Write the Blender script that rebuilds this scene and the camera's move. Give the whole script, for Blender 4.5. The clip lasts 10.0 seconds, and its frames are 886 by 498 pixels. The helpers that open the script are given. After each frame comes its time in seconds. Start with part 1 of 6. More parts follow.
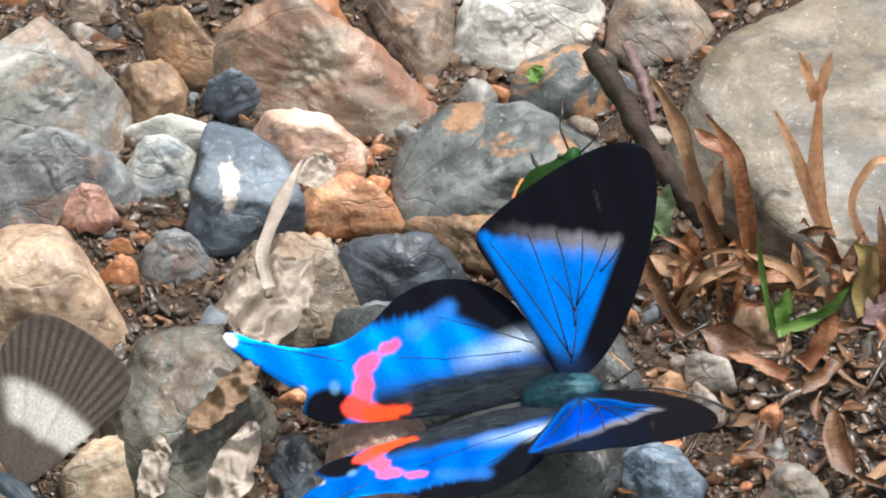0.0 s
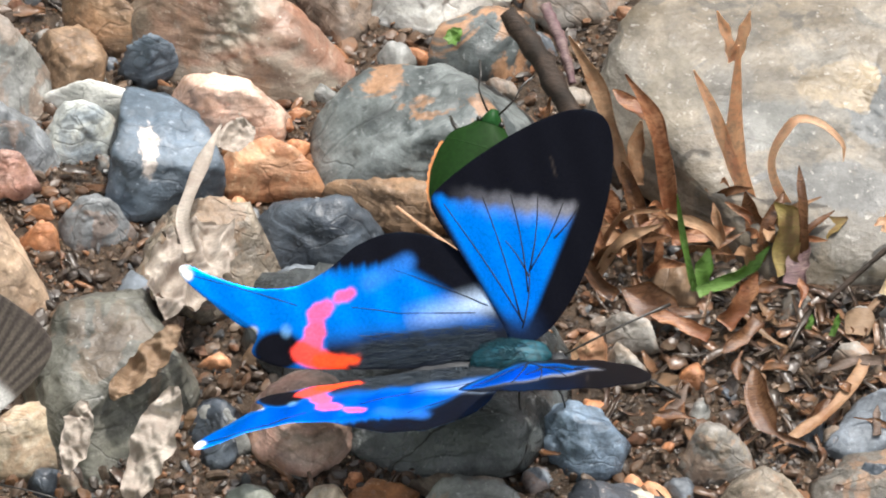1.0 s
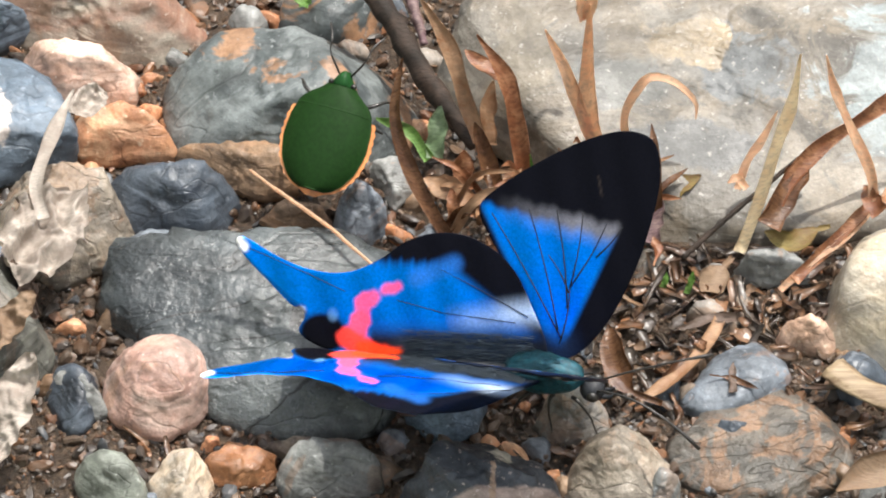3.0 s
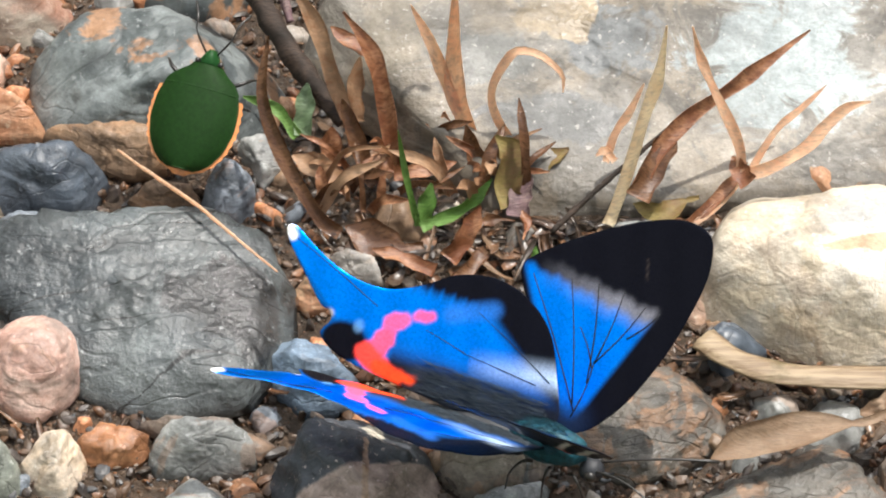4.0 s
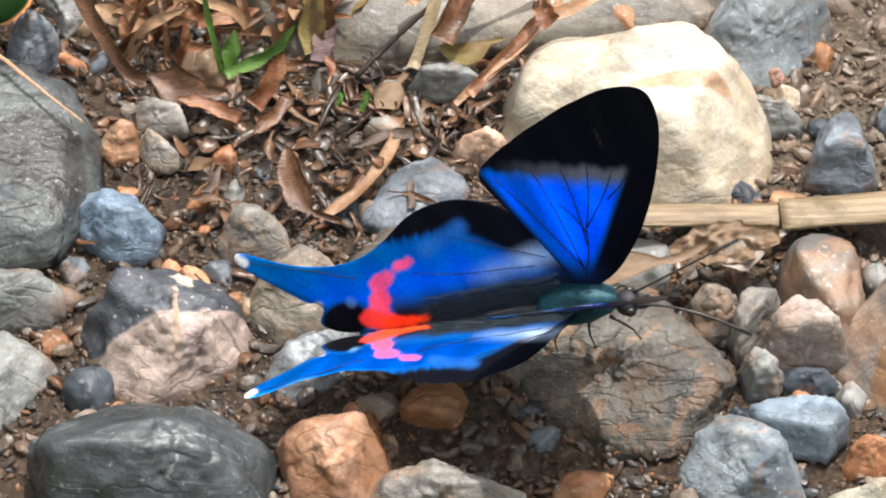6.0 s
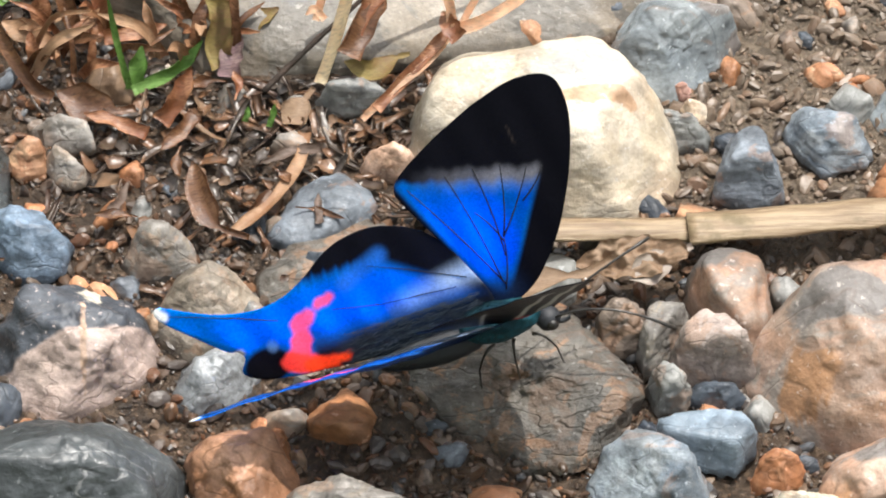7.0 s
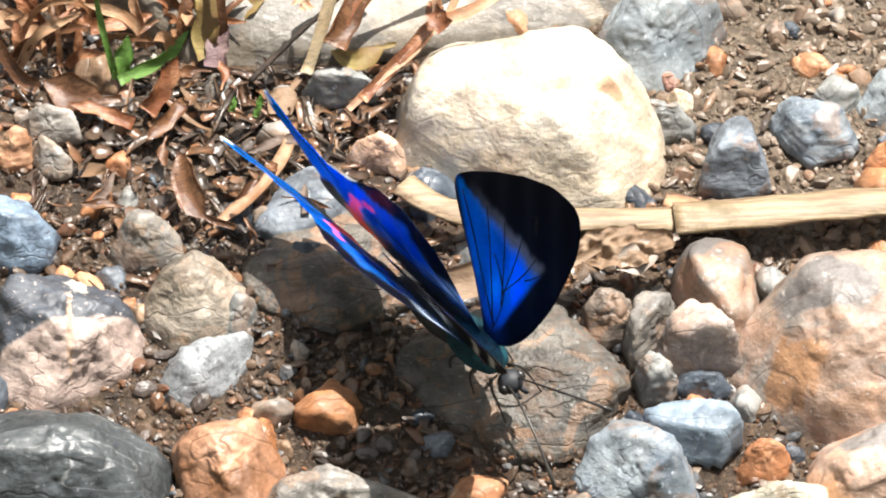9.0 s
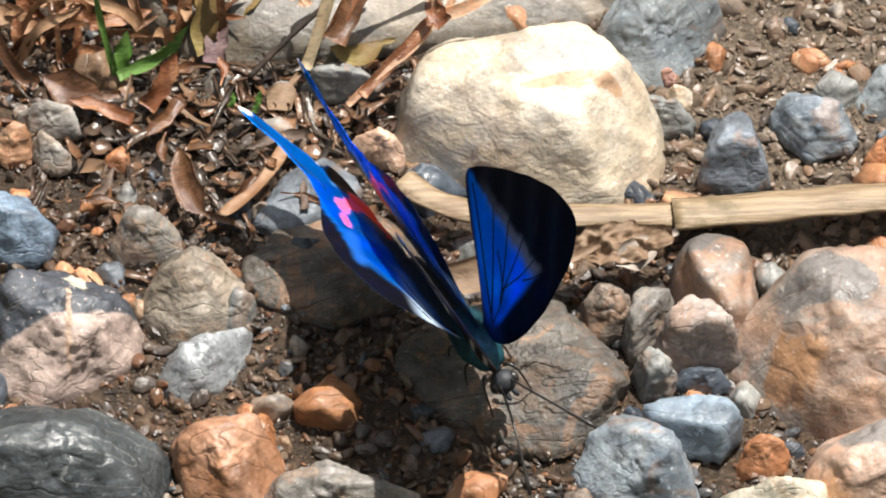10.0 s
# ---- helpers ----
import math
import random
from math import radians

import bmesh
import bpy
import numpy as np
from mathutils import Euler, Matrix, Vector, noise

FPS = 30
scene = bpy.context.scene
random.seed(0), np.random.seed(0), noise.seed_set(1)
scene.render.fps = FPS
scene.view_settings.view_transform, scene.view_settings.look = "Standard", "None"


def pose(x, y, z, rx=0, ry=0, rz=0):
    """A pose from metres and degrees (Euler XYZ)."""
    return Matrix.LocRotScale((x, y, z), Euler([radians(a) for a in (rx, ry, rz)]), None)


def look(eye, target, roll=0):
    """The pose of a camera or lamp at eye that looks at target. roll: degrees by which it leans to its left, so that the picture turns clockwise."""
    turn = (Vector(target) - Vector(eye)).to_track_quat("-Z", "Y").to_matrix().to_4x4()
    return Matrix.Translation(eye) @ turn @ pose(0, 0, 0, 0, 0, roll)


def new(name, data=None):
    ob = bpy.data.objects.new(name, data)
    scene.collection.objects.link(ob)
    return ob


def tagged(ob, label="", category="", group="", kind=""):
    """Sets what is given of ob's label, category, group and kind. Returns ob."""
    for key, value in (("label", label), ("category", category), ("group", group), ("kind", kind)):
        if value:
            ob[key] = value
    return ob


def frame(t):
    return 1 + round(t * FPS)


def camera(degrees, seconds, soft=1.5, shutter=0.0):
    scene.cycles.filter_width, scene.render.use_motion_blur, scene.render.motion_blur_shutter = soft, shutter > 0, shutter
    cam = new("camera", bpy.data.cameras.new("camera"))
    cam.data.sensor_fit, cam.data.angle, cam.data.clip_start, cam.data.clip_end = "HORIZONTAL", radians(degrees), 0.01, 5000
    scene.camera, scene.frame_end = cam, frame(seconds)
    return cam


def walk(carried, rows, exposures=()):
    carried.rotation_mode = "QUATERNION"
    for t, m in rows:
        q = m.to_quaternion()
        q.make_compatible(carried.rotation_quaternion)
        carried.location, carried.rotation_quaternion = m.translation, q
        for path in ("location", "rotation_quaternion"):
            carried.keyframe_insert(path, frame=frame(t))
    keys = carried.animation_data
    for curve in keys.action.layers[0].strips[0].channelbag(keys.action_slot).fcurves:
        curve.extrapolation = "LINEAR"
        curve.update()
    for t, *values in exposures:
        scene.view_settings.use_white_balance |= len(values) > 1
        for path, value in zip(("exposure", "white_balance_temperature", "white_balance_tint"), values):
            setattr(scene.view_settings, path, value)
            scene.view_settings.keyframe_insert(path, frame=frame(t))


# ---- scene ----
# A hand-held long lens, 0.8 m from the ground that it looks down on, panning after the butterfly.
cam = camera(5.0, 10.0, soft=2.0)
EYE = (0.0000, -0.5142, 0.6128)
PATH = [
    (0, look(EYE, (-0.03248, 0.01309, 0), -0.41)),
    (0.5, look(EYE, (-0.03134, 0.01226, 0), -0.39)),
    (1, look(EYE, (-0.02594, 0.00947, 0), -0.41)),
    (1.5, look(EYE, (-0.02213, 0.00984, 0), -0.21)),
    (2, look(EYE, (-0.01864, 0.00814, 0), -0.09)),
    (2.2, look(EYE, (-0.01820, 0.00733, 0), -0.06)),
    (3.3, look(EYE, (-0.01173, 0.00541, 0), -0.24)),
    (3.5, look(EYE, (-0.00978, 0.00498, 0), -0.26)),
    (4, look(EYE, (-0.00386, 0.00352, 0), -0.19)),
    (4.5, look(EYE, (0.00000, 0.00000, 0), -0.15)),
    (5, look(EYE, (0.00302, -0.00442, 0), -0.12)),
    (5.5, look(EYE, (0.00708, -0.00830, 0), -0.30)),
    (5.7, look(EYE, (0.00877, -0.01183, 0), -0.24)),
    (6.8, look(EYE, (0.01697, -0.01306, 0), 0.17)),
    (7, look(EYE, (0.01842, -0.01120, 0), 0.29)),
    (7.5, look(EYE, (0.02070, -0.00967, 0), 0.42)),
    (8, look(EYE, (0.02242, -0.01027, 0), 0.52)),
    (8.5, look(EYE, (0.02162, -0.01083, 0), 0.52)),
    (9, look(EYE, (0.01946, -0.01225, 0), 0.38)),
    (9.5, look(EYE, (0.01888, -0.01249, 0), 0.33)),
    (10, look(EYE, (0.01951, -0.01268, 0), 0.39)),
]
EXPOSURES = [(0, 1.97), (1.5, 2.13), (2.2, 2.15), (3.5, 2.07), (5.0, 2.02), (5.5, 2.05), (7.5, 2.15), (8.0, 2.2), (8.5, 1.62), (9.0, 1.43), (9.5, 1.14), (10, 0.78)]
walk(cam, PATH, EXPOSURES)

# ---- light: a high sun from the far side, slightly to the right ----
SUN_ELEVATION, SUN_AZIMUTH = 69.0, 42.0   # degrees; azimuth from +y towards +x
to_sun = Vector((math.sin(radians(SUN_AZIMUTH)) * math.cos(radians(SUN_ELEVATION)),
                 math.cos(radians(SUN_AZIMUTH)) * math.cos(radians(SUN_ELEVATION)),
                 math.sin(radians(SUN_ELEVATION))))
world = bpy.data.worlds.new("sky")
scene.world = world
world.use_nodes = True
sky = world.node_tree.nodes.new("ShaderNodeTexSky")
sky.sky_type = "NISHITA"
sky.sun_disc = False
sky.sun_elevation = radians(SUN_ELEVATION)
sky.sun_rotation = radians(SUN_AZIMUTH)
sky.dust_density = 3.0
background = world.node_tree.nodes["Background"]
background.inputs["Strength"].default_value = 0.075
haze = world.node_tree.nodes.new("ShaderNodeHueSaturation")      # thin high cloud: a paler sky
haze.inputs["Saturation"].default_value = 0.2
world.node_tree.links.new(sky.outputs["Color"], haze.inputs["Color"])
world.node_tree.links.new(haze.outputs["Color"], background.inputs["Color"])
sun = new("sun", bpy.data.lights.new("sun", "SUN"))
sun.data.energy = 5.0
sun.data.angle = radians(0.55)
sun.data.color = (1.0, 0.95, 0.88)
sun.matrix_world = look(to_sun * 20, (0, 0, 0))


# ---- a dark green ring all round, never in view, added to shade the low sky ----
def low_sky_ring():
    n, verts, faces = 180, [], []
    rng = random.Random(8)
    for k in range(n):
        a = 2 * math.pi * k / n
        top = 15 + 5 * noise.noise((math.cos(a) * 2, math.sin(a) * 2, 1)) + rng.uniform(-1.2, 1.2)
        for radius, z in ((26, -.2), (27 + rng.uniform(-1, 1), top * .45), (29 + rng.uniform(-1, 1), top * .8), (33 + rng.uniform(-1, 1), top), (40, top * .6), (42, -.2)):
            verts.append((math.cos(a) * radius, math.sin(a) * radius, z))
    for k in range(n):
        for j in range(6):
            a, b, c = k * 6 + j, k * 6 + (j + 1) % 6, (k + 1) % n * 6
            faces.append((a, b, c + (j + 1) % 6, c + j))
    me = bpy.data.meshes.new("backdrop")
    me.from_pydata(verts, [], faces)
    m = bpy.data.materials.new("shade_ring_green")
    m.use_nodes = True
    nt = m.node_tree
    tex = nt.nodes.new("ShaderNodeTexNoise")
    tex.inputs["Scale"].default_value = 1.3
    tex.inputs["Detail"].default_value = 8
    co = nt.nodes.new("ShaderNodeTexCoord")
    nt.links.new(co.outputs["Object"], tex.inputs["Vector"])
    cr = nt.nodes.new("ShaderNodeValToRGB")
    cr.color_ramp.elements[0].color, cr.color_ramp.elements[1].color = (.015, .028, .010, 1), (.06, .10, .03, 1)
    cr.color_ramp.elements[0].position, cr.color_ramp.elements[1].position = .35, .65
    nt.links.new(tex.outputs["Fac"], cr.inputs[0])
    nt.links.new(cr.outputs[0], nt.nodes["Principled BSDF"].inputs["Base Color"])
    nt.nodes["Principled BSDF"].inputs["Roughness"].default_value = .8
    me.materials.append(m)
    return tagged(new("backdrop", me), "unseen dark green ring added far round the gravel to shade the low sky", "backdrop", kind="structure")


low_sky_ring()

# ---- materials ----
def node_mat(name):
    m = bpy.data.materials.new(name)
    m.use_nodes = True
    nt = m.node_tree
    return m, nt, nt.nodes["Principled BSDF"]


def add(nt, kind, **inputs):
    n = nt.nodes.new(kind)
    for k, v in inputs.items():
        n.inputs[k.replace("_", " ")].default_value = v
    return n


def mix(nt, fac, a, b, blend="MIX"):
    n = nt.nodes.new("ShaderNodeMix")
    n.data_type, n.blend_type = "RGBA", blend
    for sock, v in ((n.inputs[0], fac), (n.inputs[6], a), (n.inputs[7], b)):
        if isinstance(v, (int, float)):
            sock.default_value = v
        elif isinstance(v, tuple):
            sock.default_value = (*v, 1) if len(v) == 3 else v
        else:
            nt.links.new(v, sock)
    return n.outputs[2]


def ramp(nt, fac, lo, hi):
    n = nt.nodes.new("ShaderNodeMapRange")
    n.inputs["From Min"].default_value, n.inputs["From Max"].default_value = lo, hi
    n.interpolation_type = "SMOOTHSTEP"
    nt.links.new(fac, n.inputs["Value"])
    return n.outputs["Result"]


def coords(nt, shift=True, stretch=None):
    """Coordinates on the thing itself, in metres, shifted from thing to thing."""
    tc = nt.nodes.new("ShaderNodeTexCoord")
    out = tc.outputs["Object"]
    if shift:
        oi = nt.nodes.new("ShaderNodeObjectInfo")
        sc = nt.nodes.new("ShaderNodeVectorMath")
        sc.operation = "MULTIPLY_ADD"
        nt.links.new(oi.outputs["Random"], sc.inputs[0])
        sc.inputs[1].default_value = (0.37, 0.61, 0.23)
        nt.links.new(out, sc.inputs[2])
        out = sc.outputs[0]
    if stretch:
        mp = nt.nodes.new("ShaderNodeMapping")
        mp.inputs["Rotation"].default_value = [radians(a) for a in stretch[:3]]
        mp.inputs["Scale"].default_value = stretch[3:]
        nt.links.new(out, mp.inputs["Vector"])
        out = mp.outputs[0]
    return out


def noise_tex(nt, vec, scale, detail=6.0, rough=0.6, warp=0.0):
    n = add(nt, "ShaderNodeTexNoise", Scale=scale, Detail=detail, Roughness=rough, Distortion=warp)
    nt.links.new(vec, n.inputs["Vector"])
    return n.outputs["Fac"]


def stone_mat(name, c1, c2, c3, size=4.0, split=(0.46, 0.56), stain=0.5, rough=0.55, relief=0.25, bands=None,
              veins=None, speck=0.28, patch=None, half=None, rust=0.32, flecks=0.45, cracks=0.32):
    """c1, c2: the two main colours, c3: stains. size: their spots in mm. bands: (turn, mm, strength), streaks across
    the stone. veins: (colour, mm, width). patch: (colour, place in mm, radius in mm)."""
    m, nt, b = node_mat(name)
    vec = coords(nt)
    if not bands:                                  # most stones show some grain in one direction
        k = sum(map(ord, name))
        bands = ((k * 37 % 90, k * 53 % 70 - 35, k * 71 % 180), 1.6 + k % 3 * .6, .52)
    big = noise_tex(nt, vec, 1000 / size / 1.25, 5, 0.55, 0.6)
    col = mix(nt, ramp(nt, big, *split), c1, c2)
    st = noise_tex(nt, vec, 1000 / size / 0.75, 7, 0.65, 1.2)
    f = nt.nodes.new("ShaderNodeMath")
    f.operation = "MULTIPLY"
    nt.links.new(ramp(nt, st, 0.52, 0.60), f.inputs[0])
    f.inputs[1].default_value = stain
    col = mix(nt, f.outputs[0], col, c3)
    height = st
    if bands:
        turn, mm, strength = bands
        bv = coords(nt, True, (turn[0], turn[1], turn[2], 1.0, 1.0, 6.0))
        bn = noise_tex(nt, bv, 1000 / mm / 6, 5, 0.6, 0.8)
        g = ramp(nt, bn, 0.35, 0.65)
        dark = mix(nt, g, tuple(x * 0.42 for x in c1), tuple(min(0.85, x * 1.45) for x in c2))
        col = mix(nt, strength, col, dark)
        height = bn
    if rust:                                       # iron stains and a pale crust, in patches with clear edges
        on = noise_tex(nt, vec, 1000 / size / 1.15, 6, 0.6, 0.9)
        for lo, tint, much in ((0.545, (0.30, 0.155, 0.075), rust), (0.455, tuple(min(0.6, x * 1.7 + 0.05) for x in c2), -rust * 0.55)):
            sm = nt.nodes.new("ShaderNodeMath")
            sm.operation = "MULTIPLY"
            nt.links.new(ramp(nt, on, lo, lo + 0.035) if much > 0 else ramp(nt, on, lo, lo - 0.035), sm.inputs[0])
            sm.inputs[1].default_value = abs(much)
            col = mix(nt, sm.outputs[0], col, tint)
    if veins:
        vc, mm, width = veins
        wv = noise_tex(nt, coords(nt, True, (0, 0, -58, 0.4, 1.8, 1.0)), 1000 / mm / 1.5, 1.5, 0.5, 0.5)
        d = nt.nodes.new("ShaderNodeMath")
        d.operation = "SUBTRACT"
        nt.links.new(wv, d.inputs[0])
        d.inputs[1].default_value = 0.5
        a = nt.nodes.new("ShaderNodeMath")
        a.operation = "ABSOLUTE"
        nt.links.new(d.outputs[0], a.inputs[0])
        col = mix(nt, ramp(nt, a.outputs[0], width, width * 0.2), col, vc)
    if half:
        hc, plane, shift = half
        tc = nt.nodes.new("ShaderNodeTexCoord")
        dot = nt.nodes.new("ShaderNodeVectorMath")
        dot.operation = "DOT_PRODUCT"
        nt.links.new(tc.outputs["Object"], dot.inputs[0])
        dot.inputs[1].default_value = plane
        wob = nt.nodes.new("ShaderNodeMath")
        wob.operation = "MULTIPLY_ADD"
        nt.links.new(big, wob.inputs[0])
        wob.inputs[1].default_value = 0.0014
        nt.links.new(dot.outputs["Value"], wob.inputs[2])
        col = mix(nt, ramp(nt, wob.outputs[0], shift, shift + 0.0004), col, mix(nt, ramp(nt, st, 0.4, 0.7), hc, tuple(x * 0.75 for x in hc)))
    if patch:
        for pc, place, radius in patch:
            tc = nt.nodes.new("ShaderNodeTexCoord")
            mp = nt.nodes.new("ShaderNodeMapping")
            mp.inputs["Location"].default_value = [-x / 1000 for x in place]
            nt.links.new(tc.outputs["Object"], mp.inputs["Vector"])
            sc = nt.nodes.new("ShaderNodeVectorMath")
            sc.operation = "DIVIDE"
            nt.links.new(mp.outputs[0], sc.inputs[0])
            sc.inputs[1].default_value = [x / 1000 for x in radius]
            ln = nt.nodes.new("ShaderNodeVectorMath")
            ln.operation = "LENGTH"
            nt.links.new(sc.outputs[0], ln.inputs[0])
            ad = nt.nodes.new("ShaderNodeMath")
            ad.operation = "MULTIPLY_ADD"
            nt.links.new(st, ad.inputs[0])
            ad.inputs[1].default_value = 2.8
            nt.links.new(ln.outputs["Value"], ad.inputs[2])
            col = mix(nt, ramp(nt, ad.outputs[0], 2.4, 2.1), col, pc)
    fine = noise_tex(nt, vec, 2600, 6, 0.7)
    shade = nt.nodes.new("ShaderNodeMapRange")
    blot = noise_tex(nt, vec, 1000 / size * 1.7, 6, 0.7, 0.8)
    avg = nt.nodes.new("ShaderNodeMath")
    avg.operation = "MULTIPLY_ADD"
    nt.links.new(blot, avg.inputs[0])
    avg.inputs[1].default_value = 1.1
    nt.links.new(fine, avg.inputs[2])
    nt.links.new(avg.outputs[0], shade.inputs["Value"])
    shade.inputs["From Min"].default_value, shade.inputs["From Max"].default_value = 0.75, 1.35
    shade.inputs["To Min"].default_value, shade.inputs["To Max"].default_value = 1 - speck * 1.25, 1 + speck
    bw = nt.nodes.new("ShaderNodeVectorMath")
    bw.operation = "SCALE"
    nt.links.new(col, bw.inputs[0])
    nt.links.new(shade.outputs[0], bw.inputs["Scale"])
    pits = noise_tex(nt, vec, 800, 6, 0.65, 0.6)
    col = mix(nt, ramp(nt, pits, 0.60, 0.80), bw.outputs[0], tuple(x * 0.42 for x in c1))
    col = mix(nt, ramp(nt, noise_tex(nt, vec, 1100, 5, 0.6), 0.63, 0.82), col, tuple(min(0.85, x * 1.5 + 0.06) for x in c2))
    # broad tones, hairline cracks and bright mineral flecks
    tone = nt.nodes.new("ShaderNodeMapRange")
    nt.links.new(noise_tex(nt, coords(nt, True, (20, 30, 50, 1, 1.7, 1)), 1000 / size / 1.6, 4, 0.6, 1.0), tone.inputs["Value"])
    tone.inputs["From Min"].default_value, tone.inputs["From Max"].default_value = 0.36, 0.64
    tone.inputs["To Min"].default_value, tone.inputs["To Max"].default_value = 0.62, 1.34
    tv = nt.nodes.new("ShaderNodeVectorMath")
    tv.operation = "SCALE"
    nt.links.new(col, tv.inputs[0])
    nt.links.new(tone.outputs[0], tv.inputs["Scale"])
    off = nt.nodes.new("ShaderNodeMath")
    off.operation = "SUBTRACT"
    nt.links.new(noise_tex(nt, coords(nt, True, (15, 25, 35, 1, 2.2, 1)), 1000 / size / 1.5, 2.5, 0.5, 0.3), off.inputs[0])
    off.inputs[1].default_value = 0.5
    gap = nt.nodes.new("ShaderNodeMath")
    gap.operation = "ABSOLUTE"
    nt.links.new(off.outputs[0], gap.inputs[0])
    split_line = ramp(nt, gap.outputs[0], 0.016, 0.002)
    dim = nt.nodes.new("ShaderNodeMath")
    dim.operation = "MULTIPLY"
    nt.links.new(split_line, dim.inputs[0])
    dim.inputs[1].default_value = cracks
    col = mix(nt, dim.outputs[0], tv.outputs[0], tuple(x * 0.3 for x in c1))
    dot = nt.nodes.new("ShaderNodeMath")
    dot.operation = "MULTIPLY"
    nt.links.new(ramp(nt, noise_tex(nt, vec, 1700, 3, 0.6), 0.63, 0.70), dot.inputs[0])
    dot.inputs[1].default_value = flecks
    col = mix(nt, dot.outputs[0], col, tuple(min(0.75, 0.16 + x * 1.7) for x in c2))
    nt.links.new(col, b.inputs["Base Color"])
    rr = nt.nodes.new("ShaderNodeMapRange")
    nt.links.new(st, rr.inputs["Value"])
    rr.inputs["From Min"].default_value, rr.inputs["From Max"].default_value = 0.3, 0.7
    rr.inputs["To Min"].default_value, rr.inputs["To Max"].default_value = rough - 0.22, rough + 0.18
    nt.links.new(rr.outputs[0], b.inputs["Roughness"])
    mid = noise_tex(nt, vec, 620, 6, 0.6)
    h = nt.nodes.new("ShaderNodeMath")
    h.operation = "ADD"
    nt.links.new(mid, h.inputs[0])
    nt.links.new(height, h.inputs[1])
    bp = add(nt, "ShaderNodeBump", Strength=min(1.0, relief * 1.9), Distance=0.0006)
    low = nt.nodes.new("ShaderNodeMath")
    low.operation = "MULTIPLY_ADD"
    nt.links.new(split_line, low.inputs[0])
    low.inputs[1].default_value = -0.5 * cracks
    nt.links.new(h.outputs[0], low.inputs[2])
    nt.links.new(low.outputs[0], bp.inputs["Height"])
    nt.links.new(bp.outputs[0], b.inputs["Normal"])
    return m


M_PALE = stone_mat("pale_grey_stone", (0.357, 0.357, 0.34), (0.212, 0.212, 0.196), (0.0765, 0.0765, 0.068), 7, stain=.7)
M_GREYROUND = stone_mat("grey_stone", (0.2, 0.211, 0.215), (0.133, 0.143, 0.153), (0.333, 0.34, 0.333), 4, stain=.5)
M_PINK = stone_mat("dull_pink_stone", (.48, .27, .21), (.38, .22, .18), (.55, .40, .33), 3)
M_WHITEGREY = stone_mat("marbled_stone", (.55, .55, .48), (.20, .23, .25), (.10, .12, .14), 4, stain=.4)
M_WHITE = stone_mat("white_quartz", (0.702, 0.702, 0.666), (0.558, 0.558, 0.513), (0.405, 0.378, 0.315), 6, stain=.4, rust=0)
M_SLATE = stone_mat("slate", (0.0902, 0.119, 0.151), (0.129, 0.161, 0.197), (0.206, 0.245, 0.28), 5, speck=.2, rust=0)
M_SLATEPATCH = stone_mat("slate_with_chalk", (0.085, 0.114, 0.145), (0.108, 0.138, 0.172), (0.062, 0.082, 0.105), 5, speck=.2,
                         patch=[((.50, .44, .40), (-0.9, -1.6, 2), (0.9, 2.8, 4))], rust=0)
M_PINKORANGE = stone_mat("pink_orange_stone", (0.522, 0.297, 0.198), (0.536, 0.366, 0.289), (0.377, 0.285, 0.231), 5)
M_ORANGE = stone_mat("orange_sandstone", (0.431, 0.192, 0.093), (0.476, 0.270, 0.158), (0.273, 0.109, 0.056), 4, bands=((20, 0, 40), 1.5, .35))
M_REDLAYER = stone_mat("red_layered_stone", (0.355, 0.175, 0.115), (0.27, 0.245, 0.20), (0.42, 0.33, 0.27), 11, bands=((65, 15, 30), 2.0, .45), stain=.5)
M_BROWN = stone_mat("brown_stone", (0.168, 0.104, 0.0608), (0.235, 0.152, 0.0912), (0.084, 0.064, 0.0456), 4, bands=((70, 10, 50), 1.2, .4))
M_MOTTLE = stone_mat("mottled_blue_grey_stone", (0.066, 0.078, 0.080), (0.100, 0.112, 0.110), (0.050, 0.056, 0.056), 8, stain=.6, rust=.75,
                     patch=[((.06, .07, .07), (-1.5, 2.5, 4), (2.2, 2.2, 4))])
M_DARKSLATE = stone_mat("dark_slate", (0.0426, 0.0527, 0.0683), (0.0601, 0.0738, 0.0909), (0.105, 0.122, 0.142), 4, stain=.35, rough=.45, rust=0)
M_TANCRUMB = stone_mat("crumbly_tan_stone", (0.296, 0.242, 0.182), (0.217, 0.189, 0.154), (0.329, 0.215, 0.140), 4, relief=.45, stain=.55)
M_SLAB = stone_mat("damp_slate_slab", (0.052, 0.060, 0.064), (0.098, 0.108, 0.108), (0.028, 0.030, 0.031), 8, rough=.34, veins=((.018, .018, .018), 9, .006), stain=.7, relief=.4, cracks=.25,
                   bands=((0, 80, 20), 3, .45), patch=[((.04, .04, .04), (6.5, -.5, 2), (4.6, 3.6, 4)), ((.045, .045, .045), (9.5, -4.5, 2), (2.0, 2.6, 4))], rust=0)
M_PINKROUND = stone_mat("pink_granite", (0.44, 0.34, 0.29), (0.36, 0.22, 0.175), (0.20, 0.085, 0.055), 6, stain=.7)
M_GREYGREEN = stone_mat("grey_green_stone", (0.14, 0.157, 0.13), (0.189, 0.2, 0.171), (0.098, 0.114, 0.096), 4, rust=0)
M_CREAM = stone_mat("cream_stone", (0.636, 0.534, 0.416), (0.548, 0.430, 0.311), (0.419, 0.283, 0.181), 4)
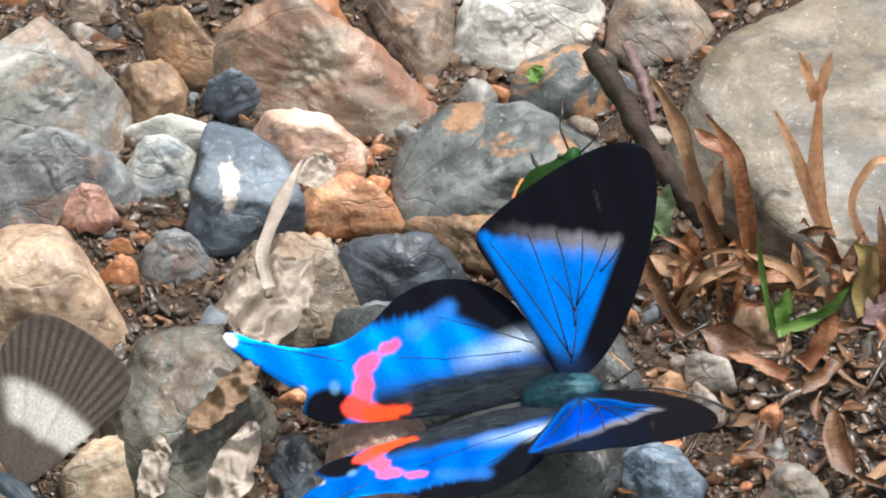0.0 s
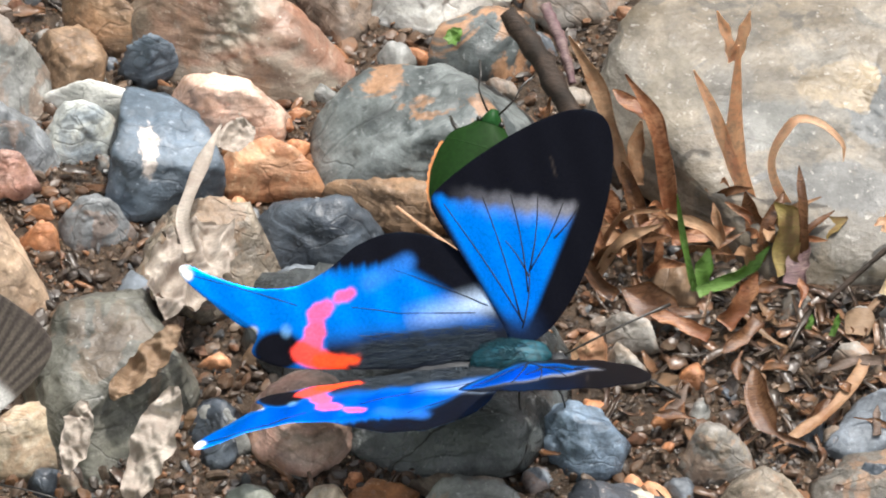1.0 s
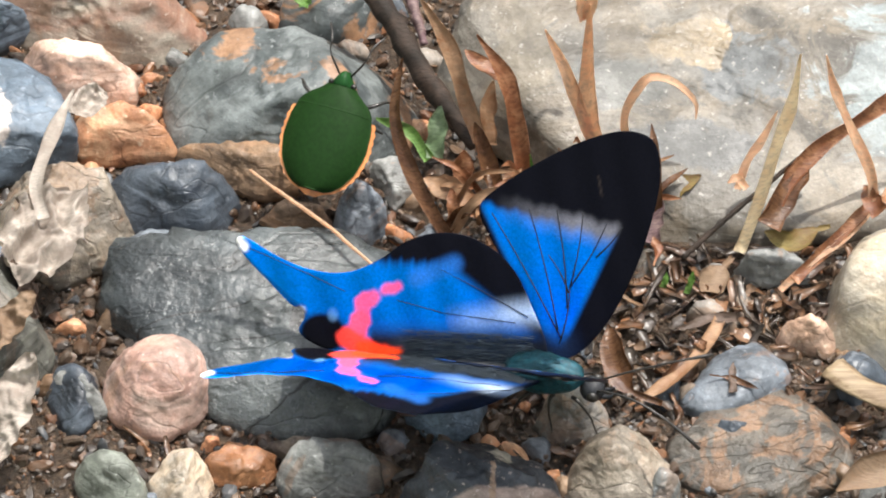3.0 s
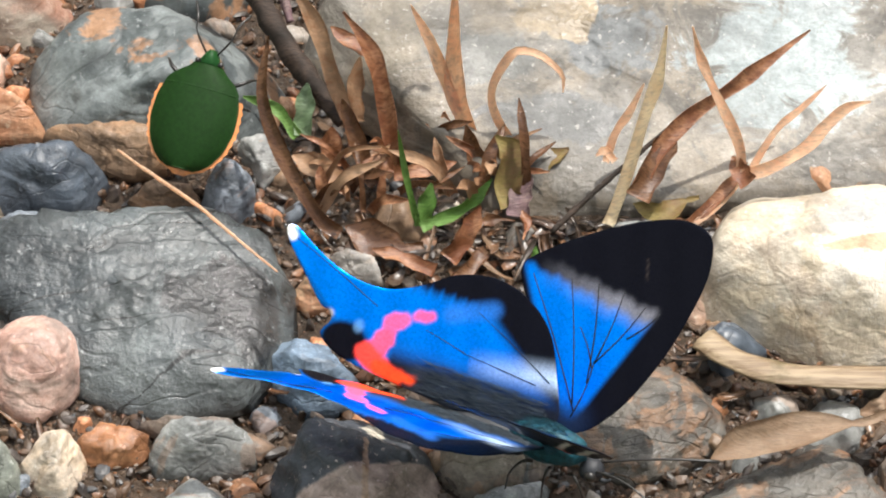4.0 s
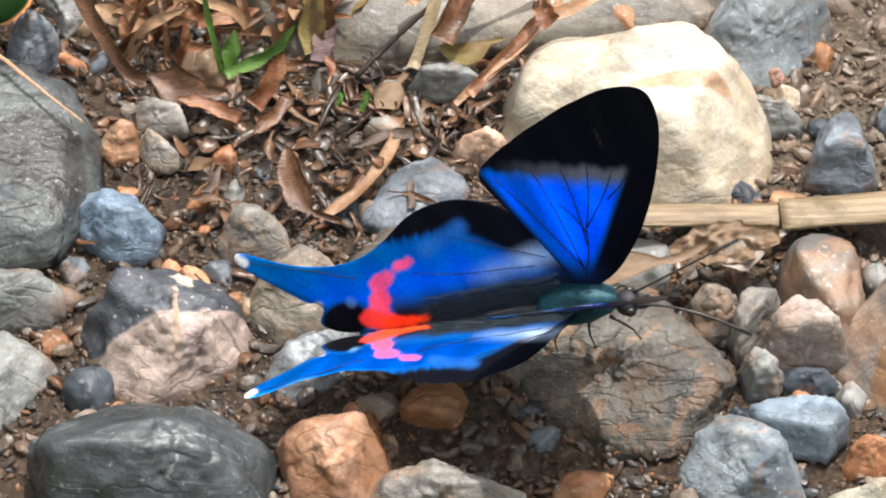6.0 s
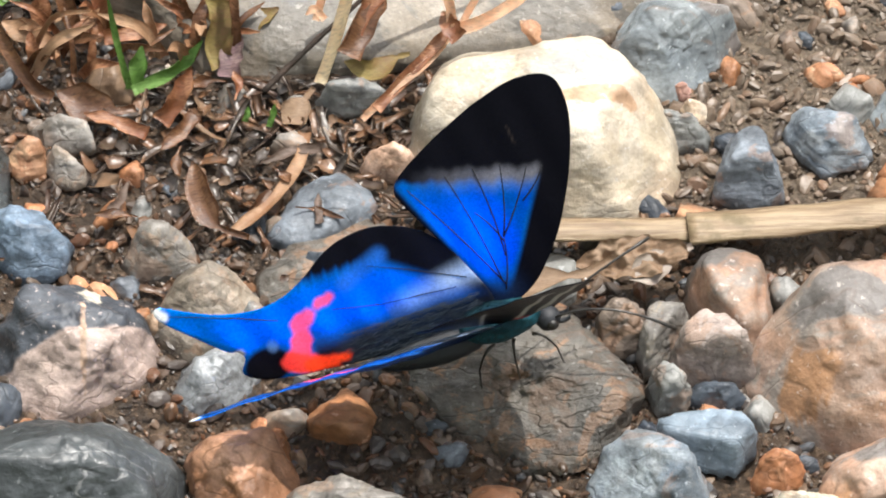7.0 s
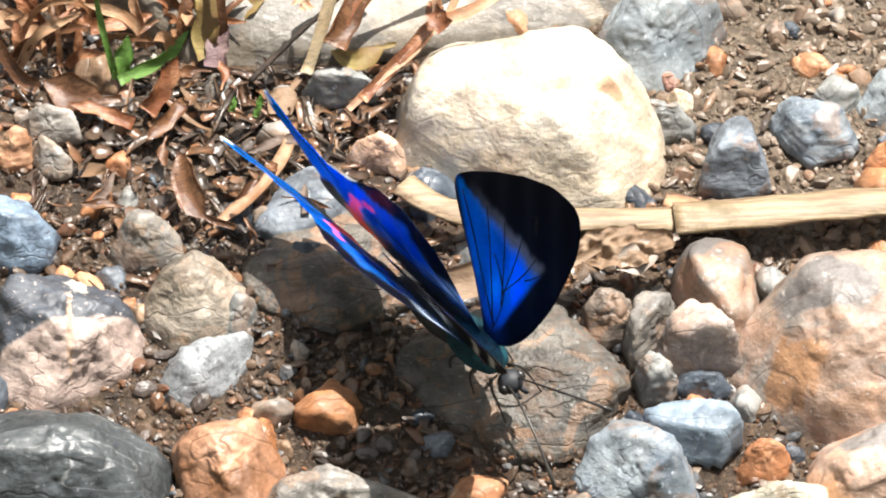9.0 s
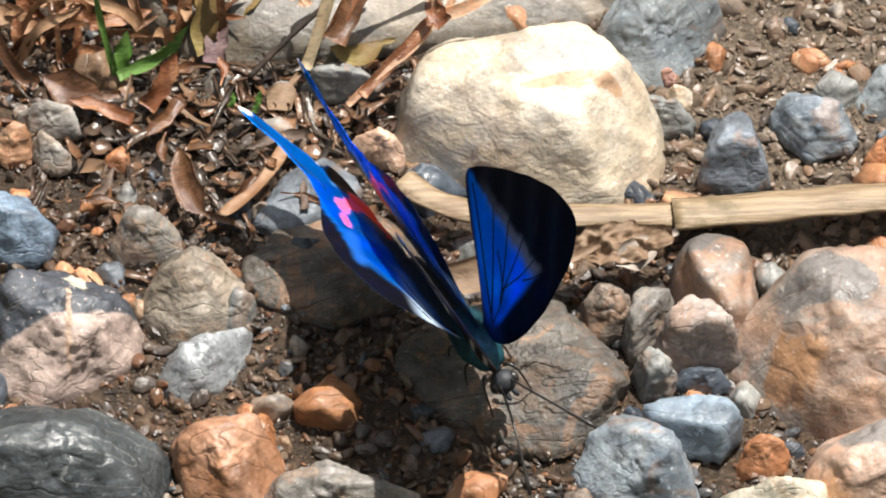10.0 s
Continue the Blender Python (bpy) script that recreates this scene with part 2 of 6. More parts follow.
M_LIGHTGREY = stone_mat("light_grey_stone", (0.247, 0.247, 0.233), (0.179, 0.186, 0.179), (0.329, 0.323, 0.302), 4, bands=((60, 20, 10), 1.5, .3))
M_RUST = stone_mat("rusty_stone", (.36, .15, .06), (.28, .13, .06), (.16, .09, .05), 3)
M_TANROCK = stone_mat("tan_sandstone", (0.420, 0.306, 0.211), (0.352, 0.251, 0.176), (0.245, 0.144, 0.096), 6)
M_STRIPED = stone_mat("striped_dark_stone", (0.078, 0.078, 0.068), (0.118, 0.116, 0.098), (0.046, 0.044, 0.038), 6, bands=((30, 65, 20), 1.3, .72), rust=.15)
M_PALETAN = stone_mat("pale_tan_stone", (0.408, 0.340, 0.246), (0.340, 0.281, 0.212), (0.340, 0.170, 0.068), 4)
M_TERRA = stone_mat("terracotta_stone", (0.400, 0.168, 0.072), (0.352, 0.152, 0.072), (0.440, 0.256, 0.144), 3)
M_SLATEGREY = stone_mat("slate_grey_stone", (0.105, 0.122, 0.143), (0.139, 0.159, 0.182), (0.0639, 0.0734, 0.0843), 4)
M_TANGREY = stone_mat("tan_grey_stone", (0.316, 0.251, 0.192), (0.218, 0.204, 0.186), (0.361, 0.240, 0.153), 4)
M_BLUESLATE = stone_mat("blue_slate", (0.109, 0.154, 0.212), (0.142, 0.189, 0.242), (0.0708, 0.098, 0.136), 3, speck=.45, rust=0)
M_GREYBROWN = stone_mat("grey_brown_stone", (0.225, 0.21, 0.188), (0.173, 0.158, 0.143), (0.27, 0.21, 0.135), 3, bands=((70, 20, 0), 1.2, .3))
M_SILVER = stone_mat("mica_stone", (0.247, 0.261, 0.270), (0.203, 0.216, 0.225), (0.297, 0.306, 0.306), 3, rough=.32, speck=.3, rust=0)
M_TWOTONE = stone_mat("slate_and_granite", (0.310, 0.236, 0.205), (0.347, 0.273, 0.236), (0.248, 0.174, 0.143), 3,
                      half=((.058, .066, .08), (-0.25, 0.93, 0.1), 0.0002),
                      patch=[((.50, .46, .38), (1.2, 3.6, 2), (.8, 1.5, 4)), ((.36, .25, .18), (.6, -1.5, 2), (.3, 3.5, 4))], rust=0)
M_VEINED = stone_mat("veined_dark_stone", (0.046, 0.053, 0.057), (0.062, 0.070, 0.073), (0.033, 0.038, 0.041), 7, veins=((.17, .175, .175), 3.6, .008), rough=.42, bands=((0, 90, 32), 2.2, .3), rust=0)
M_TERRAROCK = stone_mat("orange_brown_stone", (0.225, 0.10, 0.044), (0.29, 0.16, 0.10), (0.16, 0.07, 0.034), 6, stain=.4, rust=.2, flecks=.2)
M_BLUEFLAT = stone_mat("pale_blue_slate", (0.154, 0.201, 0.252), (0.184, 0.233, 0.279), (0.123, 0.162, 0.204), 5, speck=.15, rust=0)
M_BLUEWHITE = stone_mat("streaked_blue_stone", (0.141, 0.177, 0.217), (0.218, 0.248, 0.271), (0.327, 0.333, 0.325), 4, bands=((40, 30, 40), 1.8, .4))
M_CREAMWHITE = stone_mat("cream_white_stone", (0.480, 0.435, 0.338), (0.420, 0.375, 0.285), (0.180, 0.165, 0.135), 3, stain=.4)
M_ORANGEGREY = stone_mat("orange_grey_stone", (0.325, 0.214, 0.154), (0.248, 0.216, 0.188), (0.373, 0.208, 0.135), 9, split=(0.47, 0.53), stain=.6, bands=((0, 75, 30), 4, .22), patch=[((.16, .145, .135), (-1.5, 3.0, 3), (5, 2.6, 6)), ((.31, .17, .09), (-5, -3.0, 2), (2.6, 3, 6))])
M_PINKCHUNK = stone_mat("pinkish_stone", (0.343, 0.273, 0.241), (0.282, 0.233, 0.206), (0.471, 0.427, 0.368), 3)
M_DARKBROWN = stone_mat("dark_brown_stone", (.13, .10, .08), (.18, .14, .11), (.08, .065, .05), 3, bands=((80, 10, 0), 1.0, .4))
M_EARTHROCK = stone_mat("earthy_rock", (0.125, 0.108, 0.088), (0.068, 0.064, 0.056), (0.165, 0.088, 0.048), 4, stain=.75, relief=.52, rust=.4)
M_LIME = stone_mat("limestone", (0.49, 0.41, 0.30), (0.53, 0.47, 0.38), (0.41, 0.35, 0.27), 7, bands=((15, 10, 20), 3.5, .12),
                   patch=[((.42, .27, .17), (3.0, -1.0, 3.5), (4.5, .9, 5)), ((.46, .45, .42), (3.0, 1.6, 4.0), (4.5, 1.4, 4))], rust=.2, relief=.3, speck=.2, stain=.6, flecks=.3, cracks=.1)
M_PALEBLUE = stone_mat("pale_blue_grey_stone", (0.224, 0.258, 0.281), (0.277, 0.306, 0.315), (0.132, 0.163, 0.189), 7, stain=.6)
M_PINKTAN = stone_mat("pink_tan_stone", (.50, .32, .23), (.45, .31, .23), (.22, .12, .08), 3)
M_BIGSLAB = stone_mat("lichen_rock", (0.20, 0.163, 0.118), (0.16, 0.148, 0.128), (0.068, 0.070, 0.070), 7, stain=.85, cracks=.1,
                      patch=[((0.11, 0.115, 0.115), (1.5, -1.8, 2.4), (5, 4, 9)), ((0.12, 0.12, 0.11), (-7.5, -4.3, 2.4), (5, 2.6, 9)), ((0.12, 0.12, 0.115), (-3.0, -9.3, 2.4), (6, 2.4, 9)), ((0.15, 0.13, 0.1), (-15.6, -2.0, 2.4), (3.0, 5, 9)), ((0.22, 0.25, 0.25), (15.2, -2.8, 2.4), (8.5, 7, 9)), ((0.26, 0.21, 0.145), (-2.6, 0.0, 2.4), (3.5, 2.6, 9))], rust=0)


def dry_patch(nt):
    """1 on the dry stretch of ground, 0 on the wet one, with a ragged edge between."""
    tc = nt.nodes.new("ShaderNodeTexCoord")
    dist = nt.nodes.new("ShaderNodeVectorMath")
    dist.operation = "DISTANCE"
    nt.links.new(tc.outputs["Object"], dist.inputs[0])
    dist.inputs[1].default_value = (0.066, 0.012, 0)
    edge = nt.nodes.new("ShaderNodeMath")
    edge.operation = "MULTIPLY_ADD"
    nt.links.new(noise_tex(nt, tc.outputs["Object"], 130, 5, .6), edge.inputs[0])
    edge.inputs[1].default_value = 0.03
    nt.links.new(dist.outputs["Value"], edge.inputs[2])
    return ramp(nt, edge.outputs[0], 0.055, 0.040)


def island_mat(name, colours, rough=0.6, dry=None):
    """Many small grains in one mesh, each with a colour of its own."""
    m, nt, b = node_mat(name)
    g = nt.nodes.new("ShaderNodeNewGeometry")
    cr = nt.nodes.new("ShaderNodeValToRGB")
    cr.color_ramp.interpolation = "CONSTANT"
    els = cr.color_ramp.elements
    while len(els) < len(colours):
        els.new(0.5)
    for i, (e, c) in enumerate(zip(els, colours)):
        e.position, e.color = i / len(colours), (*c, 1)
    nt.links.new(g.outputs["Random Per Island"], cr.inputs[0])
    vec = coords(nt, False)
    n = noise_tex(nt, vec, 1500, 4, 0.6)
    col = mix(nt, ramp(nt, n, .3, .7), cr.outputs[0], mix(nt, 0.5, cr.outputs[0], (.10, .08, .06)))
    if dry:                                        # higher up the bank the grit has dried pale
        col = mix(nt, dry_patch(nt), col, mix(nt, 0.6, col, dry))
    nt.links.new(col, b.inputs["Base Color"])
    b.inputs["Roughness"].default_value = rough
    bp = add(nt, "ShaderNodeBump", Strength=0.5, Distance=0.0002)
    nt.links.new(n, bp.inputs["Height"])
    nt.links.new(bp.outputs[0], b.inputs["Normal"])
    return m


GRIT = [(0.52 * c[0], 0.49 * c[1], 0.48 * c[2]) for c in [(0.122, 0.064, 0.034), (0.195, 0.095, 0.044), (0.085, 0.053, 0.034), (0.165, 0.117, 0.082), (0.243, 0.159, 0.097), (0.104, 0.090, 0.082), (0.219, 0.090, 0.039), (0.061, 0.042, 0.034), (0.146, 0.080, 0.044), (0.292, 0.212, 0.150), (0.079, 0.074, 0.073), (0.183, 0.106, 0.058), (0.05, 0.035, 0.03), (0.42, 0.20, 0.09), (0.09, 0.05, 0.03), (0.30, 0.15, 0.07), (0.035, 0.028, 0.025), (0.10, 0.12, 0.14)]]
M_GRIT = island_mat("grit", GRIT, 0.42, (.19, .145, .105))


def ground_mat():
    m, nt, b = node_mat("damp_earth")
    vec = coords(nt, False)
    a = noise_tex(nt, vec, 120, 8, 0.65, 0.5)
    c = noise_tex(nt, vec, 1400, 8, 0.7)
    col = mix(nt, ramp(nt, a, .35, .65), (.025, .017, .011), (.055, .036, .023))
    col = mix(nt, ramp(nt, c, .45, .7), col, (.12, .08, .05))
    col = mix(nt, dry_patch(nt), col, mix(nt, ramp(nt, c, .4, .65), (.07, .053, .037), (.18, .14, .10)))
    nt.links.new(col, b.inputs["Base Color"])
    b.inputs["Roughness"].default_value = 0.38
    bp = add(nt, "ShaderNodeBump", Strength=0.9, Distance=0.0006)
    nt.links.new(c, bp.inputs["Height"])
    nt.links.new(bp.outputs[0], b.inputs["Normal"])
    return m


M_EARTH = ground_mat()

# ---- builders ----
def mesh_of(name, verts, faces, material, smooth=True):
    me = bpy.data.meshes.new(name)
    me.from_pydata([tuple(v) for v in verts], [], [tuple(f) for f in faces])
    if smooth:
        me.polygons.foreach_set("use_smooth", [True] * len(me.polygons))
    me.update()
    if material:
        me.materials.append(material)
    return me


def sphere_data(level):
    bm = bmesh.new()
    bmesh.ops.create_icosphere(bm, subdivisions=level, radius=1)
    v = np.array([x.co[:] for x in bm.verts])
    f = [[x.index for x in face.verts] for face in bm.faces]
    bm.free()
    return v / np.linalg.norm(v, axis=1)[:, None], f


SPHERES = {n: sphere_data(n) for n in (1, 2, 3, 4, 5, 6)}
STONES = []          # centre and reach of every stone, to keep grit out from under them


def ground_height(x, y):
    """The lie of the bare ground, in metres."""
    return 0.0009 * noise.fractal((x * 60, y * 60, 3.1), 0.9, 2.0, 4) - 0.0006


def rock_mesh(name, facets, h, sharp, rough, layers, lean, level, seed, material):
    """A solid cut by planes. facets: (bearing in degrees, reach in mm) of each side."""
    rng = random.Random(seed)
    flat = sharp >= 14                                         # split slate: a flat top, steep broken sides
    if sharp >= 9:
        layers = max(layers, 0.6)
    d, faces = SPHERES[level]
    planes = []
    for k, (bearing, reach) in enumerate(facets):
        rise = radians(rng.uniform(4, 12) if flat else rng.uniform(4, 26))
        a = radians(bearing)
        reach *= 1.05
        if math.sin(a) < -0.3:                                 # sides towards the camera, sloped back to catch more light
            rise = radians(rng.uniform(14, 22) if flat else rng.uniform(22, 42))
            reach = max(reach * 0.6, reach - 0.28 * h * math.tan(rise))
        planes.append((math.cos(a) * math.cos(rise), math.sin(a) * math.cos(rise), math.sin(rise), reach * math.cos(rise)))
        if sharp < 8:                                          # water-worn: a soft shoulder between side and top
            up = radians(rng.uniform(38, 62))
            a += radians(rng.uniform(-12, 12))
            corner = reach * math.cos(up) + h * 0.55 * math.sin(up)
            planes.append((math.cos(a) * math.cos(up), math.sin(a) * math.cos(up), math.sin(up), corner * rng.uniform(0.80, 0.98)))
    tip = 3 if flat else 9
    tx, ty = radians(lean[0] + rng.uniform(-tip, tip)), radians(lean[1] + rng.uniform(-tip, tip))
    planes.append((math.sin(tx), math.sin(ty), 1.0, h * 0.55))
    planes.append((math.sin(tx * 2 + .3 * rng.uniform(-1, 1)), math.sin(.3 * rng.uniform(-1, 1) - ty), 1.0, h * rng.uniform(.55, .6)))
    planes.append((0, 0, -1, h * 0.6))
    p = np.array(planes)
    dots = np.maximum(0, d @ p[:, :3].T / p[:, 3])
    r = (dots ** sharp).sum(1) ** (-1.0 / sharp)
    if sharp >= 5:                                             # broken, not water-worn: chips off the edges
        whole = d * r[:, None]
        for _ in range(3 if flat else 6 if sharp >= 7 else 4):
            n = Vector((rng.gauss(0, 1), rng.gauss(0, 1), abs(rng.gauss(0, .5)) + .95)).normalized()
            planes.append((*n, float((whole @ np.array(n)).max()) * rng.uniform(*((0.86, 0.95) if flat else (0.76, 0.92) if sharp >= 7 else (0.84, 0.95)))))
        p = np.array(planes)
        dots = np.maximum(0, d @ p[:, :3].T / p[:, 3])
        hard = 44 if sharp >= 8 else 26 if sharp >= 6 else 14
        r = (dots ** hard).sum(1) ** (-1.0 / hard)
    v = d * r[:, None]
    size = float(np.mean([f[1] for f in facets]))
    off = Vector((rng.uniform(-90, 90), rng.uniform(-90, 90), rng.uniform(-90, 90)))
    bump = np.empty(len(v))
    lay = Euler((rng.uniform(-.35, .35), rng.uniform(-.35, .35), 0)).to_matrix()
    for i, q in enumerate(v):
        q = Vector(q)
        n = (0.075 if sharp >= 8 else 0.05) * noise.fractal(q * (1.8 / size) + off, 0.7, 2.1, 4) * min(size, 9)
        n += 0.10 * rough * noise.fractal(q * 1.1 + off, 0.6, 2.1, 5 if level > 3 else 2)
        n -= 1.1 * rough * max(0.0, 0.07 - abs(noise.noise(q * (0.3 + 0.9 / size) + off * 2)))
        n += 0.13 * rough * noise.noise(q * 0.45 + off * 3) * min(1.4, size / 4)
        n += 0.05 * rough * noise.noise(q * 1.9 - off * 2)
        n -= 0.14 * rough * max(0.0, noise.noise(q * (0.55 + 1.2 / size) - off) - 0.22) * min(size, 5)
        if layers:
            s = (lay @ q).z * (2.2 / max(1.5, h * 0.35)) + noise.noise(q * 0.4 + off) * 0.7
            step = (s % 1.0)
            n += 0.16 * layers * (min(step * 4, 1.0) - 0.5) * (0.6 + 0.4 * noise.noise(q * 0.9 - off))
        bump[i] = n
    v = v * (1 + bump / np.maximum(r, 0.4))[:, None]
    return mesh_of(name, v / 1000, faces, material), v


def stone(name, x, y, h, facets, material, label, sharp=8, rough=1.0, layers=0, lift=0.0, lean=(0, 0)):
    """A stone with its middle over (x, y) and h high, all in mm, sunk a little into the ground."""
    size = float(np.mean([f[1] for f in facets]))
    level = 6 if size > 13 else 5 if size > 3.6 else 4
    seed = int(abs(x) * 91 + abs(y) * 57 + h * 13)
    me, v = rock_mesh(name, facets, h, sharp, rough, layers, lean, level, seed, material)
    ob = new(name, me)
    ob.location = (x / 1000, y / 1000, (h * 0.45 + lift * 0.5 - 0.3) / 1000)
    STONES.append((x, y, size, h))
    return tagged(ob, label, "stone" if name in ("stone", "slate_chip", "slate_slab") else name, "stones of the gravel bed")


def part(name, bm, material, parent, label=""):
    """Links a bmesh, or a mesh, as one mesh object under a thing or a part."""
    if isinstance(bm, bmesh.types.BMesh):
        me = bpy.data.meshes.new(name)
        bm.to_mesh(me)
        bm.free()
        me.polygons.foreach_set("use_smooth", [True] * len(me.polygons))
    else:
        me = bm
    if material and not me.materials:
        me.materials.append(material)
    ob = new(name, me)
    ob.parent = parent
    return tagged(ob, label)


def ground():
    """One sheet: fine where the camera looks, ever coarser towards the horizon."""
    fine = np.linspace(-0.10, 0.10, 240)
    far = 0.10 * (1.55 ** np.arange(1, 17))
    xs = np.concatenate([-far[::-1], fine, far])
    n = len(xs)
    verts = []
    for yy in xs:
        for xx in xs:
            verts.append((xx, yy, ground_height(xx, yy) if abs(xx) < 0.2 and abs(yy) < 0.2 else -0.0006))
    faces = [(j * n + i, j * n + i + 1, (j + 1) * n + i + 1, (j + 1) * n + i) for j in range(n - 1) for i in range(n - 1)]
    return tagged(new("ground", mesh_of("ground", verts, faces, M_EARTH)), "damp brown earth with grit between stones", "ground", kind="structure")


ground()

# ---- stones, each a thing of its own ----
stone("boulder", -64.9, 24.4, 9.7, [(-169, 6.3), (-68, 3.5), (-27, 5.2), (33, 5.5), (63, 4.2), (134, 5.4)], M_PALE, "pale grey weathered boulder with a dark wet top", sharp=8)
stone("boulder", -63.7, 17.5, 7.0, [(-158, 6.8), (-84, 2.5), (-51, 4.3), (13, 5.8), (53, 4.3), (84, 3.1), (118, 2.8)], M_GREYROUND, "rounded grey boulder with bright quartz flecks", sharp=5)
stone("pebble", -61.0, 15.1, 4.0, [(-154, 1.4), (-99, 0.9), (-61, 1.0), (29, 1.3), (81, 0.9), (133, 1.1)], M_PINK, "small dull pink pebble against a grey boulder", sharp=6, lift=2)
stone("pebble", -55.4, 19.8, 5.3, [(-157, 2.5), (-113, 2.0), (-68, 1.5), (-36, 2.1), (17, 3.0), (96, 1.4), (146, 2.3)], M_WHITEGREY, "grey and white marbled rounded pebble", sharp=5)
stone("pebble", -55.0, 23.7, 4.8, [(-113, 0.7), (-82, 0.3), (85, 0.3), (102, 0.4)], M_WHITE, "small bright white quartz pebble", sharp=7, lift=1)
stone("slate_chip", -48.7, 17.2, 4.0, [(-145, 5.2), (-119, 5.6), (-77, 5.0), (-61, 4.6), (4, 4.5), (26, 3.9), (55, 5.0), (93, 6.4), (175, 3.6)], M_SLATEPATCH, "blue-grey slate chip with a chalky white patch", sharp=16, lift=1.5, lean=(8, -6))
stone("slate_chip", -50.5, 27.5, 4.4, [(-119, 0.8), (-64, 0.9), (8, 2.1), (92, 0.7), (124, 1.4)], M_SLATE, "small angular dark slate chip", sharp=16)
stone("stone", -44.1, 22.8, 4.8, [(-133, 3.0), (-90, 2.0), (-17, 4.5), (52, 2.5), (72, 1.9), (89, 2.0), (122, 3.3)], M_PINKORANGE, "pinkish orange layered stone", sharp=9, layers=1)
stone("stone", -40.2, 17.0, 3.5, [(-155, 3.8), (-89, 2.0), (35, 2.6), (56, 1.8), (101, 2.2), (149, 3.2)], M_ORANGE, "orange sandstone shard with a rough top", sharp=12, layers=1)
stone("stone", -43.6, 29.5, 7.9, [(-156, 6.8), (-117, 3.1), (-99, 3.5), (-61, 6.1), (-32, 8.3), (53, 4.3), (91, 4.3), (121, 6.6)], M_REDLAYER, "large reddish brown stone with pale layers", sharp=9, layers=2)
stone("stone", -54.6, 33.2, 5.3, [(-162, 2.4), (-125, 1.4), (-94, 2.2), (-32, 3.8), (48, 1.0), (88, 2.6)], M_BROWN, "long brown stone shard lying on gravel", sharp=12, layers=2)
stone("boulder", -27.3, 19.8, 7.0, [(-151, 8.8), (-102, 6.2), (-77, 6.3), (-28, 9.0), (22, 8.7), (47, 7.3), (82, 5.7), (106, 6.6), (140, 8.2), (177, 8.9)], M_MOTTLE, "rounded blue-grey boulder stained with orange patches", sharp=5)
stone("stone", -30.4, 13.6, 2.8, [(-119, 1.4), (-79, 2.7), (21, 3.3), (66, 2.0), (92, 2.3)], M_BROWN, "brown layered stone edge below a boulder", sharp=12, layers=2)
stone("stone", -35.9, 9.5, 4.8, [(-140, 3.5), (-119, 3.0), (-92, 2.7), (-42, 3.8), (-26, 4.1), (34, 4.4), (83, 2.6), (132, 4.2)], M_DARKSLATE, "dark blue-grey slate stone with fine grain", sharp=9)
stone("stone", -44.9, 7.0, 5.3, [(-157, 5.0), (-109, 4.1), (-66, 3.8), (-49, 4.2), (-3, 4.8), (25, 4.8), (85, 4.6), (121, 4.0), (152, 4.3)], M_TANCRUMB, "crumbly tan and grey stone with a broken surface", sharp=9, rough=1.6)
stone("slate_slab", -27.7, -3.9, 4.0, [(-137, 7.7), (-107, 8.5), (-88, 9.6), (-28, 11.7), (-2, 11.9), (29, 11.3), (62, 9.9), (91, 8.4), (173, 13.1)], M_SLAB, "large flat grey slate slab with damp patches", sharp=14, layers=1)
stone("stone", -36.1, -9.6, 5.2, [(-167, 4.5), (-140, 4.5), (-112, 4.5), (-68, 4.6), (-44, 4.5), (-6, 4.6), (19, 4.8), (62, 5.0), (101, 4.6), (126, 4.4), (162, 4.5)], M_PINKROUND, "rounded pink stone with rusty red veins", sharp=4, rough=.6)
stone("pebble", -39.3, -19.2, 4.4, [(-165, 2.6), (-127, 2.1), (-99, 2.4), (-45, 3.1), (24, 2.3), (46, 2.2), (96, 2.7), (146, 3.0)], M_GREYGREEN, "smooth oval grey-green pebble", sharp=4)
stone("pebble", -33.9, -18.9, 4.0, [(-162, 1.7), (-93, 2.4), (-27, 1.8), (-8, 1.6), (32, 2.0), (91, 2.4), (150, 1.9)], M_CREAM, "smooth oval cream pebble", sharp=5)
stone("stone", -22.5, -17.5, 3.5, [(-164, 3.5), (-128, 2.9), (-86, 1.5), (-69, 1.9), (-16, 3.7), (64, 2.3), (92, 1.8), (149, 3.2)], M_LIGHTGREY, "pale grey wedge-shaped stone", sharp=11, layers=1)
stone("stone", -29.5, -16.9, 1.8, [(-169, 2.4), (-114, 1.8), (-76, 1.7), (-4, 2.6), (76, 1.7), (133, 2.0)], M_RUST, "flat rusty orange stone sunk in grit", sharp=8)
stone("boulder", -64.0, 5.5, 7.0, [(-169, 8.1), (-91, 5.1), (-72, 6.1), (14, 5.8), (31, 4.7), (71, 4.8), (109, 5.4)], M_TANROCK, "large tan sandstone boulder with a rusty top", sharp=7)
stone("boulder", -51.4, -5.9, 7.0, [(-165, 5.6), (-123, 7.5), (-51, 5.9), (-31, 5.3), (-10, 5.5), (29, 6.2), (71, 7.4), (127, 6.8), (157, 5.7)], M_STRIPED, "dark grey-brown boulder with fine olive stripes", sharp=8, layers=1)
stone("stone", -57.6, -12.2, 4.0, [(-164, 3.2), (-83, 2.3), (-56, 2.0), (-20, 2.6), (55, 2.9), (103, 2.5), (151, 2.4)], M_PALETAN, "pale tan stone with rusty specks", sharp=9)
stone("pebble", -53.7, 10.3, 4.4, [(-168, 2.2), (-130, 2.0), (-77, 1.6), (-53, 1.8), (35, 2.0), (63, 1.7), (103, 1.8), (149, 2.1)], M_GREYROUND, "rounded grey pebble in brown grit", sharp=6)
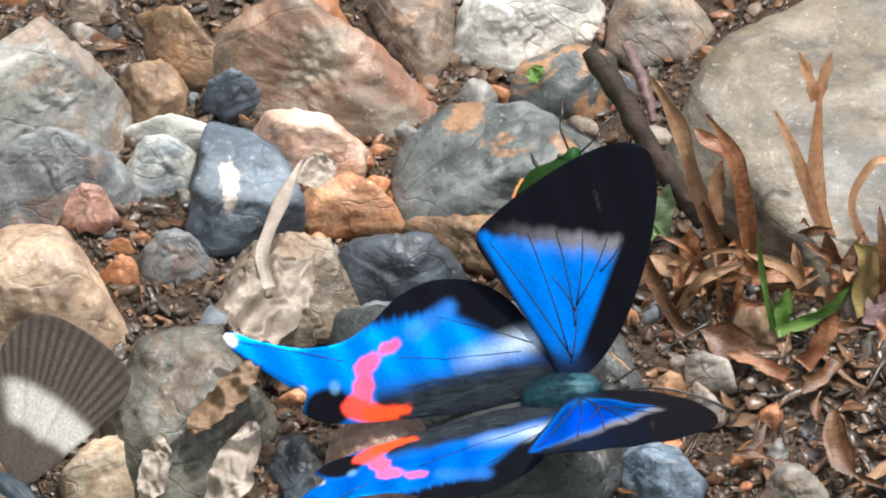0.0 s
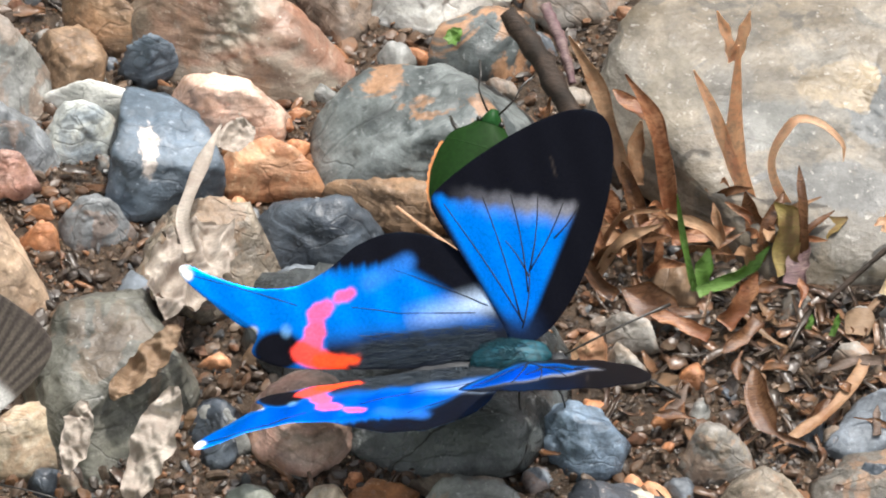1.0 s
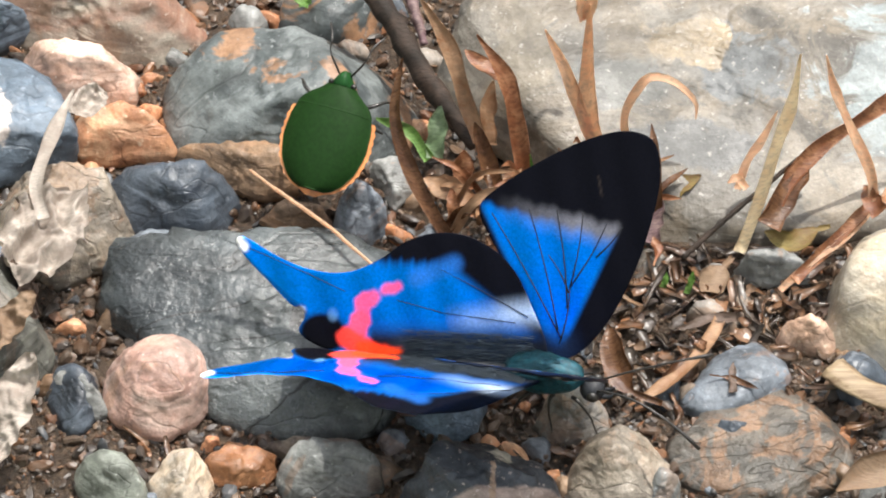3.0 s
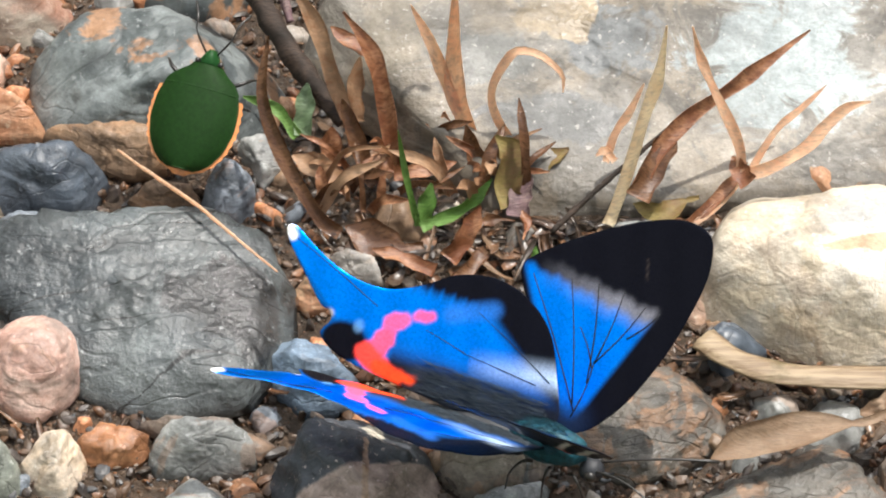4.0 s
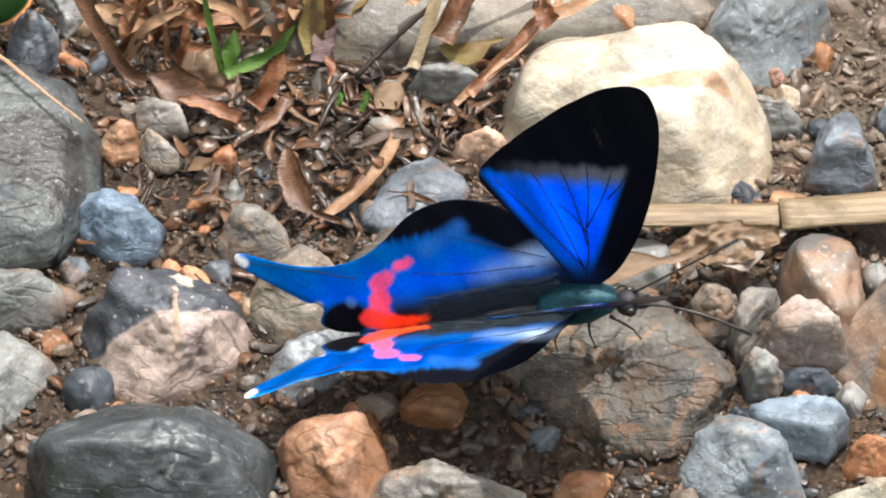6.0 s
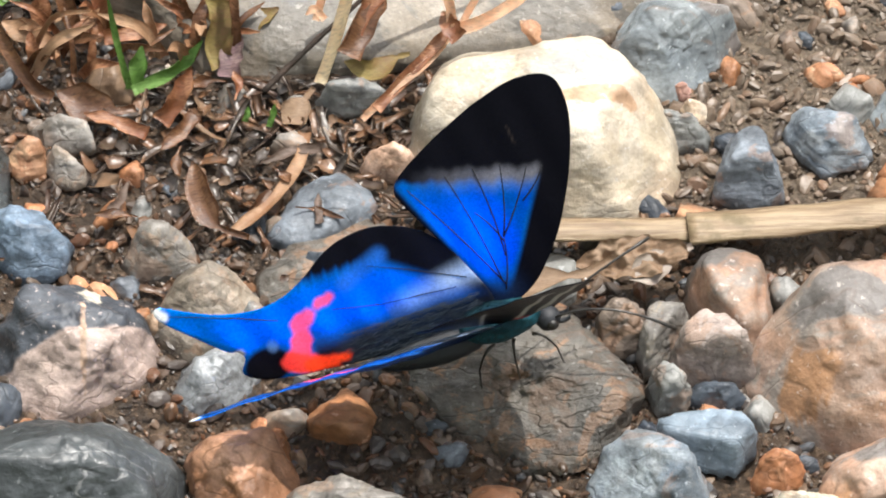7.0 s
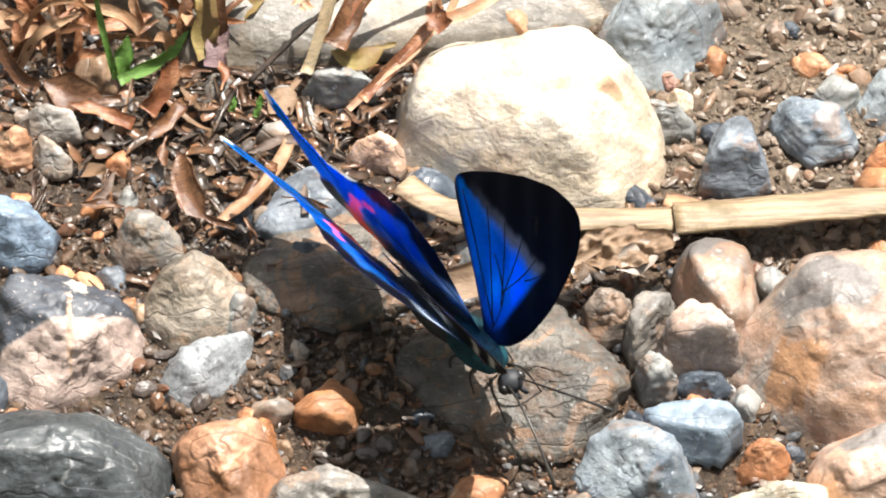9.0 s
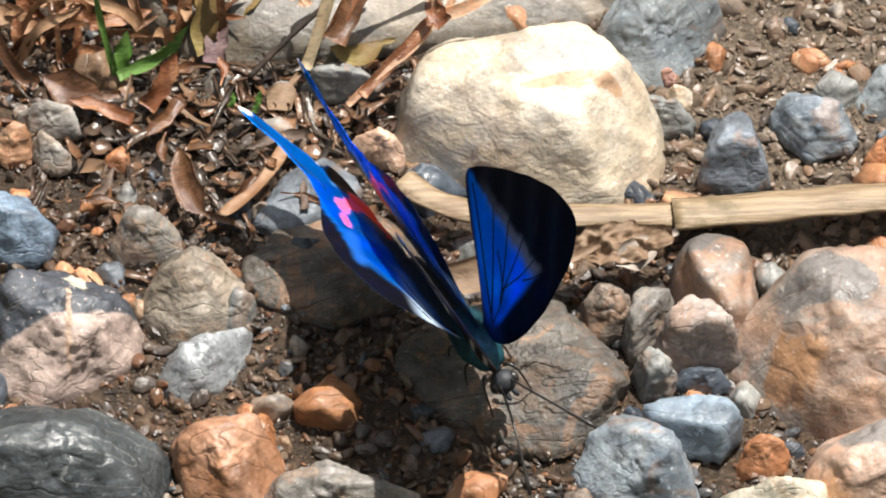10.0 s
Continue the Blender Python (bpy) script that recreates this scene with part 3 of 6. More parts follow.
stone("pebble", -58.0, 9.1, 2.6, [(-157, 1.2), (-112, 0.8), (-70, 0.8), (11, 1.3), (82, 0.8), (124, 0.9)], M_TERRA, "small terracotta orange pebble", sharp=6)
stone("pebble", -58.1, 11.8, 2.3, [(-113, 0.4), (-79, 0.3), (23, 0.7), (89, 0.3), (127, 0.5)], M_RUST, "tiny rusty pebble beside a grey pebble", sharp=7)
stone("pebble", -20.8, 8.6, 4.0, [(-153, 1.9), (-94, 1.7), (-53, 1.7), (9, 1.9), (60, 1.6), (108, 1.8), (171, 1.8)], M_SLATEGREY, "rounded dark grey pebble below the green bug", sharp=6)
stone("slate_chip", -18.5, 12.4, 1.8, [(-149, 0.9), (-42, 1.7), (9, 1.5), (95, 1.7)], M_LIGHTGREY, "flat grey slate flake on the grit", sharp=16, lean=(0, -8))
stone("pebble", -26.0, 8.8, 2.2, [(-130, 1.7), (-84, 0.8), (24, 2.1), (81, 0.8), (135, 1.5)], M_BROWN, "brown flake of stone under the bug", sharp=12)
stone("stone", -11.1, 0.8, 3.0, [(-146, 1.5), (-111, 1.0), (-85, 1.1), (13, 1.9), (74, 1.0), (118, 1.4)], M_TANGREY, "tan and grey angular stone on grit", sharp=10, lift=.6)
stone("pebble", -14.0, -1.2, 3.0, [(-134, 1.1), (-74, 1.0), (-6, 1.2), (64, 1.1), (142, 0.9)], M_ORANGE, "small orange stone on grit", sharp=9)
stone("pebble", -11.0, -2.3, 2.3, [(-159, 1.1), (-118, 0.8), (-36, 1.7), (42, 0.8), (80, 1.1)], M_TANGREY, "tan angular pebble leaning on a neighbour", sharp=9)
stone("stone", -14.2, -10.1, 3.5, [(-163, 2.5), (-127, 2.2), (-77, 2.9), (-14, 3.3), (35, 2.4), (76, 2.2), (133, 3.7)], M_BLUESLATE, "blue-grey angular slate stone", sharp=12)
stone("stone", -3.6, -11.3, 4.0, [(-147, 2.2), (-93, 1.8), (-66, 2.0), (9, 2.2), (49, 1.7), (102, 2.0), (154, 2.1)], M_GREYBROWN, "grey-brown pyramid shaped stone", sharp=11)
stone("stone", 0.1, -17.7, 5.3, [(-168, 3.2), (-134, 3.4), (-81, 2.9), (-56, 2.8), (-18, 3.2), (39, 3.3), (80, 3.1), (106, 3.1), (158, 3.2)], M_TANCRUMB, "tan and grey blocky stone with orange stains", sharp=10)
stone("stone", 0.7, -23.9, 2.8, [(-134, 3.7), (-68, 2.4), (-29, 2.1), (-7, 2.9), (115, 1.7), (167, 2.8)], M_SILVER, "silvery white mica stone, flat and angular", sharp=12)
stone("stone", 3.5, -18.9, 2.8, [(-123, 1.4), (-37, 1.0), (5, 1.2), (88, 1.5), (148, 0.9)], M_LIGHTGREY, "grey stone tucked behind a silvery one", sharp=10)
stone("stone", -10.3, -21.5, 5.3, [(-157, 5.4), (-131, 5.4), (-58, 4.1), (-32, 4.8), (6, 6.2), (64, 5.1), (89, 4.8), (121, 5.2), (140, 5.4)], M_TWOTONE, "angular stone half pink granite and half dark slate", sharp=11)
stone("boulder", -10.6, -34.5, 6.2, [(-164, 9.1), (-97, 5.7), (-76, 5.8), (-20, 9.1), (35, 7.3), (54, 5.7), (70, 5.0), (87, 4.8), (117, 6.8), (145, 8.6)], M_VEINED, "large dark grey boulder with thin white veins", sharp=7)
stone("stone", 2.2, -33.9, 4.2, [(-166, 3.4), (-140, 3.4), (-84, 4.0), (-29, 3.7), (-7, 3.6), (42, 3.5), (75, 3.5), (112, 3.9), (159, 3.8)], M_TERRAROCK, "smooth orange-brown stone with dark pits", sharp=6)
stone("stone", 10.6, -38.1, 4.0, [(-167, 5.6), (-89, 2.5), (7, 5.9), (58, 3.1), (80, 2.0), (100, 2.6), (141, 4.7)], M_GREYBROWN, "long low grey-brown stone", sharp=8)
stone("slate_chip", 38.2, -31.9, 2.8, [(-174, 3.5), (-109, 1.8), (-46, 3.0), (-12, 3.3), (45, 3.1), (87, 2.2), (104, 2.5)], M_BLUEFLAT, "flat pale blue-grey slate chip", sharp=16, lift=1.2, lean=(-6, 4))
stone("stone", 33.7, -35.6, 5.3, [(-143, 3.3), (-119, 2.8), (-92, 3.1), (-17, 4.6), (24, 3.5), (51, 2.7), (115, 3.5), (153, 4.2)], M_BLUEWHITE, "blue-grey and white streaked angular stone", sharp=11, layers=1)
stone("pebble", 43.3, -34.4, 3.3, [(-162, 1.7), (-98, 1.2), (-79, 1.2), (-16, 1.6), (50, 1.5), (99, 1.2), (149, 1.4)], M_TERRA, "bright terracotta orange pebble", sharp=7)
stone("stone", 44.4, -40.3, 4.4, [(-172, 6.1), (-92, 2.5), (-20, 5.5), (50, 3.9), (81, 2.4), (107, 2.1)], M_CREAMWHITE, "cream white stone with dark specks", sharp=8)
stone("boulder", 50.9, -25.3, 7.9, [(-140, 6.7), (-114, 6.6), (-47, 8.7), (8, 9.2), (76, 7.7), (92, 7.2), (142, 8.0), (164, 8.2)], M_ORANGEGREY, "large smooth boulder mottled orange and grey", sharp=6)
stone("boulder", 52.4, -37.1, 5.3, [(-154, 5.9), (-111, 5.7), (-71, 5.4), (3, 6.4), (84, 6.0), (120, 4.9), (154, 5.0)], M_ORANGEGREY, "orange-grey boulder with a pitted edge", sharp=7)
stone("stone", 38.6, -23.0, 4.8, [(-160, 2.9), (-109, 2.3), (-94, 2.1), (3, 3.1), (36, 2.1), (61, 2.1), (136, 2.2), (150, 2.2)], M_PINKCHUNK, "angular pinkish stone with a pale rim", sharp=16, lean=(-9, 12))
stone("stone", 40.4, -18.3, 4.4, [(-162, 2.5), (-146, 2.1), (-51, 4.6), (-12, 3.1), (3, 2.9), (59, 3.7), (115, 4.3), (153, 3.6)], M_ORANGEGREY, "angular grey and orange speckled stone", sharp=15, lean=(10, 6))
stone("stone", 35.1, -21.3, 3.5, [(-169, 1.7), (-45, 1.0), (2, 1.9), (95, 2.0), (162, 1.6)], M_GREYBROWN, "upright grey-brown shard with a ridge", sharp=16, lean=(-14, 5))
stone("stone", 35.4, -26.4, 3.2, [(-156, 1.3), (-88, 1.4), (-32, 1.6), (47, 1.0), (133, 1.5)], M_LIGHTGREY, "whitish rough stone shard", sharp=16, lean=(-8, -10))
stone("stone", 32.0, -20.0, 3.5, [(-173, 1.5), (-122, 1.4), (-78, 1.7), (-5, 1.7), (58, 1.3), (145, 1.7)], M_DARKBROWN, "dark brown ribbed stone shard", sharp=11, layers=2)
stone("pebble", 39.2, -26.6, 1.9, [(-99, 0.8), (-68, 1.1), (45, 1.3), (88, 0.8), (166, 1.9)], M_DARKSLATE, "dark stone in the gap below a chunk", sharp=8)
stone("boulder", 24.1, -24.8, 2.1, [(-122, 9.8), (-87, 8.5), (-70, 8.9), (-12, 9.8), (34, 7.3), (54, 7.7), (103, 8.3), (123, 7.8), (142, 8.1), (179, 9.7)], M_EARTHROCK, "low grey rock stained with earth and rust", sharp=9, rough=3.0)
stone("boulder", 26.5, -0.6, 8.1, [(-172, 9.4), (-137, 8.6), (-105, 6.8), (-89, 7.8), (-13, 10.1), (2, 9.0), (41, 7.7), (61, 7.4), (94, 7.5), (119, 7.9), (140, 8.5), (170, 9.1)], M_LIME, "large cream limestone boulder with pale layers", sharp=7, rough=.25, lean=(0, -6))
stone("boulder", 37.3, 8.0, 5.3, [(-133, 4.3), (-96, 3.7), (-45, 2.9), (32, 5.2), (88, 3.7), (140, 4.3), (171, 4.4)], M_PALEBLUE, "pale blue-grey rounded boulder with dark patches", sharp=7)
stone("stone", 42.4, -4.7, 4.0, [(-147, 3.2), (-92, 2.7), (-61, 3.0), (10, 2.2), (52, 2.9), (126, 2.4), (165, 1.9)], M_SLATEGREY, "slate grey trapezoid stone with a dark dent", sharp=10)
stone("stone", 49.1, -1.2, 3.1, [(-157, 2.4), (-142, 2.2), (-76, 2.7), (-27, 3.3), (25, 2.4), (68, 2.2), (142, 3.3)], M_BLUEWHITE, "blue-grey stone with a white stripe", sharp=8)
stone("stone", 37.0, -0.0, 3.1, [(-133, 1.6), (-84, 1.3), (-15, 2.2), (51, 1.4), (80, 1.1), (148, 2.1)], M_LIGHTGREY, "grey stone beside the limestone boulder", sharp=8)
stone("pebble", 38.7, 2.2, 2.3, [(-129, 0.6), (-89, 0.4), (-1, 1.0), (72, 0.4), (119, 0.6)], M_CREAM, "small smooth cream pebble", sharp=5)
stone("pebble", 37.7, 4.4, 1.9, [(-122, 0.4), (-84, 0.3), (0, 0.6), (82, 0.3), (119, 0.3)], M_PINK, "tiny round pink pebble", sharp=5)
stone("stone", 55.6, 1.5, 3.5, [(-159, 2.4), (-105, 2.1), (-72, 2.0), (16, 2.5), (78, 2.0), (112, 2.0), (151, 2.1)], M_PALEBLUE, "pale blue-grey smooth stone", sharp=8)
stone("pebble", 14.7, -2.8, 3.5, [(-138, 1.4), (-98, 0.8), (-34, 2.0), (43, 1.3), (85, 0.9), (129, 1.6)], M_PINKTAN, "pinkish tan pebble with dark pits", sharp=7)
stone("stone", 9.2, -7.3, 1.8, [(-122, 4.5), (-72, 2.7), (-50, 2.6), (7, 3.9), (51, 4.1), (110, 2.9), (151, 2.7)], M_SLATEGREY, "smooth slate-grey stone sunk in the ground", sharp=6)
stone("slate_chip", 11.9, 4.0, 2.6, [(-116, 1.6), (-89, 0.9), (-22, 2.8), (60, 1.4), (98, 0.9), (123, 1.4)], M_LIGHTGREY, "grey flake propped over dead leaves", sharp=14, lean=(6, 0))
stone("slate_slab", 7.7, 23.7, 5.3, [(-130, 16.1), (-84, 15.6), (-46, 26.5), (-28, 29.5), (9, 26.0), (87, 14.1), (128, 17.7), (165, 21.0)], M_BIGSLAB, "huge flat grey and buff rock with dark lichen patches", sharp=14)
stone("stone", -27.5, 36.7, 5.3, [(-102, 3.2), (-59, 2.3), (-6, 5.4), (93, 2.6), (175, 4.7)], M_WHITE, "white quartz block at the edge of the gravel", sharp=9)
stone("stone", -23.5, 30.9, 3.5, [(-123, 3.7), (-87, 3.2), (-24, 3.8), (15, 4.2), (93, 3.2), (119, 2.9), (169, 3.9)], M_MOTTLE, "grey and orange stone behind the boulder", sharp=7)
stone("stone", -16.3, 37.1, 4.0, [(-131, 3.6), (-80, 2.7), (-39, 2.8), (38, 3.9), (101, 2.8), (175, 3.8)], M_TANGREY, "buff grey stone among dry stems", sharp=8)
stone("stone", 11.4, -14.0, 1.6, [(-167, 7.1), (-114, 5.9), (-75, 5.7), (-31, 6.9), (15, 7.1), (75, 5.5), (135, 7.1)], M_EARTHROCK, "low greenish grey rock with rust streaks", sharp=6, rough=1.6)
stone("pebble", 8.7, -12.7, 2.1, [(-117, 1.0), (-55, 0.8), (15, 1.4), (93, 0.8), (151, 1.1)], M_DARKSLATE, "small dark blue pebble", sharp=6)
stone("stone", -24.7, -26.6, 2.6, [(-76, 4.5), (-42, 2.3), (35, 5.7), (122, 3.4), (155, 2.3)], M_LIGHTGREY, "long grey stone ridge in the gravel", sharp=8, layers=1)
stone("stone", -21.4, -16.2, 1.8, [(-127, 2.8), (-96, 1.2), (-75, 2.2), (56, 2.8), (84, 1.1)], M_DARKBROWN, "dark shelf of rock below the slab", sharp=12, layers=2)
stone("stone", 54.9, -4.5, 2.6, [(-134, 1.0), (-103, 1.1), (9, 1.3), (71, 1.2), (144, 1.3)], M_TERRA, "rough terracotta orange stone", sharp=8)
stone("stone", -42.4, -10.2, 3.1, [(-142, 1.1), (-123, 1.2), (-56, 2.2), (24, 1.3), (56, 1.3), (136, 2.1)], M_LIGHTGREY, "narrow grey-white stone leaning on a pink stone", sharp=9)
stone("stone", -56.7, 27.8, 2.6, [(-169, 2.3), (-130, 2.6), (-49, 2.8), (-1, 2.5), (52, 2.8), (112, 3.1)], M_BROWN, "rusty brown stone lump", sharp=8, rough=1.5)
stone("stone", -36.3, 35.8, 2.6, [(-146, 1.8), (-42, 4.1), (6, 3.3), (70, 3.4), (101, 3.9)], M_DARKBROWN, "dark brown stone behind the layered stone", sharp=9)
stone("stone", -42.7, -10.3, 2.6, [(-152, 1.4), (-47, 2.4), (3, 1.7), (55, 1.9), (164, 2.0)], M_DARKSLATE, "dark oval stone beside leaf litter", sharp=6)
stone("stone", -37.2, 3.9, 2.6, [(-167, 3.3), (-77, 1.3), (-44, 1.8), (88, 1.8), (115, 1.8)], M_SLATEGREY, "grey flat stone under the butterfly", sharp=9)

# ---- insects ----
def smooth_outline(points, steps=8):
    """A closed Catmull-Rom curve through a few control points."""
    p = [Vector(q).to_2d() for q in points]
    n, out = len(p), []
    for i in range(n):
        a, b, c, d = p[i - 1], p[i], p[(i + 1) % n], p[(i + 2) % n]
        for k in range(steps):
            t = k / steps
            out.append(0.5 * (2 * b + (c - a) * t + (2 * a - 5 * b + 4 * c - d) * t * t + (3 * b - 3 * c + d - a) * t ** 3))
    return np.array([q[:] for q in out])


def inside(poly, x, y):
    c = np.zeros(x.shape, bool)
    px, py = poly[:, 0], poly[:, 1]
    for i in range(len(poly)):
        j = i - 1
        hit = ((py[i] > y) != (py[j] > y)) & (x < (px[j] - px[i]) * (y - py[i]) / (py[j] - py[i] + 1e-12) + px[i])
        c ^= hit
    return c


def soft(d, w=0.18):
    """1 where d is well above nought, 0 well below."""
    t = np.clip(d / w * 0.5 + 0.5, 0, 1)
    return t * t * (3 - 2 * t)


def lay(col, mask, rgb, sheen=None):
    """Paints rgb over col where mask says so; the fourth value is how metallic the scales are."""
    new_col = np.array([*rgb, col[0, 3] * 0 if sheen is None else sheen], float)
    return col * (1 - mask[:, None]) + new_col * mask[:, None]


def segment(u, v, a, b):
    """Distance of the points from the line a to b, and how far along it they are."""
    d = np.array(b, float) - np.array(a, float)
    t = np.clip(((u - a[0]) * d[0] + (v - a[1]) * d[1]) / (d @ d), 0, 1)
    return np.hypot(u - a[0] - t * d[0], v - a[1] - t * d[1]), t


def beside(u, v, a, b):
    """Signed distance from the line a to b, positive to its left."""
    d = np.array(b, float) - np.array(a, float)
    return (d[0] * (v - a[1]) - d[1] * (u - a[0])) / np.hypot(*d)


def wing_mesh(name, outline, top, under, material, side=1, cell=0.16, camber=0.25):
    """A thin wing: two sheets of fine cells, an upper and an under one, joined along a rounded rim; the scales' colours
    come from top(u, v) and under(u, v). side -1 mirrors it."""
    poly = smooth_outline(outline)
    lo, hi = poly.min(0), poly.max(0)
    xs, ys = np.arange(lo[0] - cell, hi[0] + cell * 2, cell), np.arange(lo[1] - cell, hi[1] + cell * 2, cell)
    nx, ny = len(xs), len(ys)
    gx, gy = np.meshgrid(xs, ys)
    keep = inside(poly, gx[:-1, :-1] + cell / 2, gy[:-1, :-1] + cell / 2)
    ids = -np.ones((ny, nx), int)
    count = np.zeros((ny, nx), int)
    for dj in (0, 1):
        for di in (0, 1):
            count[dj:ny - 1 + dj, di:nx - 1 + di] += keep
    used = count > 0
    ids[used] = np.arange(used.sum())
    u, v = gx[used].copy(), gy[used].copy()
    rim = count[used] < 4
    for i in np.nonzero(rim)[0]:
        d = (poly[:, 0] - u[i]) ** 2 + (poly[:, 1] - v[i]) ** 2
        k = int(np.argmin(d))
        u[i], v[i] = poly[k]
    span = hi[1] - lo[1]
    w = camber * np.sin(np.clip((v - lo[1]) / span, 0, 1) * math.pi) + 0.05 * np.sin(u * 1.9 + v * 0.6)
    thick = np.where(rim, 0.012, 0.045)
    n = len(u)
    verts = np.concatenate([np.stack([u, v * side, w + thick], 1), np.stack([u, v * side, w - thick], 1)])
    quads = []
    for j, i in zip(*np.nonzero(keep)):
        q = (ids[j, i], ids[j, i + 1], ids[j + 1, i + 1], ids[j + 1, i])
        if side < 0:
            q = q[::-1]
        quads.append(q)
        quads.append(tuple(n + k for k in q[::-1]))
    edges = {}
    for q in quads[::2]:
        for a, b in zip(q, q[1:] + q[:1]):
            edges[(a, b)] = 1
    for a, b in list(edges):
        if (b, a) not in edges:
            quads.append((b, a, n + a, n + b))
    me = mesh_of(name, verts / 1000, quads, material)
    col = np.concatenate([top(u, v), under(u, v)])
    att = me.color_attributes.new("scales", "FLOAT_COLOR", "POINT")
    att.data.foreach_set("color", col.astype(np.float32).ravel())
    return me


def scale_mat(name, rough, grain):
    """Wing scales: colour from the pattern, with a satin, partly metallic sheen where the pattern asks for it."""
    m, nt, b = node_mat(name)
    at = nt.nodes.new("ShaderNodeVertexColor")
    at.layer_name = "scales"
    vec = coords(nt, False, (0, 0, 0, 1, 1, 1))
    n = noise_tex(nt, vec, 4200, 4, .7)
    sc = nt.nodes.new("ShaderNodeMapRange")
    nt.links.new(n, sc.inputs["Value"])
    sc.inputs["From Min"].default_value, sc.inputs["From Max"].default_value = .3, .7
    sc.inputs["To Min"].default_value, sc.inputs["To Max"].default_value = 1 - grain, 1 + grain
    mu = nt.nodes.new("ShaderNodeVectorMath")
    mu.operation = "SCALE"
    nt.links.new(at.outputs["Color"], mu.inputs[0])
    nt.links.new(sc.outputs[0], mu.inputs["Scale"])
    nt.links.new(mu.outputs[0], b.inputs["Base Color"])
    nt.links.new(at.outputs["Alpha"], b.inputs["Metallic"])
    b.inputs["Roughness"].default_value = rough
    b.inputs["Specular IOR Level"].default_value = 0.03
    b.inputs["Specular Tint"].default_value = (.2, .5, 1, 1)
    bp = add(nt, "ShaderNodeBump", Strength=0.25, Distance=0.0001)
    nt.links.new(n, bp.inputs["Height"])
    nt.links.new(bp.outputs[0], b.inputs["Normal"])
    return m


def plain_mat(name, colour, rough=0.5, metal=0.0, grain=0.25, size=1200):
    m, nt, b = node_mat(name)
    n = noise_tex(nt, coords(nt), size, 5, .65)
    nt.links.new(mix(nt, ramp(nt, n, .3, .7), tuple(c * (1 - grain) for c in colour), tuple(min(1, c * (1 + grain)) for c in colour)), b.inputs["Base Color"])
    b.inputs["Roughness"].default_value = rough
    b.inputs["Metallic"].default_value = metal
    bp = add(nt, "ShaderNodeBump", Strength=0.3, Distance=0.0001)
    nt.links.new(n, bp.inputs["Height"])
    nt.links.new(bp.outputs[0], b.inputs["Normal"])
    return m


M_SCALES = scale_mat("wing_scales", 0.36, 0.22)
M_TEAL = plain_mat("teal_fur", (.003, .052, .072), .55, .3, .5, 2500)
M_BLACKFUR = plain_mat("black_fur", (.012, .014, .018), .6)
M_CHITIN = plain_mat("dark_chitin", (.02, .018, .016), .35)
M_VEIN = plain_mat("vein", (.003, .004, .008), .8)
M_HAIR = plain_mat("grey_blue_hair", (.022, .036, .05), .6)

BLACK, BLUE = (.005, .005, .007), (.0, .235, .93)
FORE_OUTLINE = [(.2, .2), (2.6, 1.2), (4.9, 4.4), (6.7, 9.0), (7.7, 13.8), (7.6, 16.7), (6.7, 18.3), (4.4, 18.6), (1.0, 17.3), (-3.0, 14.8),
                (-5.8, 12.5), (-6.4, 11.4), (-6.1, 10.4), (-4.8, 8.4), (-2.5, 4.9), (-.7, 1.8)]
HIND_OUTLINE = [(-.1, .7), (-1.4, 4.7), (-2.9, 7.4), (-5.2, 9.2), (-8.2, 9.9), (-11.2, 9.2), (-13.7, 7.5), (-16.3, 6.4), (-19.4, 6.5), (-22.4, 7.6),
                (-24.7, 8.8), (-25.3, 8.4), (-24.7, 7.4), (-22.7, 5.4), (-20.9, 3.7), (-20.1, 3.4), (-19.7, 2.7), (-20.2, 1.5), (-18.8, .5),
                (-16.7, 0), (-11.8, -.5), (-7.3, -.8), (-2.8, -.6)]


def fore_top(u, v):
    col = np.tile(np.array([*BLACK, 0.0]), (len(u), 1))
    wave = 0.12 * np.sin(u * 2.4) + 0.07 * np.sin(u * 6.1 + 1)
    outer = beside(u, v, (-6.2, 11.6), (5.7, 9.9)) + wave          # beyond the band
    costa = beside(u, v, (1.3, .8), (5.1, 10.5))                            # towards the front rim
    inner = beside(u, v, (-6.6, 11.0), (-.2, 1.2))
    band = soft(-outer + .1, .5) * soft(costa - .45, .35) * soft(inner - .35 - .05 * np.clip(v - 4, 0, 8), .35) * soft(v - 1.9, 1.0)
    col = lay(col, band, BLUE, .95)
    pale = soft(-outer + 1.15, .5) * soft(outer + .35, .9) * soft(costa - .45, .4) * soft(inner - .9, .5) * np.clip((u + 5.2) / 8, 0, .85)
    col = lay(col, pale * .85, (.21, .21, .24), 0)
    col = lay(col, soft(1.9 - np.hypot(u - .4, v - 1.2), 1.2) * .7, (.01, .02, .05), 0)
    nick, t = segment(u, v, (2.9, 14.9), (3.3, 13.4))
    return lay(col, soft(.05 - nick, .08) * .1, (.35, .27, .22), 0)


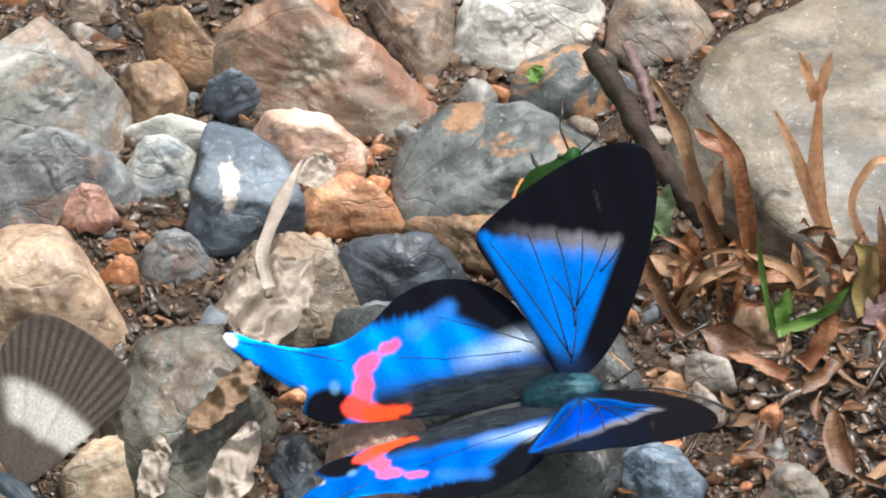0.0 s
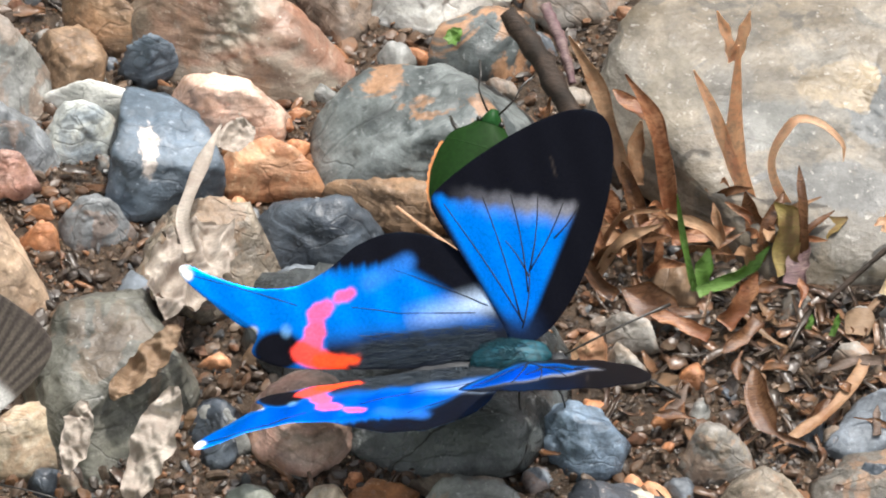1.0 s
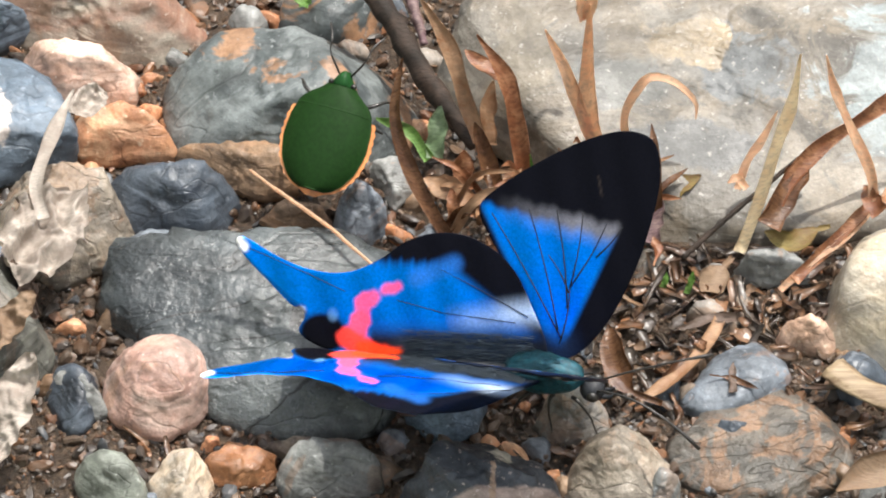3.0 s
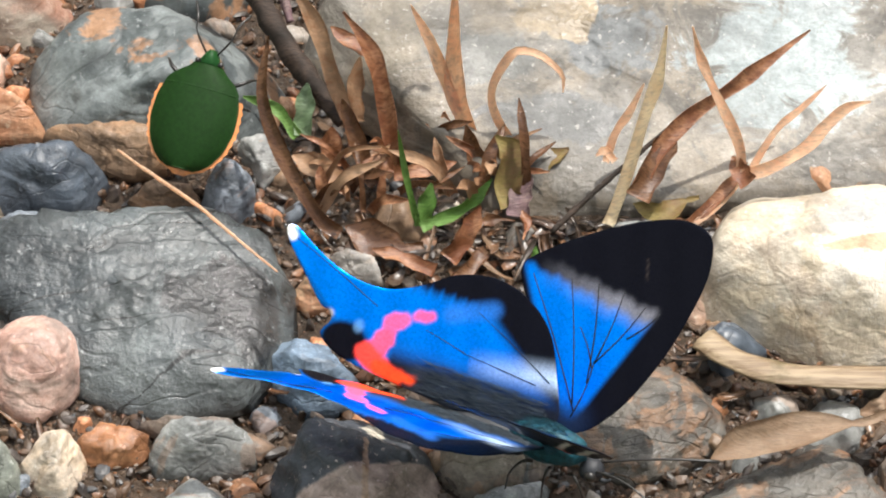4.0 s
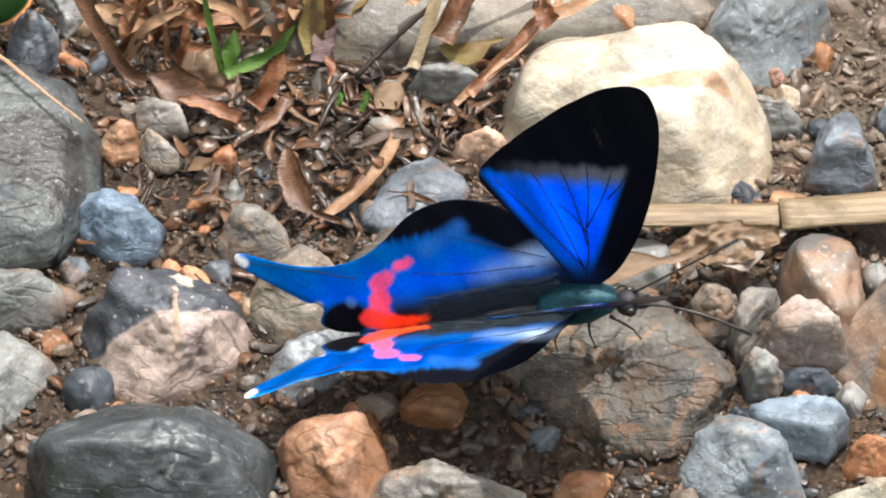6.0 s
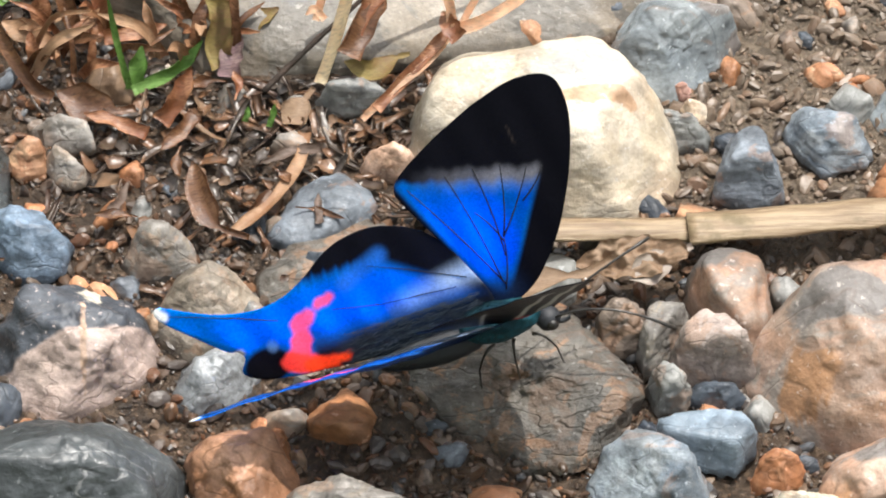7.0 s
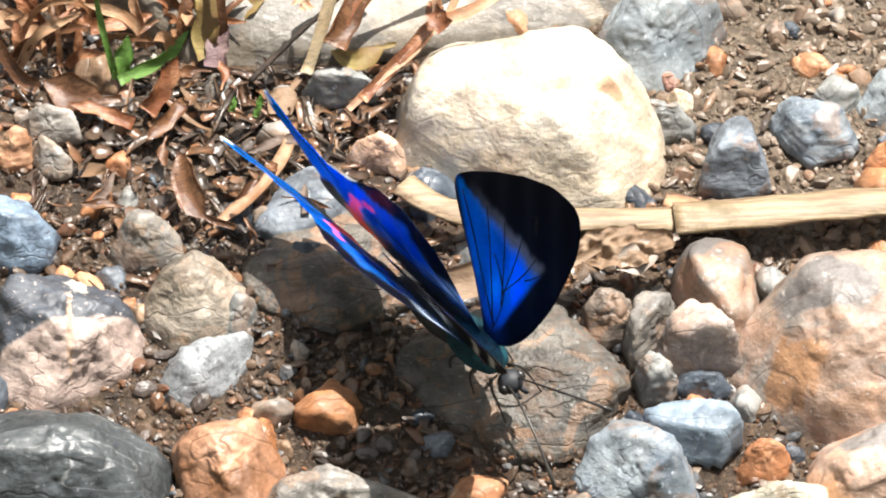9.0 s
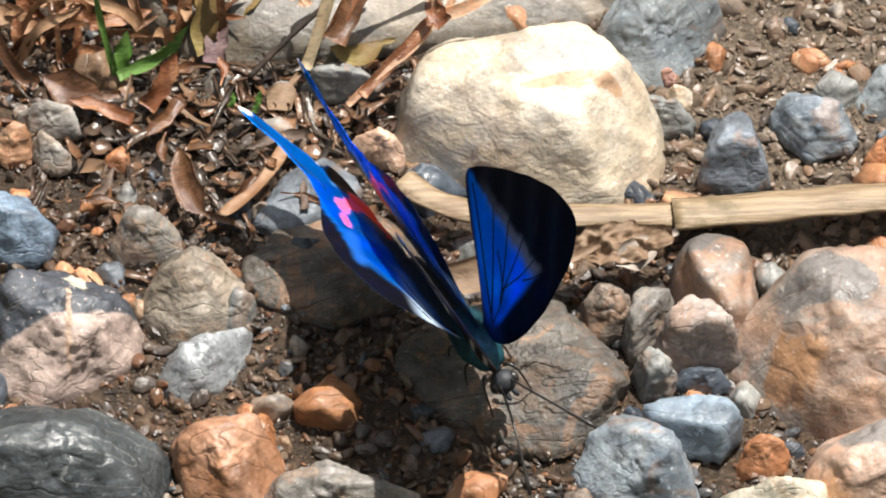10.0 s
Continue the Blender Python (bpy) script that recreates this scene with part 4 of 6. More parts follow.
def hind_top(u, v):
    col = np.tile(np.array([*BLUE, .9]), (len(u), 1))
    # black shoulder along the outer and front rim
    rim = beside(u, v, (-2.0, 2.8), (-6.9, 6.4))
    rim2 = beside(u, v, (-6.9, 6.4), (-14.5, 6.4))
    fringe = .3 * np.sin(u * 7) + .2 * np.sin(u * 13 + 2)
    black = np.maximum(soft(-rim + .1, .8) * soft(u + 8.2, .8), soft(-rim2 - .75 + fringe * .4, .7) * soft(-u - 5.6, .8) * soft(u + 15.5, 1.5))
    col = lay(col, black, BLACK, 0)
    streak, t = segment(u, v, (-10.6, 6.2), (-7.6, 7.5))
    col = lay(col, soft(.62 - streak, .5) * (.95 - .35 * t), (.03, .20, .70), .6)
    # pale streak towards the thorax: the wing's sheen, painted in as matt colour
    white, t = segment(u, v, (-1.0, 4.0), (-8.2, 2.7))
    col = lay(col, soft(.85 - white, 1.0) * (1 - t) ** .5 * .95, (.46, .58, .74), .0)
    # dark furry field along the body
    fur = beside(u, v, (-.5, 2.8), (-14.4, 2.4))
    col = lay(col, soft(fur - .1, 1.3) * soft(u + 14.6, .5), (.012, .014, .020), 0)
    fur2, t = segment(u, v, (-3.0, 1.0), (-11.5, .6))
    col = lay(col, soft(.8 - fur2, 1.0) * .45, (.055, .075, .10), 0)
    # black corner by the tail
    corner = np.hypot((u + 18.2) / 1.9, (v - 1.5) / 1.5)
    col = lay(col, soft(1.1 - corner, .25), BLACK, 0)
    gap = np.hypot((u + 17.4) / .4, (v - 3.0) / .5)
    col = lay(col, soft(1 - gap, .5) * .45, (.22, .50, .85), .2)
    # pink and red spots
    for a, b, w, rgb in (((-12.2, 5.45), (-13.1, 5.2), .42, (1.0, .10, .26)), ((-14.2, 4.5), (-14.9, 4.2), .62, (1.0, .11, .28)), ((-14.9, 4.1), (-15.1, 2.6), .66, (1.0, .11, .27)), ((-15.2, 2.6), (-15.7, 1.4), .78, (1.0, .10, .20)),
                         ((-16.3, 1.2), (-15.0, .5), .85, (.95, .07, .05)), ((-15.0, .4), (-13.4, .2), .62, (.92, .07, .02)), ((-13.4, .2), (-12.1, .35), .34, (.92, .08, .02))):
        d, t = segment(u, v, a, b)
        col = lay(col, soft(w - d + .06 * np.sin(u * 5 + v * 4), .2), rgb, 0)
    d, t = segment(u, v, (-25.6, 8.9), (-24.7, 8.0))
    col = lay(col, soft(.42 - d, .2), (.80, .80, .76), 0)
    d = np.hypot(u + 20.0, v - 3.2)
    col = lay(col, soft(.38 - d, .15), (.75, .72, .62), 0)
    d = beside(u, v, (-19.9, 3.3), (-24.8, 7.2))
    return lay(col, soft(.18 - np.abs(d), .12) * soft(-u - 19.5, .4) * .6, BLACK, 0)


def fore_under(u, v):
    col = np.tile(np.array([.005, .005, .007, 0.0]), (len(u), 1))
    for a, b, w in (((3.0, 1.9), (6.6, 14.5), .30), ((1.2, 1.6), (4.4, 14.0), .26), ((-1.6, 3.4), (-1.0, 12.0), .14)):
        d, t = segment(u, v, a, b)
        col = lay(col, soft(w - d, .15), (.42, .42, .40), 0)
    d = np.hypot(u - 1.6, v - .9)
    return lay(col, soft(.7 - d, .3), (.50, .02, .01), 0)


def hind_under(u, v):
    col = np.tile(np.array([.02, .05, .12, .1]), (len(u), 1))
    for a, b, w in (((-1.0, 1.5), (-14.0, 6.3), .2), ((-1.2, 3.2), (-11.0, 7.9), .2), ((-2, .6), (-15.5, 3.6), .18)):
        d, t = segment(u, v, a, b)
        col = lay(col, soft(w - d, .15), (.38, .38, .37), 0)
    tail = soft(-u - 16.5, 1.5)
    col = lay(col, tail * .8, (.003, .12, .65), .2)
    for c, r in (((-14.5, 4.0), 1.0), ((-15.2, 1.8), 1.0)):
        col = lay(col, soft(r - np.hypot(u - c[0], v - c[1]), .3), (.75, .06, .05), 0)
    d, t = segment(u, v, (-25.6, 8.9), (-24.7, 8.0))
    return lay(col, soft(.42 - d, .2), (.80, .80, .76), 0)


def tube(points, radii, sides=6, closed=True):
    """A tapering tube along a few points, in mm, as (verts, faces)."""
    pts = [Vector(p) for p in points]
    verts, faces = [], []
    for i, p in enumerate(pts):
        d = (pts[min(i + 1, len(pts) - 1)] - pts[max(i - 1, 0)]).normalized()
        q = d.to_track_quat("Z", "Y").to_matrix()
        for k in range(sides):
            a = 2 * math.pi * k / sides
            verts.append(p + q @ Vector((math.cos(a), math.sin(a), 0)) * radii[i])
    for i in range(len(pts) - 1):
        for k in range(sides):
            a, b = i * sides + k, i * sides + (k + 1) % sides
            faces.append((a, b, b + sides, a + sides))
    if closed:
        faces.append(tuple(range(sides))[::-1])
        faces.append(tuple(len(verts) - sides + k for k in range(sides)))
    return verts, faces


def curve_points(a, b, c, n=8):
    """Points along a quadratic curve from a to c, drawn towards b."""
    a, b, c = Vector(a), Vector(b), Vector(c)
    return [(1 - t) ** 2 * a + 2 * t * (1 - t) * b + t * t * c for t in [i / (n - 1) for i in range(n)]]


def tube_mesh(name, points, radii, material, sides=6):
    v, f = tube(points, radii, sides)
    return mesh_of(name, [q / 1000 for q in v], f, material)


def blob_mesh(name, place, size, material, wobble=.06, level=4, taper=0.0, rings=0):
    d, f = SPHERES[level]
    v = d.copy()
    v = v * (1 + wobble * np.sin(d @ np.array([7.1, 5.3, 6.2])) * np.cos(d @ np.array([4.4, -6.0, 5.1])))[:, None]
    if rings:
        v[:, 1:] *= (1 - .05 * np.abs(np.sin(d[:, 0] * rings)))[:, None]
    v[:, 1:] *= (1 + taper * d[:, 0])[:, None]
    return mesh_of(name, (v * size + place) / 1000, f, material)


def hair_mesh(name, rng, count, spot, material, length=(.5, 1.2)):
    """Many short bent hairs in one mesh; spot() gives a root and a direction."""
    verts, faces = [], []
    for _ in range(count):
        p, d = spot(rng)
        p, d = Vector(p), Vector(d).normalized()
        ln = rng.uniform(*length)
        side = d.orthogonal().normalized() * .017
        other = d.cross(side).normalized() * .017
        bend = Vector((-.25, rng.uniform(-.15, .15), -.12)) * ln
        k = len(verts)
        for q in (side, -.5 * side + .87 * other, -.5 * side - .87 * other):
            verts.append(p + q)
        for q in (side, -.5 * side + .87 * other, -.5 * side - .87 * other):
            verts.append(p + d * ln * .6 + bend * .3 + q * .7)
        verts.append(p + d * ln + bend)
        for i in range(3):
            j = (i + 1) % 3
            faces += [(k + i, k + j, k + 3 + j, k + 3 + i), (k + 3 + i, k + 3 + j, k + 6)]
    return mesh_of(name, [q / 1000 for q in verts], faces, material)


def wing_height(v, lo, hi, camber=.25):
    return camber * math.sin(min(1, max(0, (v - lo) / (hi - lo))) * math.pi)


def add_veins(wing, side, lines, lo, hi, thick=.068):
    for a, b in lines:
        pts = []
        for k in range(6):
            t = k / 5
            u, v = a[0] + (b[0] - a[0]) * t, a[1] + (b[1] - a[1]) * t
            u += .18 * math.sin(t * math.pi)
            pts.append((u, v * side, wing_height(v, lo, hi) + .06 + .05 * math.sin(u * 1.9 + v * .6)))
        part("vein", tube_mesh("vein", pts, [thick * (1 - .4 * k / 5) for k in range(6)], M_VEIN, 5), None, wing)


def make_butterfly():
    root = tagged(new("butterfly"), "iridescent blue and black butterfly with pink spots and white-tipped tails", "butterfly")
    rng = random.Random(3)
    thorax = part("thorax", blob_mesh("thorax", (-.2, 0, .3), (3.2, 1.7, 1.4), M_TEAL, .05, 4), None, root, "teal furry thorax")
    abdomen = part("abdomen", blob_mesh("abdomen", (-6.0, 0, -.8), (4.6, 1.5, 1.2), M_BLACKFUR, .03, 4, .25, 16), None, root, "slender dark blue-grey abdomen")
    head = part("head", blob_mesh("head", (3.4, 0, -1.2), (1.0, 1.05, .9), M_BLACKFUR, .04, 3), None, root)
    for s in (1, -1):
        part("eye", blob_mesh("eye", (3.6, .85 * s, -1.1), (.5, .38, .5), M_CHITIN, 0, 3), None, head)
        part("palp", tube_mesh("palp", curve_points((4.0, .3 * s, -1.6), (4.9, .35 * s, -1.9), (5.1, .35 * s, -1.2), 5), [.2, .22, .2, .16, .08], M_BLACKFUR), None, head)
        tip = (12.6, 3.4 * s, .4 if s > 0 else -2.6)
        feeler = part("antenna", tube_mesh("antenna", curve_points((3.9, .5 * s, -.7), (8.0, 1.2 * s, 1.3), tip, 12), [.10] * 9 + [.12, .17, .15], M_CHITIN), None, root, "thin black antenna with a thicker tip")
    for s in (1, -1):
        for k, (u, out, back) in enumerate(((2.0, 1.7, 1.8), (.4, 1.9, -.4), (-1.2, 1.8, -2.0))):
            pts = curve_points((u, .9 * s, -1.4), (u + back * .4, out * .9 * s, -.6), (u + back * .8, out * s, -2.9), 6)
            pts += [Vector((u + back * .9, out * 1.1 * s, -5.0))]
            part("leg", tube_mesh("leg", pts, [.2, .16, .13, .11, .1, .08, .06], M_CHITIN), None, root)

    def back_spot(r):
        a, b = r.uniform(-1.2, 1.2), r.uniform(-1, 1)
        x = -.1 + 2.8 * b
        k = math.sqrt(max(.05, 1 - b * b))
        return (x, 1.65 * k * math.sin(a), .3 + 1.35 * k * math.cos(a)), (-.9, .5 * math.sin(a), .6 * math.cos(a))

    part("thorax_hair", hair_mesh("thorax_hair", rng, 1500, back_spot, M_TEAL, (.35, .8)), None, thorax)

    def belly_spot(r):
        a, b = r.uniform(-1.5, 1.5), r.uniform(-.95, .95)
        k = math.sqrt(max(.05, 1 - b * b))
        return (-6.0 + 4.5 * b, 1.2 * k * math.sin(a), -1.1 + 1.1 * k * math.cos(a)), (-1, .5 * math.sin(a), .45)

    part("abdomen_hair", hair_mesh("abdomen_hair", rng, 500, belly_spot, M_HAIR, (.4, 1.0)), None, abdomen)
    wings = []
    for s, word in ((1, "left"), (-1, "right")):
        fore = part(word + "_forewing", wing_mesh("forewing", FORE_OUTLINE, fore_top, fore_under, M_SCALES, s), None, root, "black forewing with a bright blue band")
        add_veins(fore, s, [((.9, 2.0), (-5.4, 11.2)), ((.6, 2.6), (-2.4, 11.8)), ((1.2, 4.4), (-.2, 12.0)), ((1.3, 6.0), (1.9, 12.0)), ((1.3, 6.0), (3.9, 11.4)),
                            ((.8, 1.6), (1.3, 6.0)), ((3.2, 8.6), (5.1, 11.2)), ((1.25, 5.6), (-.6, 8.4))], .2, 18.6)
        hind = part(word + "_hindwing", wing_mesh("hindwing", HIND_OUTLINE, hind_top, hind_under, M_SCALES, s), None, root, "blue tailed hindwing with pink and red spots")
        add_veins(hind, s, [((-1.6, 3.6), (-8.6, 7.0)), ((-2.6, 3.1), (-8.6, 3.6)), ((-16.4, 4.9), (-24.2, 7.9)), ((-8.6, 3.6), (-12.2, 4.4))], -.8, 9.9, .042)

        def inner_spot(r, s=s):
            u = r.uniform(-11, -1)
            v = r.uniform(-.4, 2.1)
            return (u, v * s, wing_height(v, -.8, 9.9) + .05), (-1, .25 * s * r.uniform(-1, 1), .25)

        part("wing_hair", hair_mesh("wing_hair", rng, 600, inner_spot, M_HAIR, (.7, 1.7)), None, hind, "fine grey-blue hairs")
        wings += [fore, hind]
    return root, wings


butterfly, (left_forewing, left_hindwing, right_forewing, right_hindwing) = make_butterfly()

# ---- plants, dead leaves, the bug and the brown butterfly ----
def leaf_mat(name, c1, c2, rough=.5, gloss=.4, glow=.3):
    m, nt, b = node_mat(name)
    vec = coords(nt)
    n = noise_tex(nt, vec, 500, 5, .6, .5)
    f = noise_tex(nt, coords(nt, True, (0, 0, 20, 1, 5, 1)), 1500, 4, .6)
    col = mix(nt, ramp(nt, n, .35, .65), c1, c2)
    col = mix(nt, ramp(nt, f, .40, .75), col, tuple(x * .62 for x in c1))
    nt.links.new(col, b.inputs["Base Color"])
    b.inputs["Roughness"].default_value = rough
    b.inputs["Specular IOR Level"].default_value = gloss
    bp = add(nt, "ShaderNodeBump", Strength=.5, Distance=.0002)
    nt.links.new(f, bp.inputs["Height"])
    nt.links.new(bp.outputs[0], b.inputs["Normal"])
    tl = nt.nodes.new("ShaderNodeBsdfTranslucent")
    nt.links.new(col, tl.inputs["Color"])
    ms = nt.nodes.new("ShaderNodeMixShader")
    ms.inputs[0].default_value = glow
    nt.links.new(b.outputs[0], ms.inputs[1])
    nt.links.new(tl.outputs[0], ms.inputs[2])
    nt.links.new(ms.outputs[0], nt.nodes["Material Output"].inputs["Surface"])
    return m


M_BROWNBLADE = leaf_mat("wet_brown_blade", (.12, .052, .024), (.24, .115, .055), .24, .8)
M_REDBLADE = leaf_mat("red_brown_blade", (.24, .085, .035), (.50, .25, .13), .28, .7)
M_TANBLADE = leaf_mat("tan_blade", (.52, .33, .20), (.30, .145, .07), .40)
M_STRAW = leaf_mat("orange_straw", (.98, .74, .54), (.88, .58, .38), .42, .4, .62)
M_PALESTRAW = leaf_mat("pale_straw", (.92, .80, .58), (.84, .68, .45), .5, .4, .6)
M_YELLOWLEAF = leaf_mat("yellowing_leaf", (.32, .25, .08), (.22, .13, .06), .5)
M_PURPLE = leaf_mat("purple_sheath", (.20, .12, .13), (.32, .23, .21), .45)
M_GREENBLADE = leaf_mat("fresh_green_blade", (.13, .27, .05), (.21, .36, .10), .4)
M_SAGE = leaf_mat("pale_green_leaf", (.26, .38, .20), (.36, .46, .30), .45)
M_BARK = leaf_mat("dark_bark", (.022, .016, .012), (.055, .036, .026), .7, .3, 0)
M_DEADLEAF = leaf_mat("tan_dead_leaf", (.36, .25, .165), (.26, .165, .10), .55)
M_PALELEAF = leaf_mat("pale_dead_leaf", (.60, .53, .46), (.38, .31, .26), .5)
M_DARKLEAF = leaf_mat("grey_brown_leaf", (.13, .09, .068), (.20, .14, .11), .45)


def spline(points, n):
    p = [Vector(q) for q in points]
    p = [2 * p[0] - p[1]] + p + [2 * p[-1] - p[-2]]
    out = []
    for i in range(n):
        s = i / (n - 1) * (len(p) - 3)
        k = min(int(s), len(p) - 4)
        t = s - k
        a, b, c, d = p[k:k + 4]
        out.append(.5 * (2 * b + (c - a) * t + (2 * a - 5 * b + 4 * c - d) * t * t + (3 * b - 3 * c + d - a) * t ** 3))
    return out


def blade(thing, name, points, width, material, label="", leafy=False):
    """A blade from tip to foot: a folded strip with thickness, a little wavy and twisted."""
    rng = random.Random(int(abs(points[0][0]) * 37 + abs(points[0][1]) * 11 + width * 100))
    n = 22
    mid = spline(points, n)
    away = Vector((0, -.64, .77))
    twist = rng.uniform(-.5, .5)
    cols = 7
    upper, lower = [], []
    for i, p in enumerate(mid):
        t = i / (n - 1)
        d = (mid[min(i + 1, n - 1)] - mid[max(i - 1, 0)]).normalized()
        side = d.cross(away)
        side = side.normalized() if side.length > .05 else Vector((1, 0, 0))
        nor = side.cross(d).normalized()
        a = twist * math.sin(t * 3 + rng.random() * .2) + .25 * math.sin(t * 9 + twist * 9)
        s2 = side * math.cos(a) + nor * math.sin(a)
        n2 = nor * math.cos(a) - side * math.sin(a)
        w = width * .5 * (min(1.0, .12 + 3.2 * t) if not leafy else max(.06, math.sin(math.pi * min(1, t * 1.35)) ** .8 if t < .72 else .18 + .3 * (1 - t)))
        w *= 1 + .10 * math.sin(t * 17 + twist * 20)
        for k in range(cols):
            q = k / (cols - 1) * 2 - 1
            fold = (.38 if leafy else .30) * w * (abs(q) - .4) + .05 * w * math.sin(q * 9 + t * 14)
            base = p + s2 * q * w + n2 * fold
            upper.append(base + n2 * .035)
            lower.append(base - n2 * .035)
    verts = upper + lower
    m = len(upper)
    faces = []
    for i in range(n - 1):
        for k in range(cols - 1):
            a = i * cols + k
            q = (a, a + 1, a + cols + 1, a + cols)
            faces += [q, tuple(m + x for x in q[::-1])]
    rim = [i * cols for i in range(n)] + [(n - 1) * cols + k for k in range(1, cols)] + [i * cols + cols - 1 for i in range(n - 2, -1, -1)] + list(range(cols - 2, 0, -1))
    for a, b in zip(rim, rim[1:] + rim[:1]):
        faces.append((a, m + a, m + b, b))
    return part(name, mesh_of(name, [v / 1000 for v in verts], faces, material), None, thing, label)


def twig(thing, name, points, radii, material, label=""):
    """A knotty round twig."""
    rng = random.Random(len(name) + int(abs(points[0][0]) * 7))
    n, sides = 30, 12
    mid = spline(points, n)
    rr = np.interp(np.linspace(0, len(radii) - 1, n), range(len(radii)), radii)
    v, f = tube(mid, list(rr), sides)
    big = max(radii)
    v = [p + (p - mid[min(i // sides, n - 1)]) * (.35 * noise.noise(p * (.9 / max(.4, big))) + .18 * noise.noise(p * 2.7)) for i, p in enumerate(v)]
    return part(name, mesh_of(name, [p / 1000 for p in v], f, material), None, thing, label)


def stalk_piece(thing, points, width):
    """A length of flattened straw with ribs along it."""
    n, sides = 24, 18
    mid = spline(points, n)
    verts, faces = [], []
    for i, p in enumerate(mid):
        d = (mid[min(i + 1, n - 1)] - mid[max(i - 1, 0)]).normalized()
        side = d.cross(Vector((0, 0, 1))).normalized()
        nor = side.cross(d)
        w = width * .5 * (1 + .06 * math.sin(i * .9)) * (1.12 if i in (0, n - 1) else 1)
        for k in range(sides):
            a = 2 * math.pi * k / sides
            rib = 1 + .10 * math.cos(a * 6)
            verts.append(p + side * math.cos(a) * w * rib + nor * math.sin(a) * w * .35 * rib)
    for i in range(n - 1):
        for k in range(sides):
            a, b = i * sides + k, i * sides + (k + 1) % sides
            faces.append((a, b, b + sides, a + sides))
    faces += [tuple(range(sides))[::-1], tuple((n - 1) * sides + k for k in range(sides))]
    return part("stalk_length", mesh_of("stalk_length", [v / 1000 for v in verts], faces, M_DRYSTALK), None, thing)


def stalk_mat():
    m, nt, b = node_mat("dry_stalk")
    f = noise_tex(nt, coords(nt, True, (0, 0, 3, .12, 1.6, 1.6)), 1500, 5, .65)
    n = noise_tex(nt, coords(nt), 260, 4, .6)
    col = mix(nt, ramp(nt, f, .3, .7), (.15, .095, .052), (.33, .25, .155))
    col = mix(nt, ramp(nt, n, .48, .66), col, (.13, .095, .045))
    nt.links.new(col, b.inputs["Base Color"])
    b.inputs["Roughness"].default_value = .5
    bp = add(nt, "ShaderNodeBump", Strength=.7, Distance=.0002)
    nt.links.new(f, bp.inputs["Height"])
    nt.links.new(bp.outputs[0], b.inputs["Normal"])
    return m


M_DRYSTALK = stalk_mat()


def crumpled_leaf(thing, name, x, y, z, length, width, turn, material, seed, relief=1.5, tilt=(0, 0)):
    """A dry leaf drawn up into folds: one sheet with thickness, its rim curled and torn."""
    rng = random.Random(seed)
    off = Vector((rng.uniform(-50, 50), rng.uniform(-50, 50), 0))
    n, m = 46, 30
    upper, lower = [], []
    for i in range(n):
        t = i / (n - 1)
        half = width * .5 * max(.05, math.sin(math.pi * min(.97, t * .93 + .035))) ** .7 * (1 + .22 * noise.noise((t * 9, seed, 0)))
        for k in range(m):
            q = k / (m - 1) * 2 - 1
            p = Vector(((t - .5) * length, q * half * (1 + .12 * noise.noise((t * 14, q * 2, seed))), 0))
            g = p * .42 + off
            fold = (1 - abs(noise.noise(g)) * 2.4) * relief + .45 * relief * (1 - abs(noise.noise(g * 2.6)) * 2)
            p.z = fold + .5 * relief * q * q + .18 * noise.noise(g * 7)
            p.x += .8 * noise.noise(g + Vector((7, 3, 1)))
            upper.append(p + Vector((0, 0, .04)))
            lower.append(p - Vector((0, 0, .04)))
    mat = Euler((radians(tilt[0]), radians(tilt[1]), radians(turn))).to_matrix()
    verts = [(mat @ p + Vector((x, y, z))) / 1000 for p in upper + lower]
    c, faces = n * m, []
    for i in range(n - 1):
        for k in range(m - 1):
            a = i * m + k
            f = (a, a + m, a + m + 1, a + 1)
            faces += [f, tuple(c + w for w in f[::-1])]
    rim = [i * m for i in range(n)] + [(n - 1) * m + k for k in range(1, m)] + [i * m + m - 1 for i in range(n - 2, -1, -1)] + list(range(m - 2, 0, -1))
    for a, b in zip(rim, rim[1:] + rim[:1]):
        faces.append((a, b, c + b, c + a))
    return part(name, mesh_of(name, verts, faces, material), None, thing)


tuft = tagged(new("dry_grass"), "clump of dead brown grass blades rooted in grit", "grass")
blade(tuft, "blade", [(-17.6, 13.6, 14.0), (-18.1, 10.9, 10.0), (-16.5, 8.1, 5.8), (-13.7, 5.4, 1.8), (-12.0, 4.6, 0.6)], 1.15, M_BROWNBLADE, "")
blade(tuft, "blade", [(-16.4, 20.5, 13.5), (-14.1, 18.6, 10.0), (-12.8, 16.6, 6.4), (-11.5, 14.7, 3.0)], 1.3, M_TANBLADE, "")
blade(tuft, "blade", [(-11.9, 13.3, 6.8), (-11.2, 12.4, 5.2), (-9.9, 10.4, 1.6), (-9.1, 9.8, 0.6)], 1.3, M_BROWNBLADE, "")
blade(tuft, "blade", [(-11.8, 17.6, 12.4), (-9.6, 16.0, 9.5), (-8.6, 14.2, 6.3), (-8.0, 12.2, 2.7), (-8.3, 11.0, 0.6)], 1.4, M_REDBLADE, "")
blade(tuft, "blade", [(-10.5, 17.8, 6.7), (-11.0, 16.3, 4.0), (-10.8, 15.1, 2.0)], 1.4, M_TANBLADE, "")
blade(tuft, "blade", [(-12.8, 18.2, 9.9), (-11.2, 17.1, 9.3), (-9.7, 16.5, 9.0)], 1.2, M_REDBLADE, "")
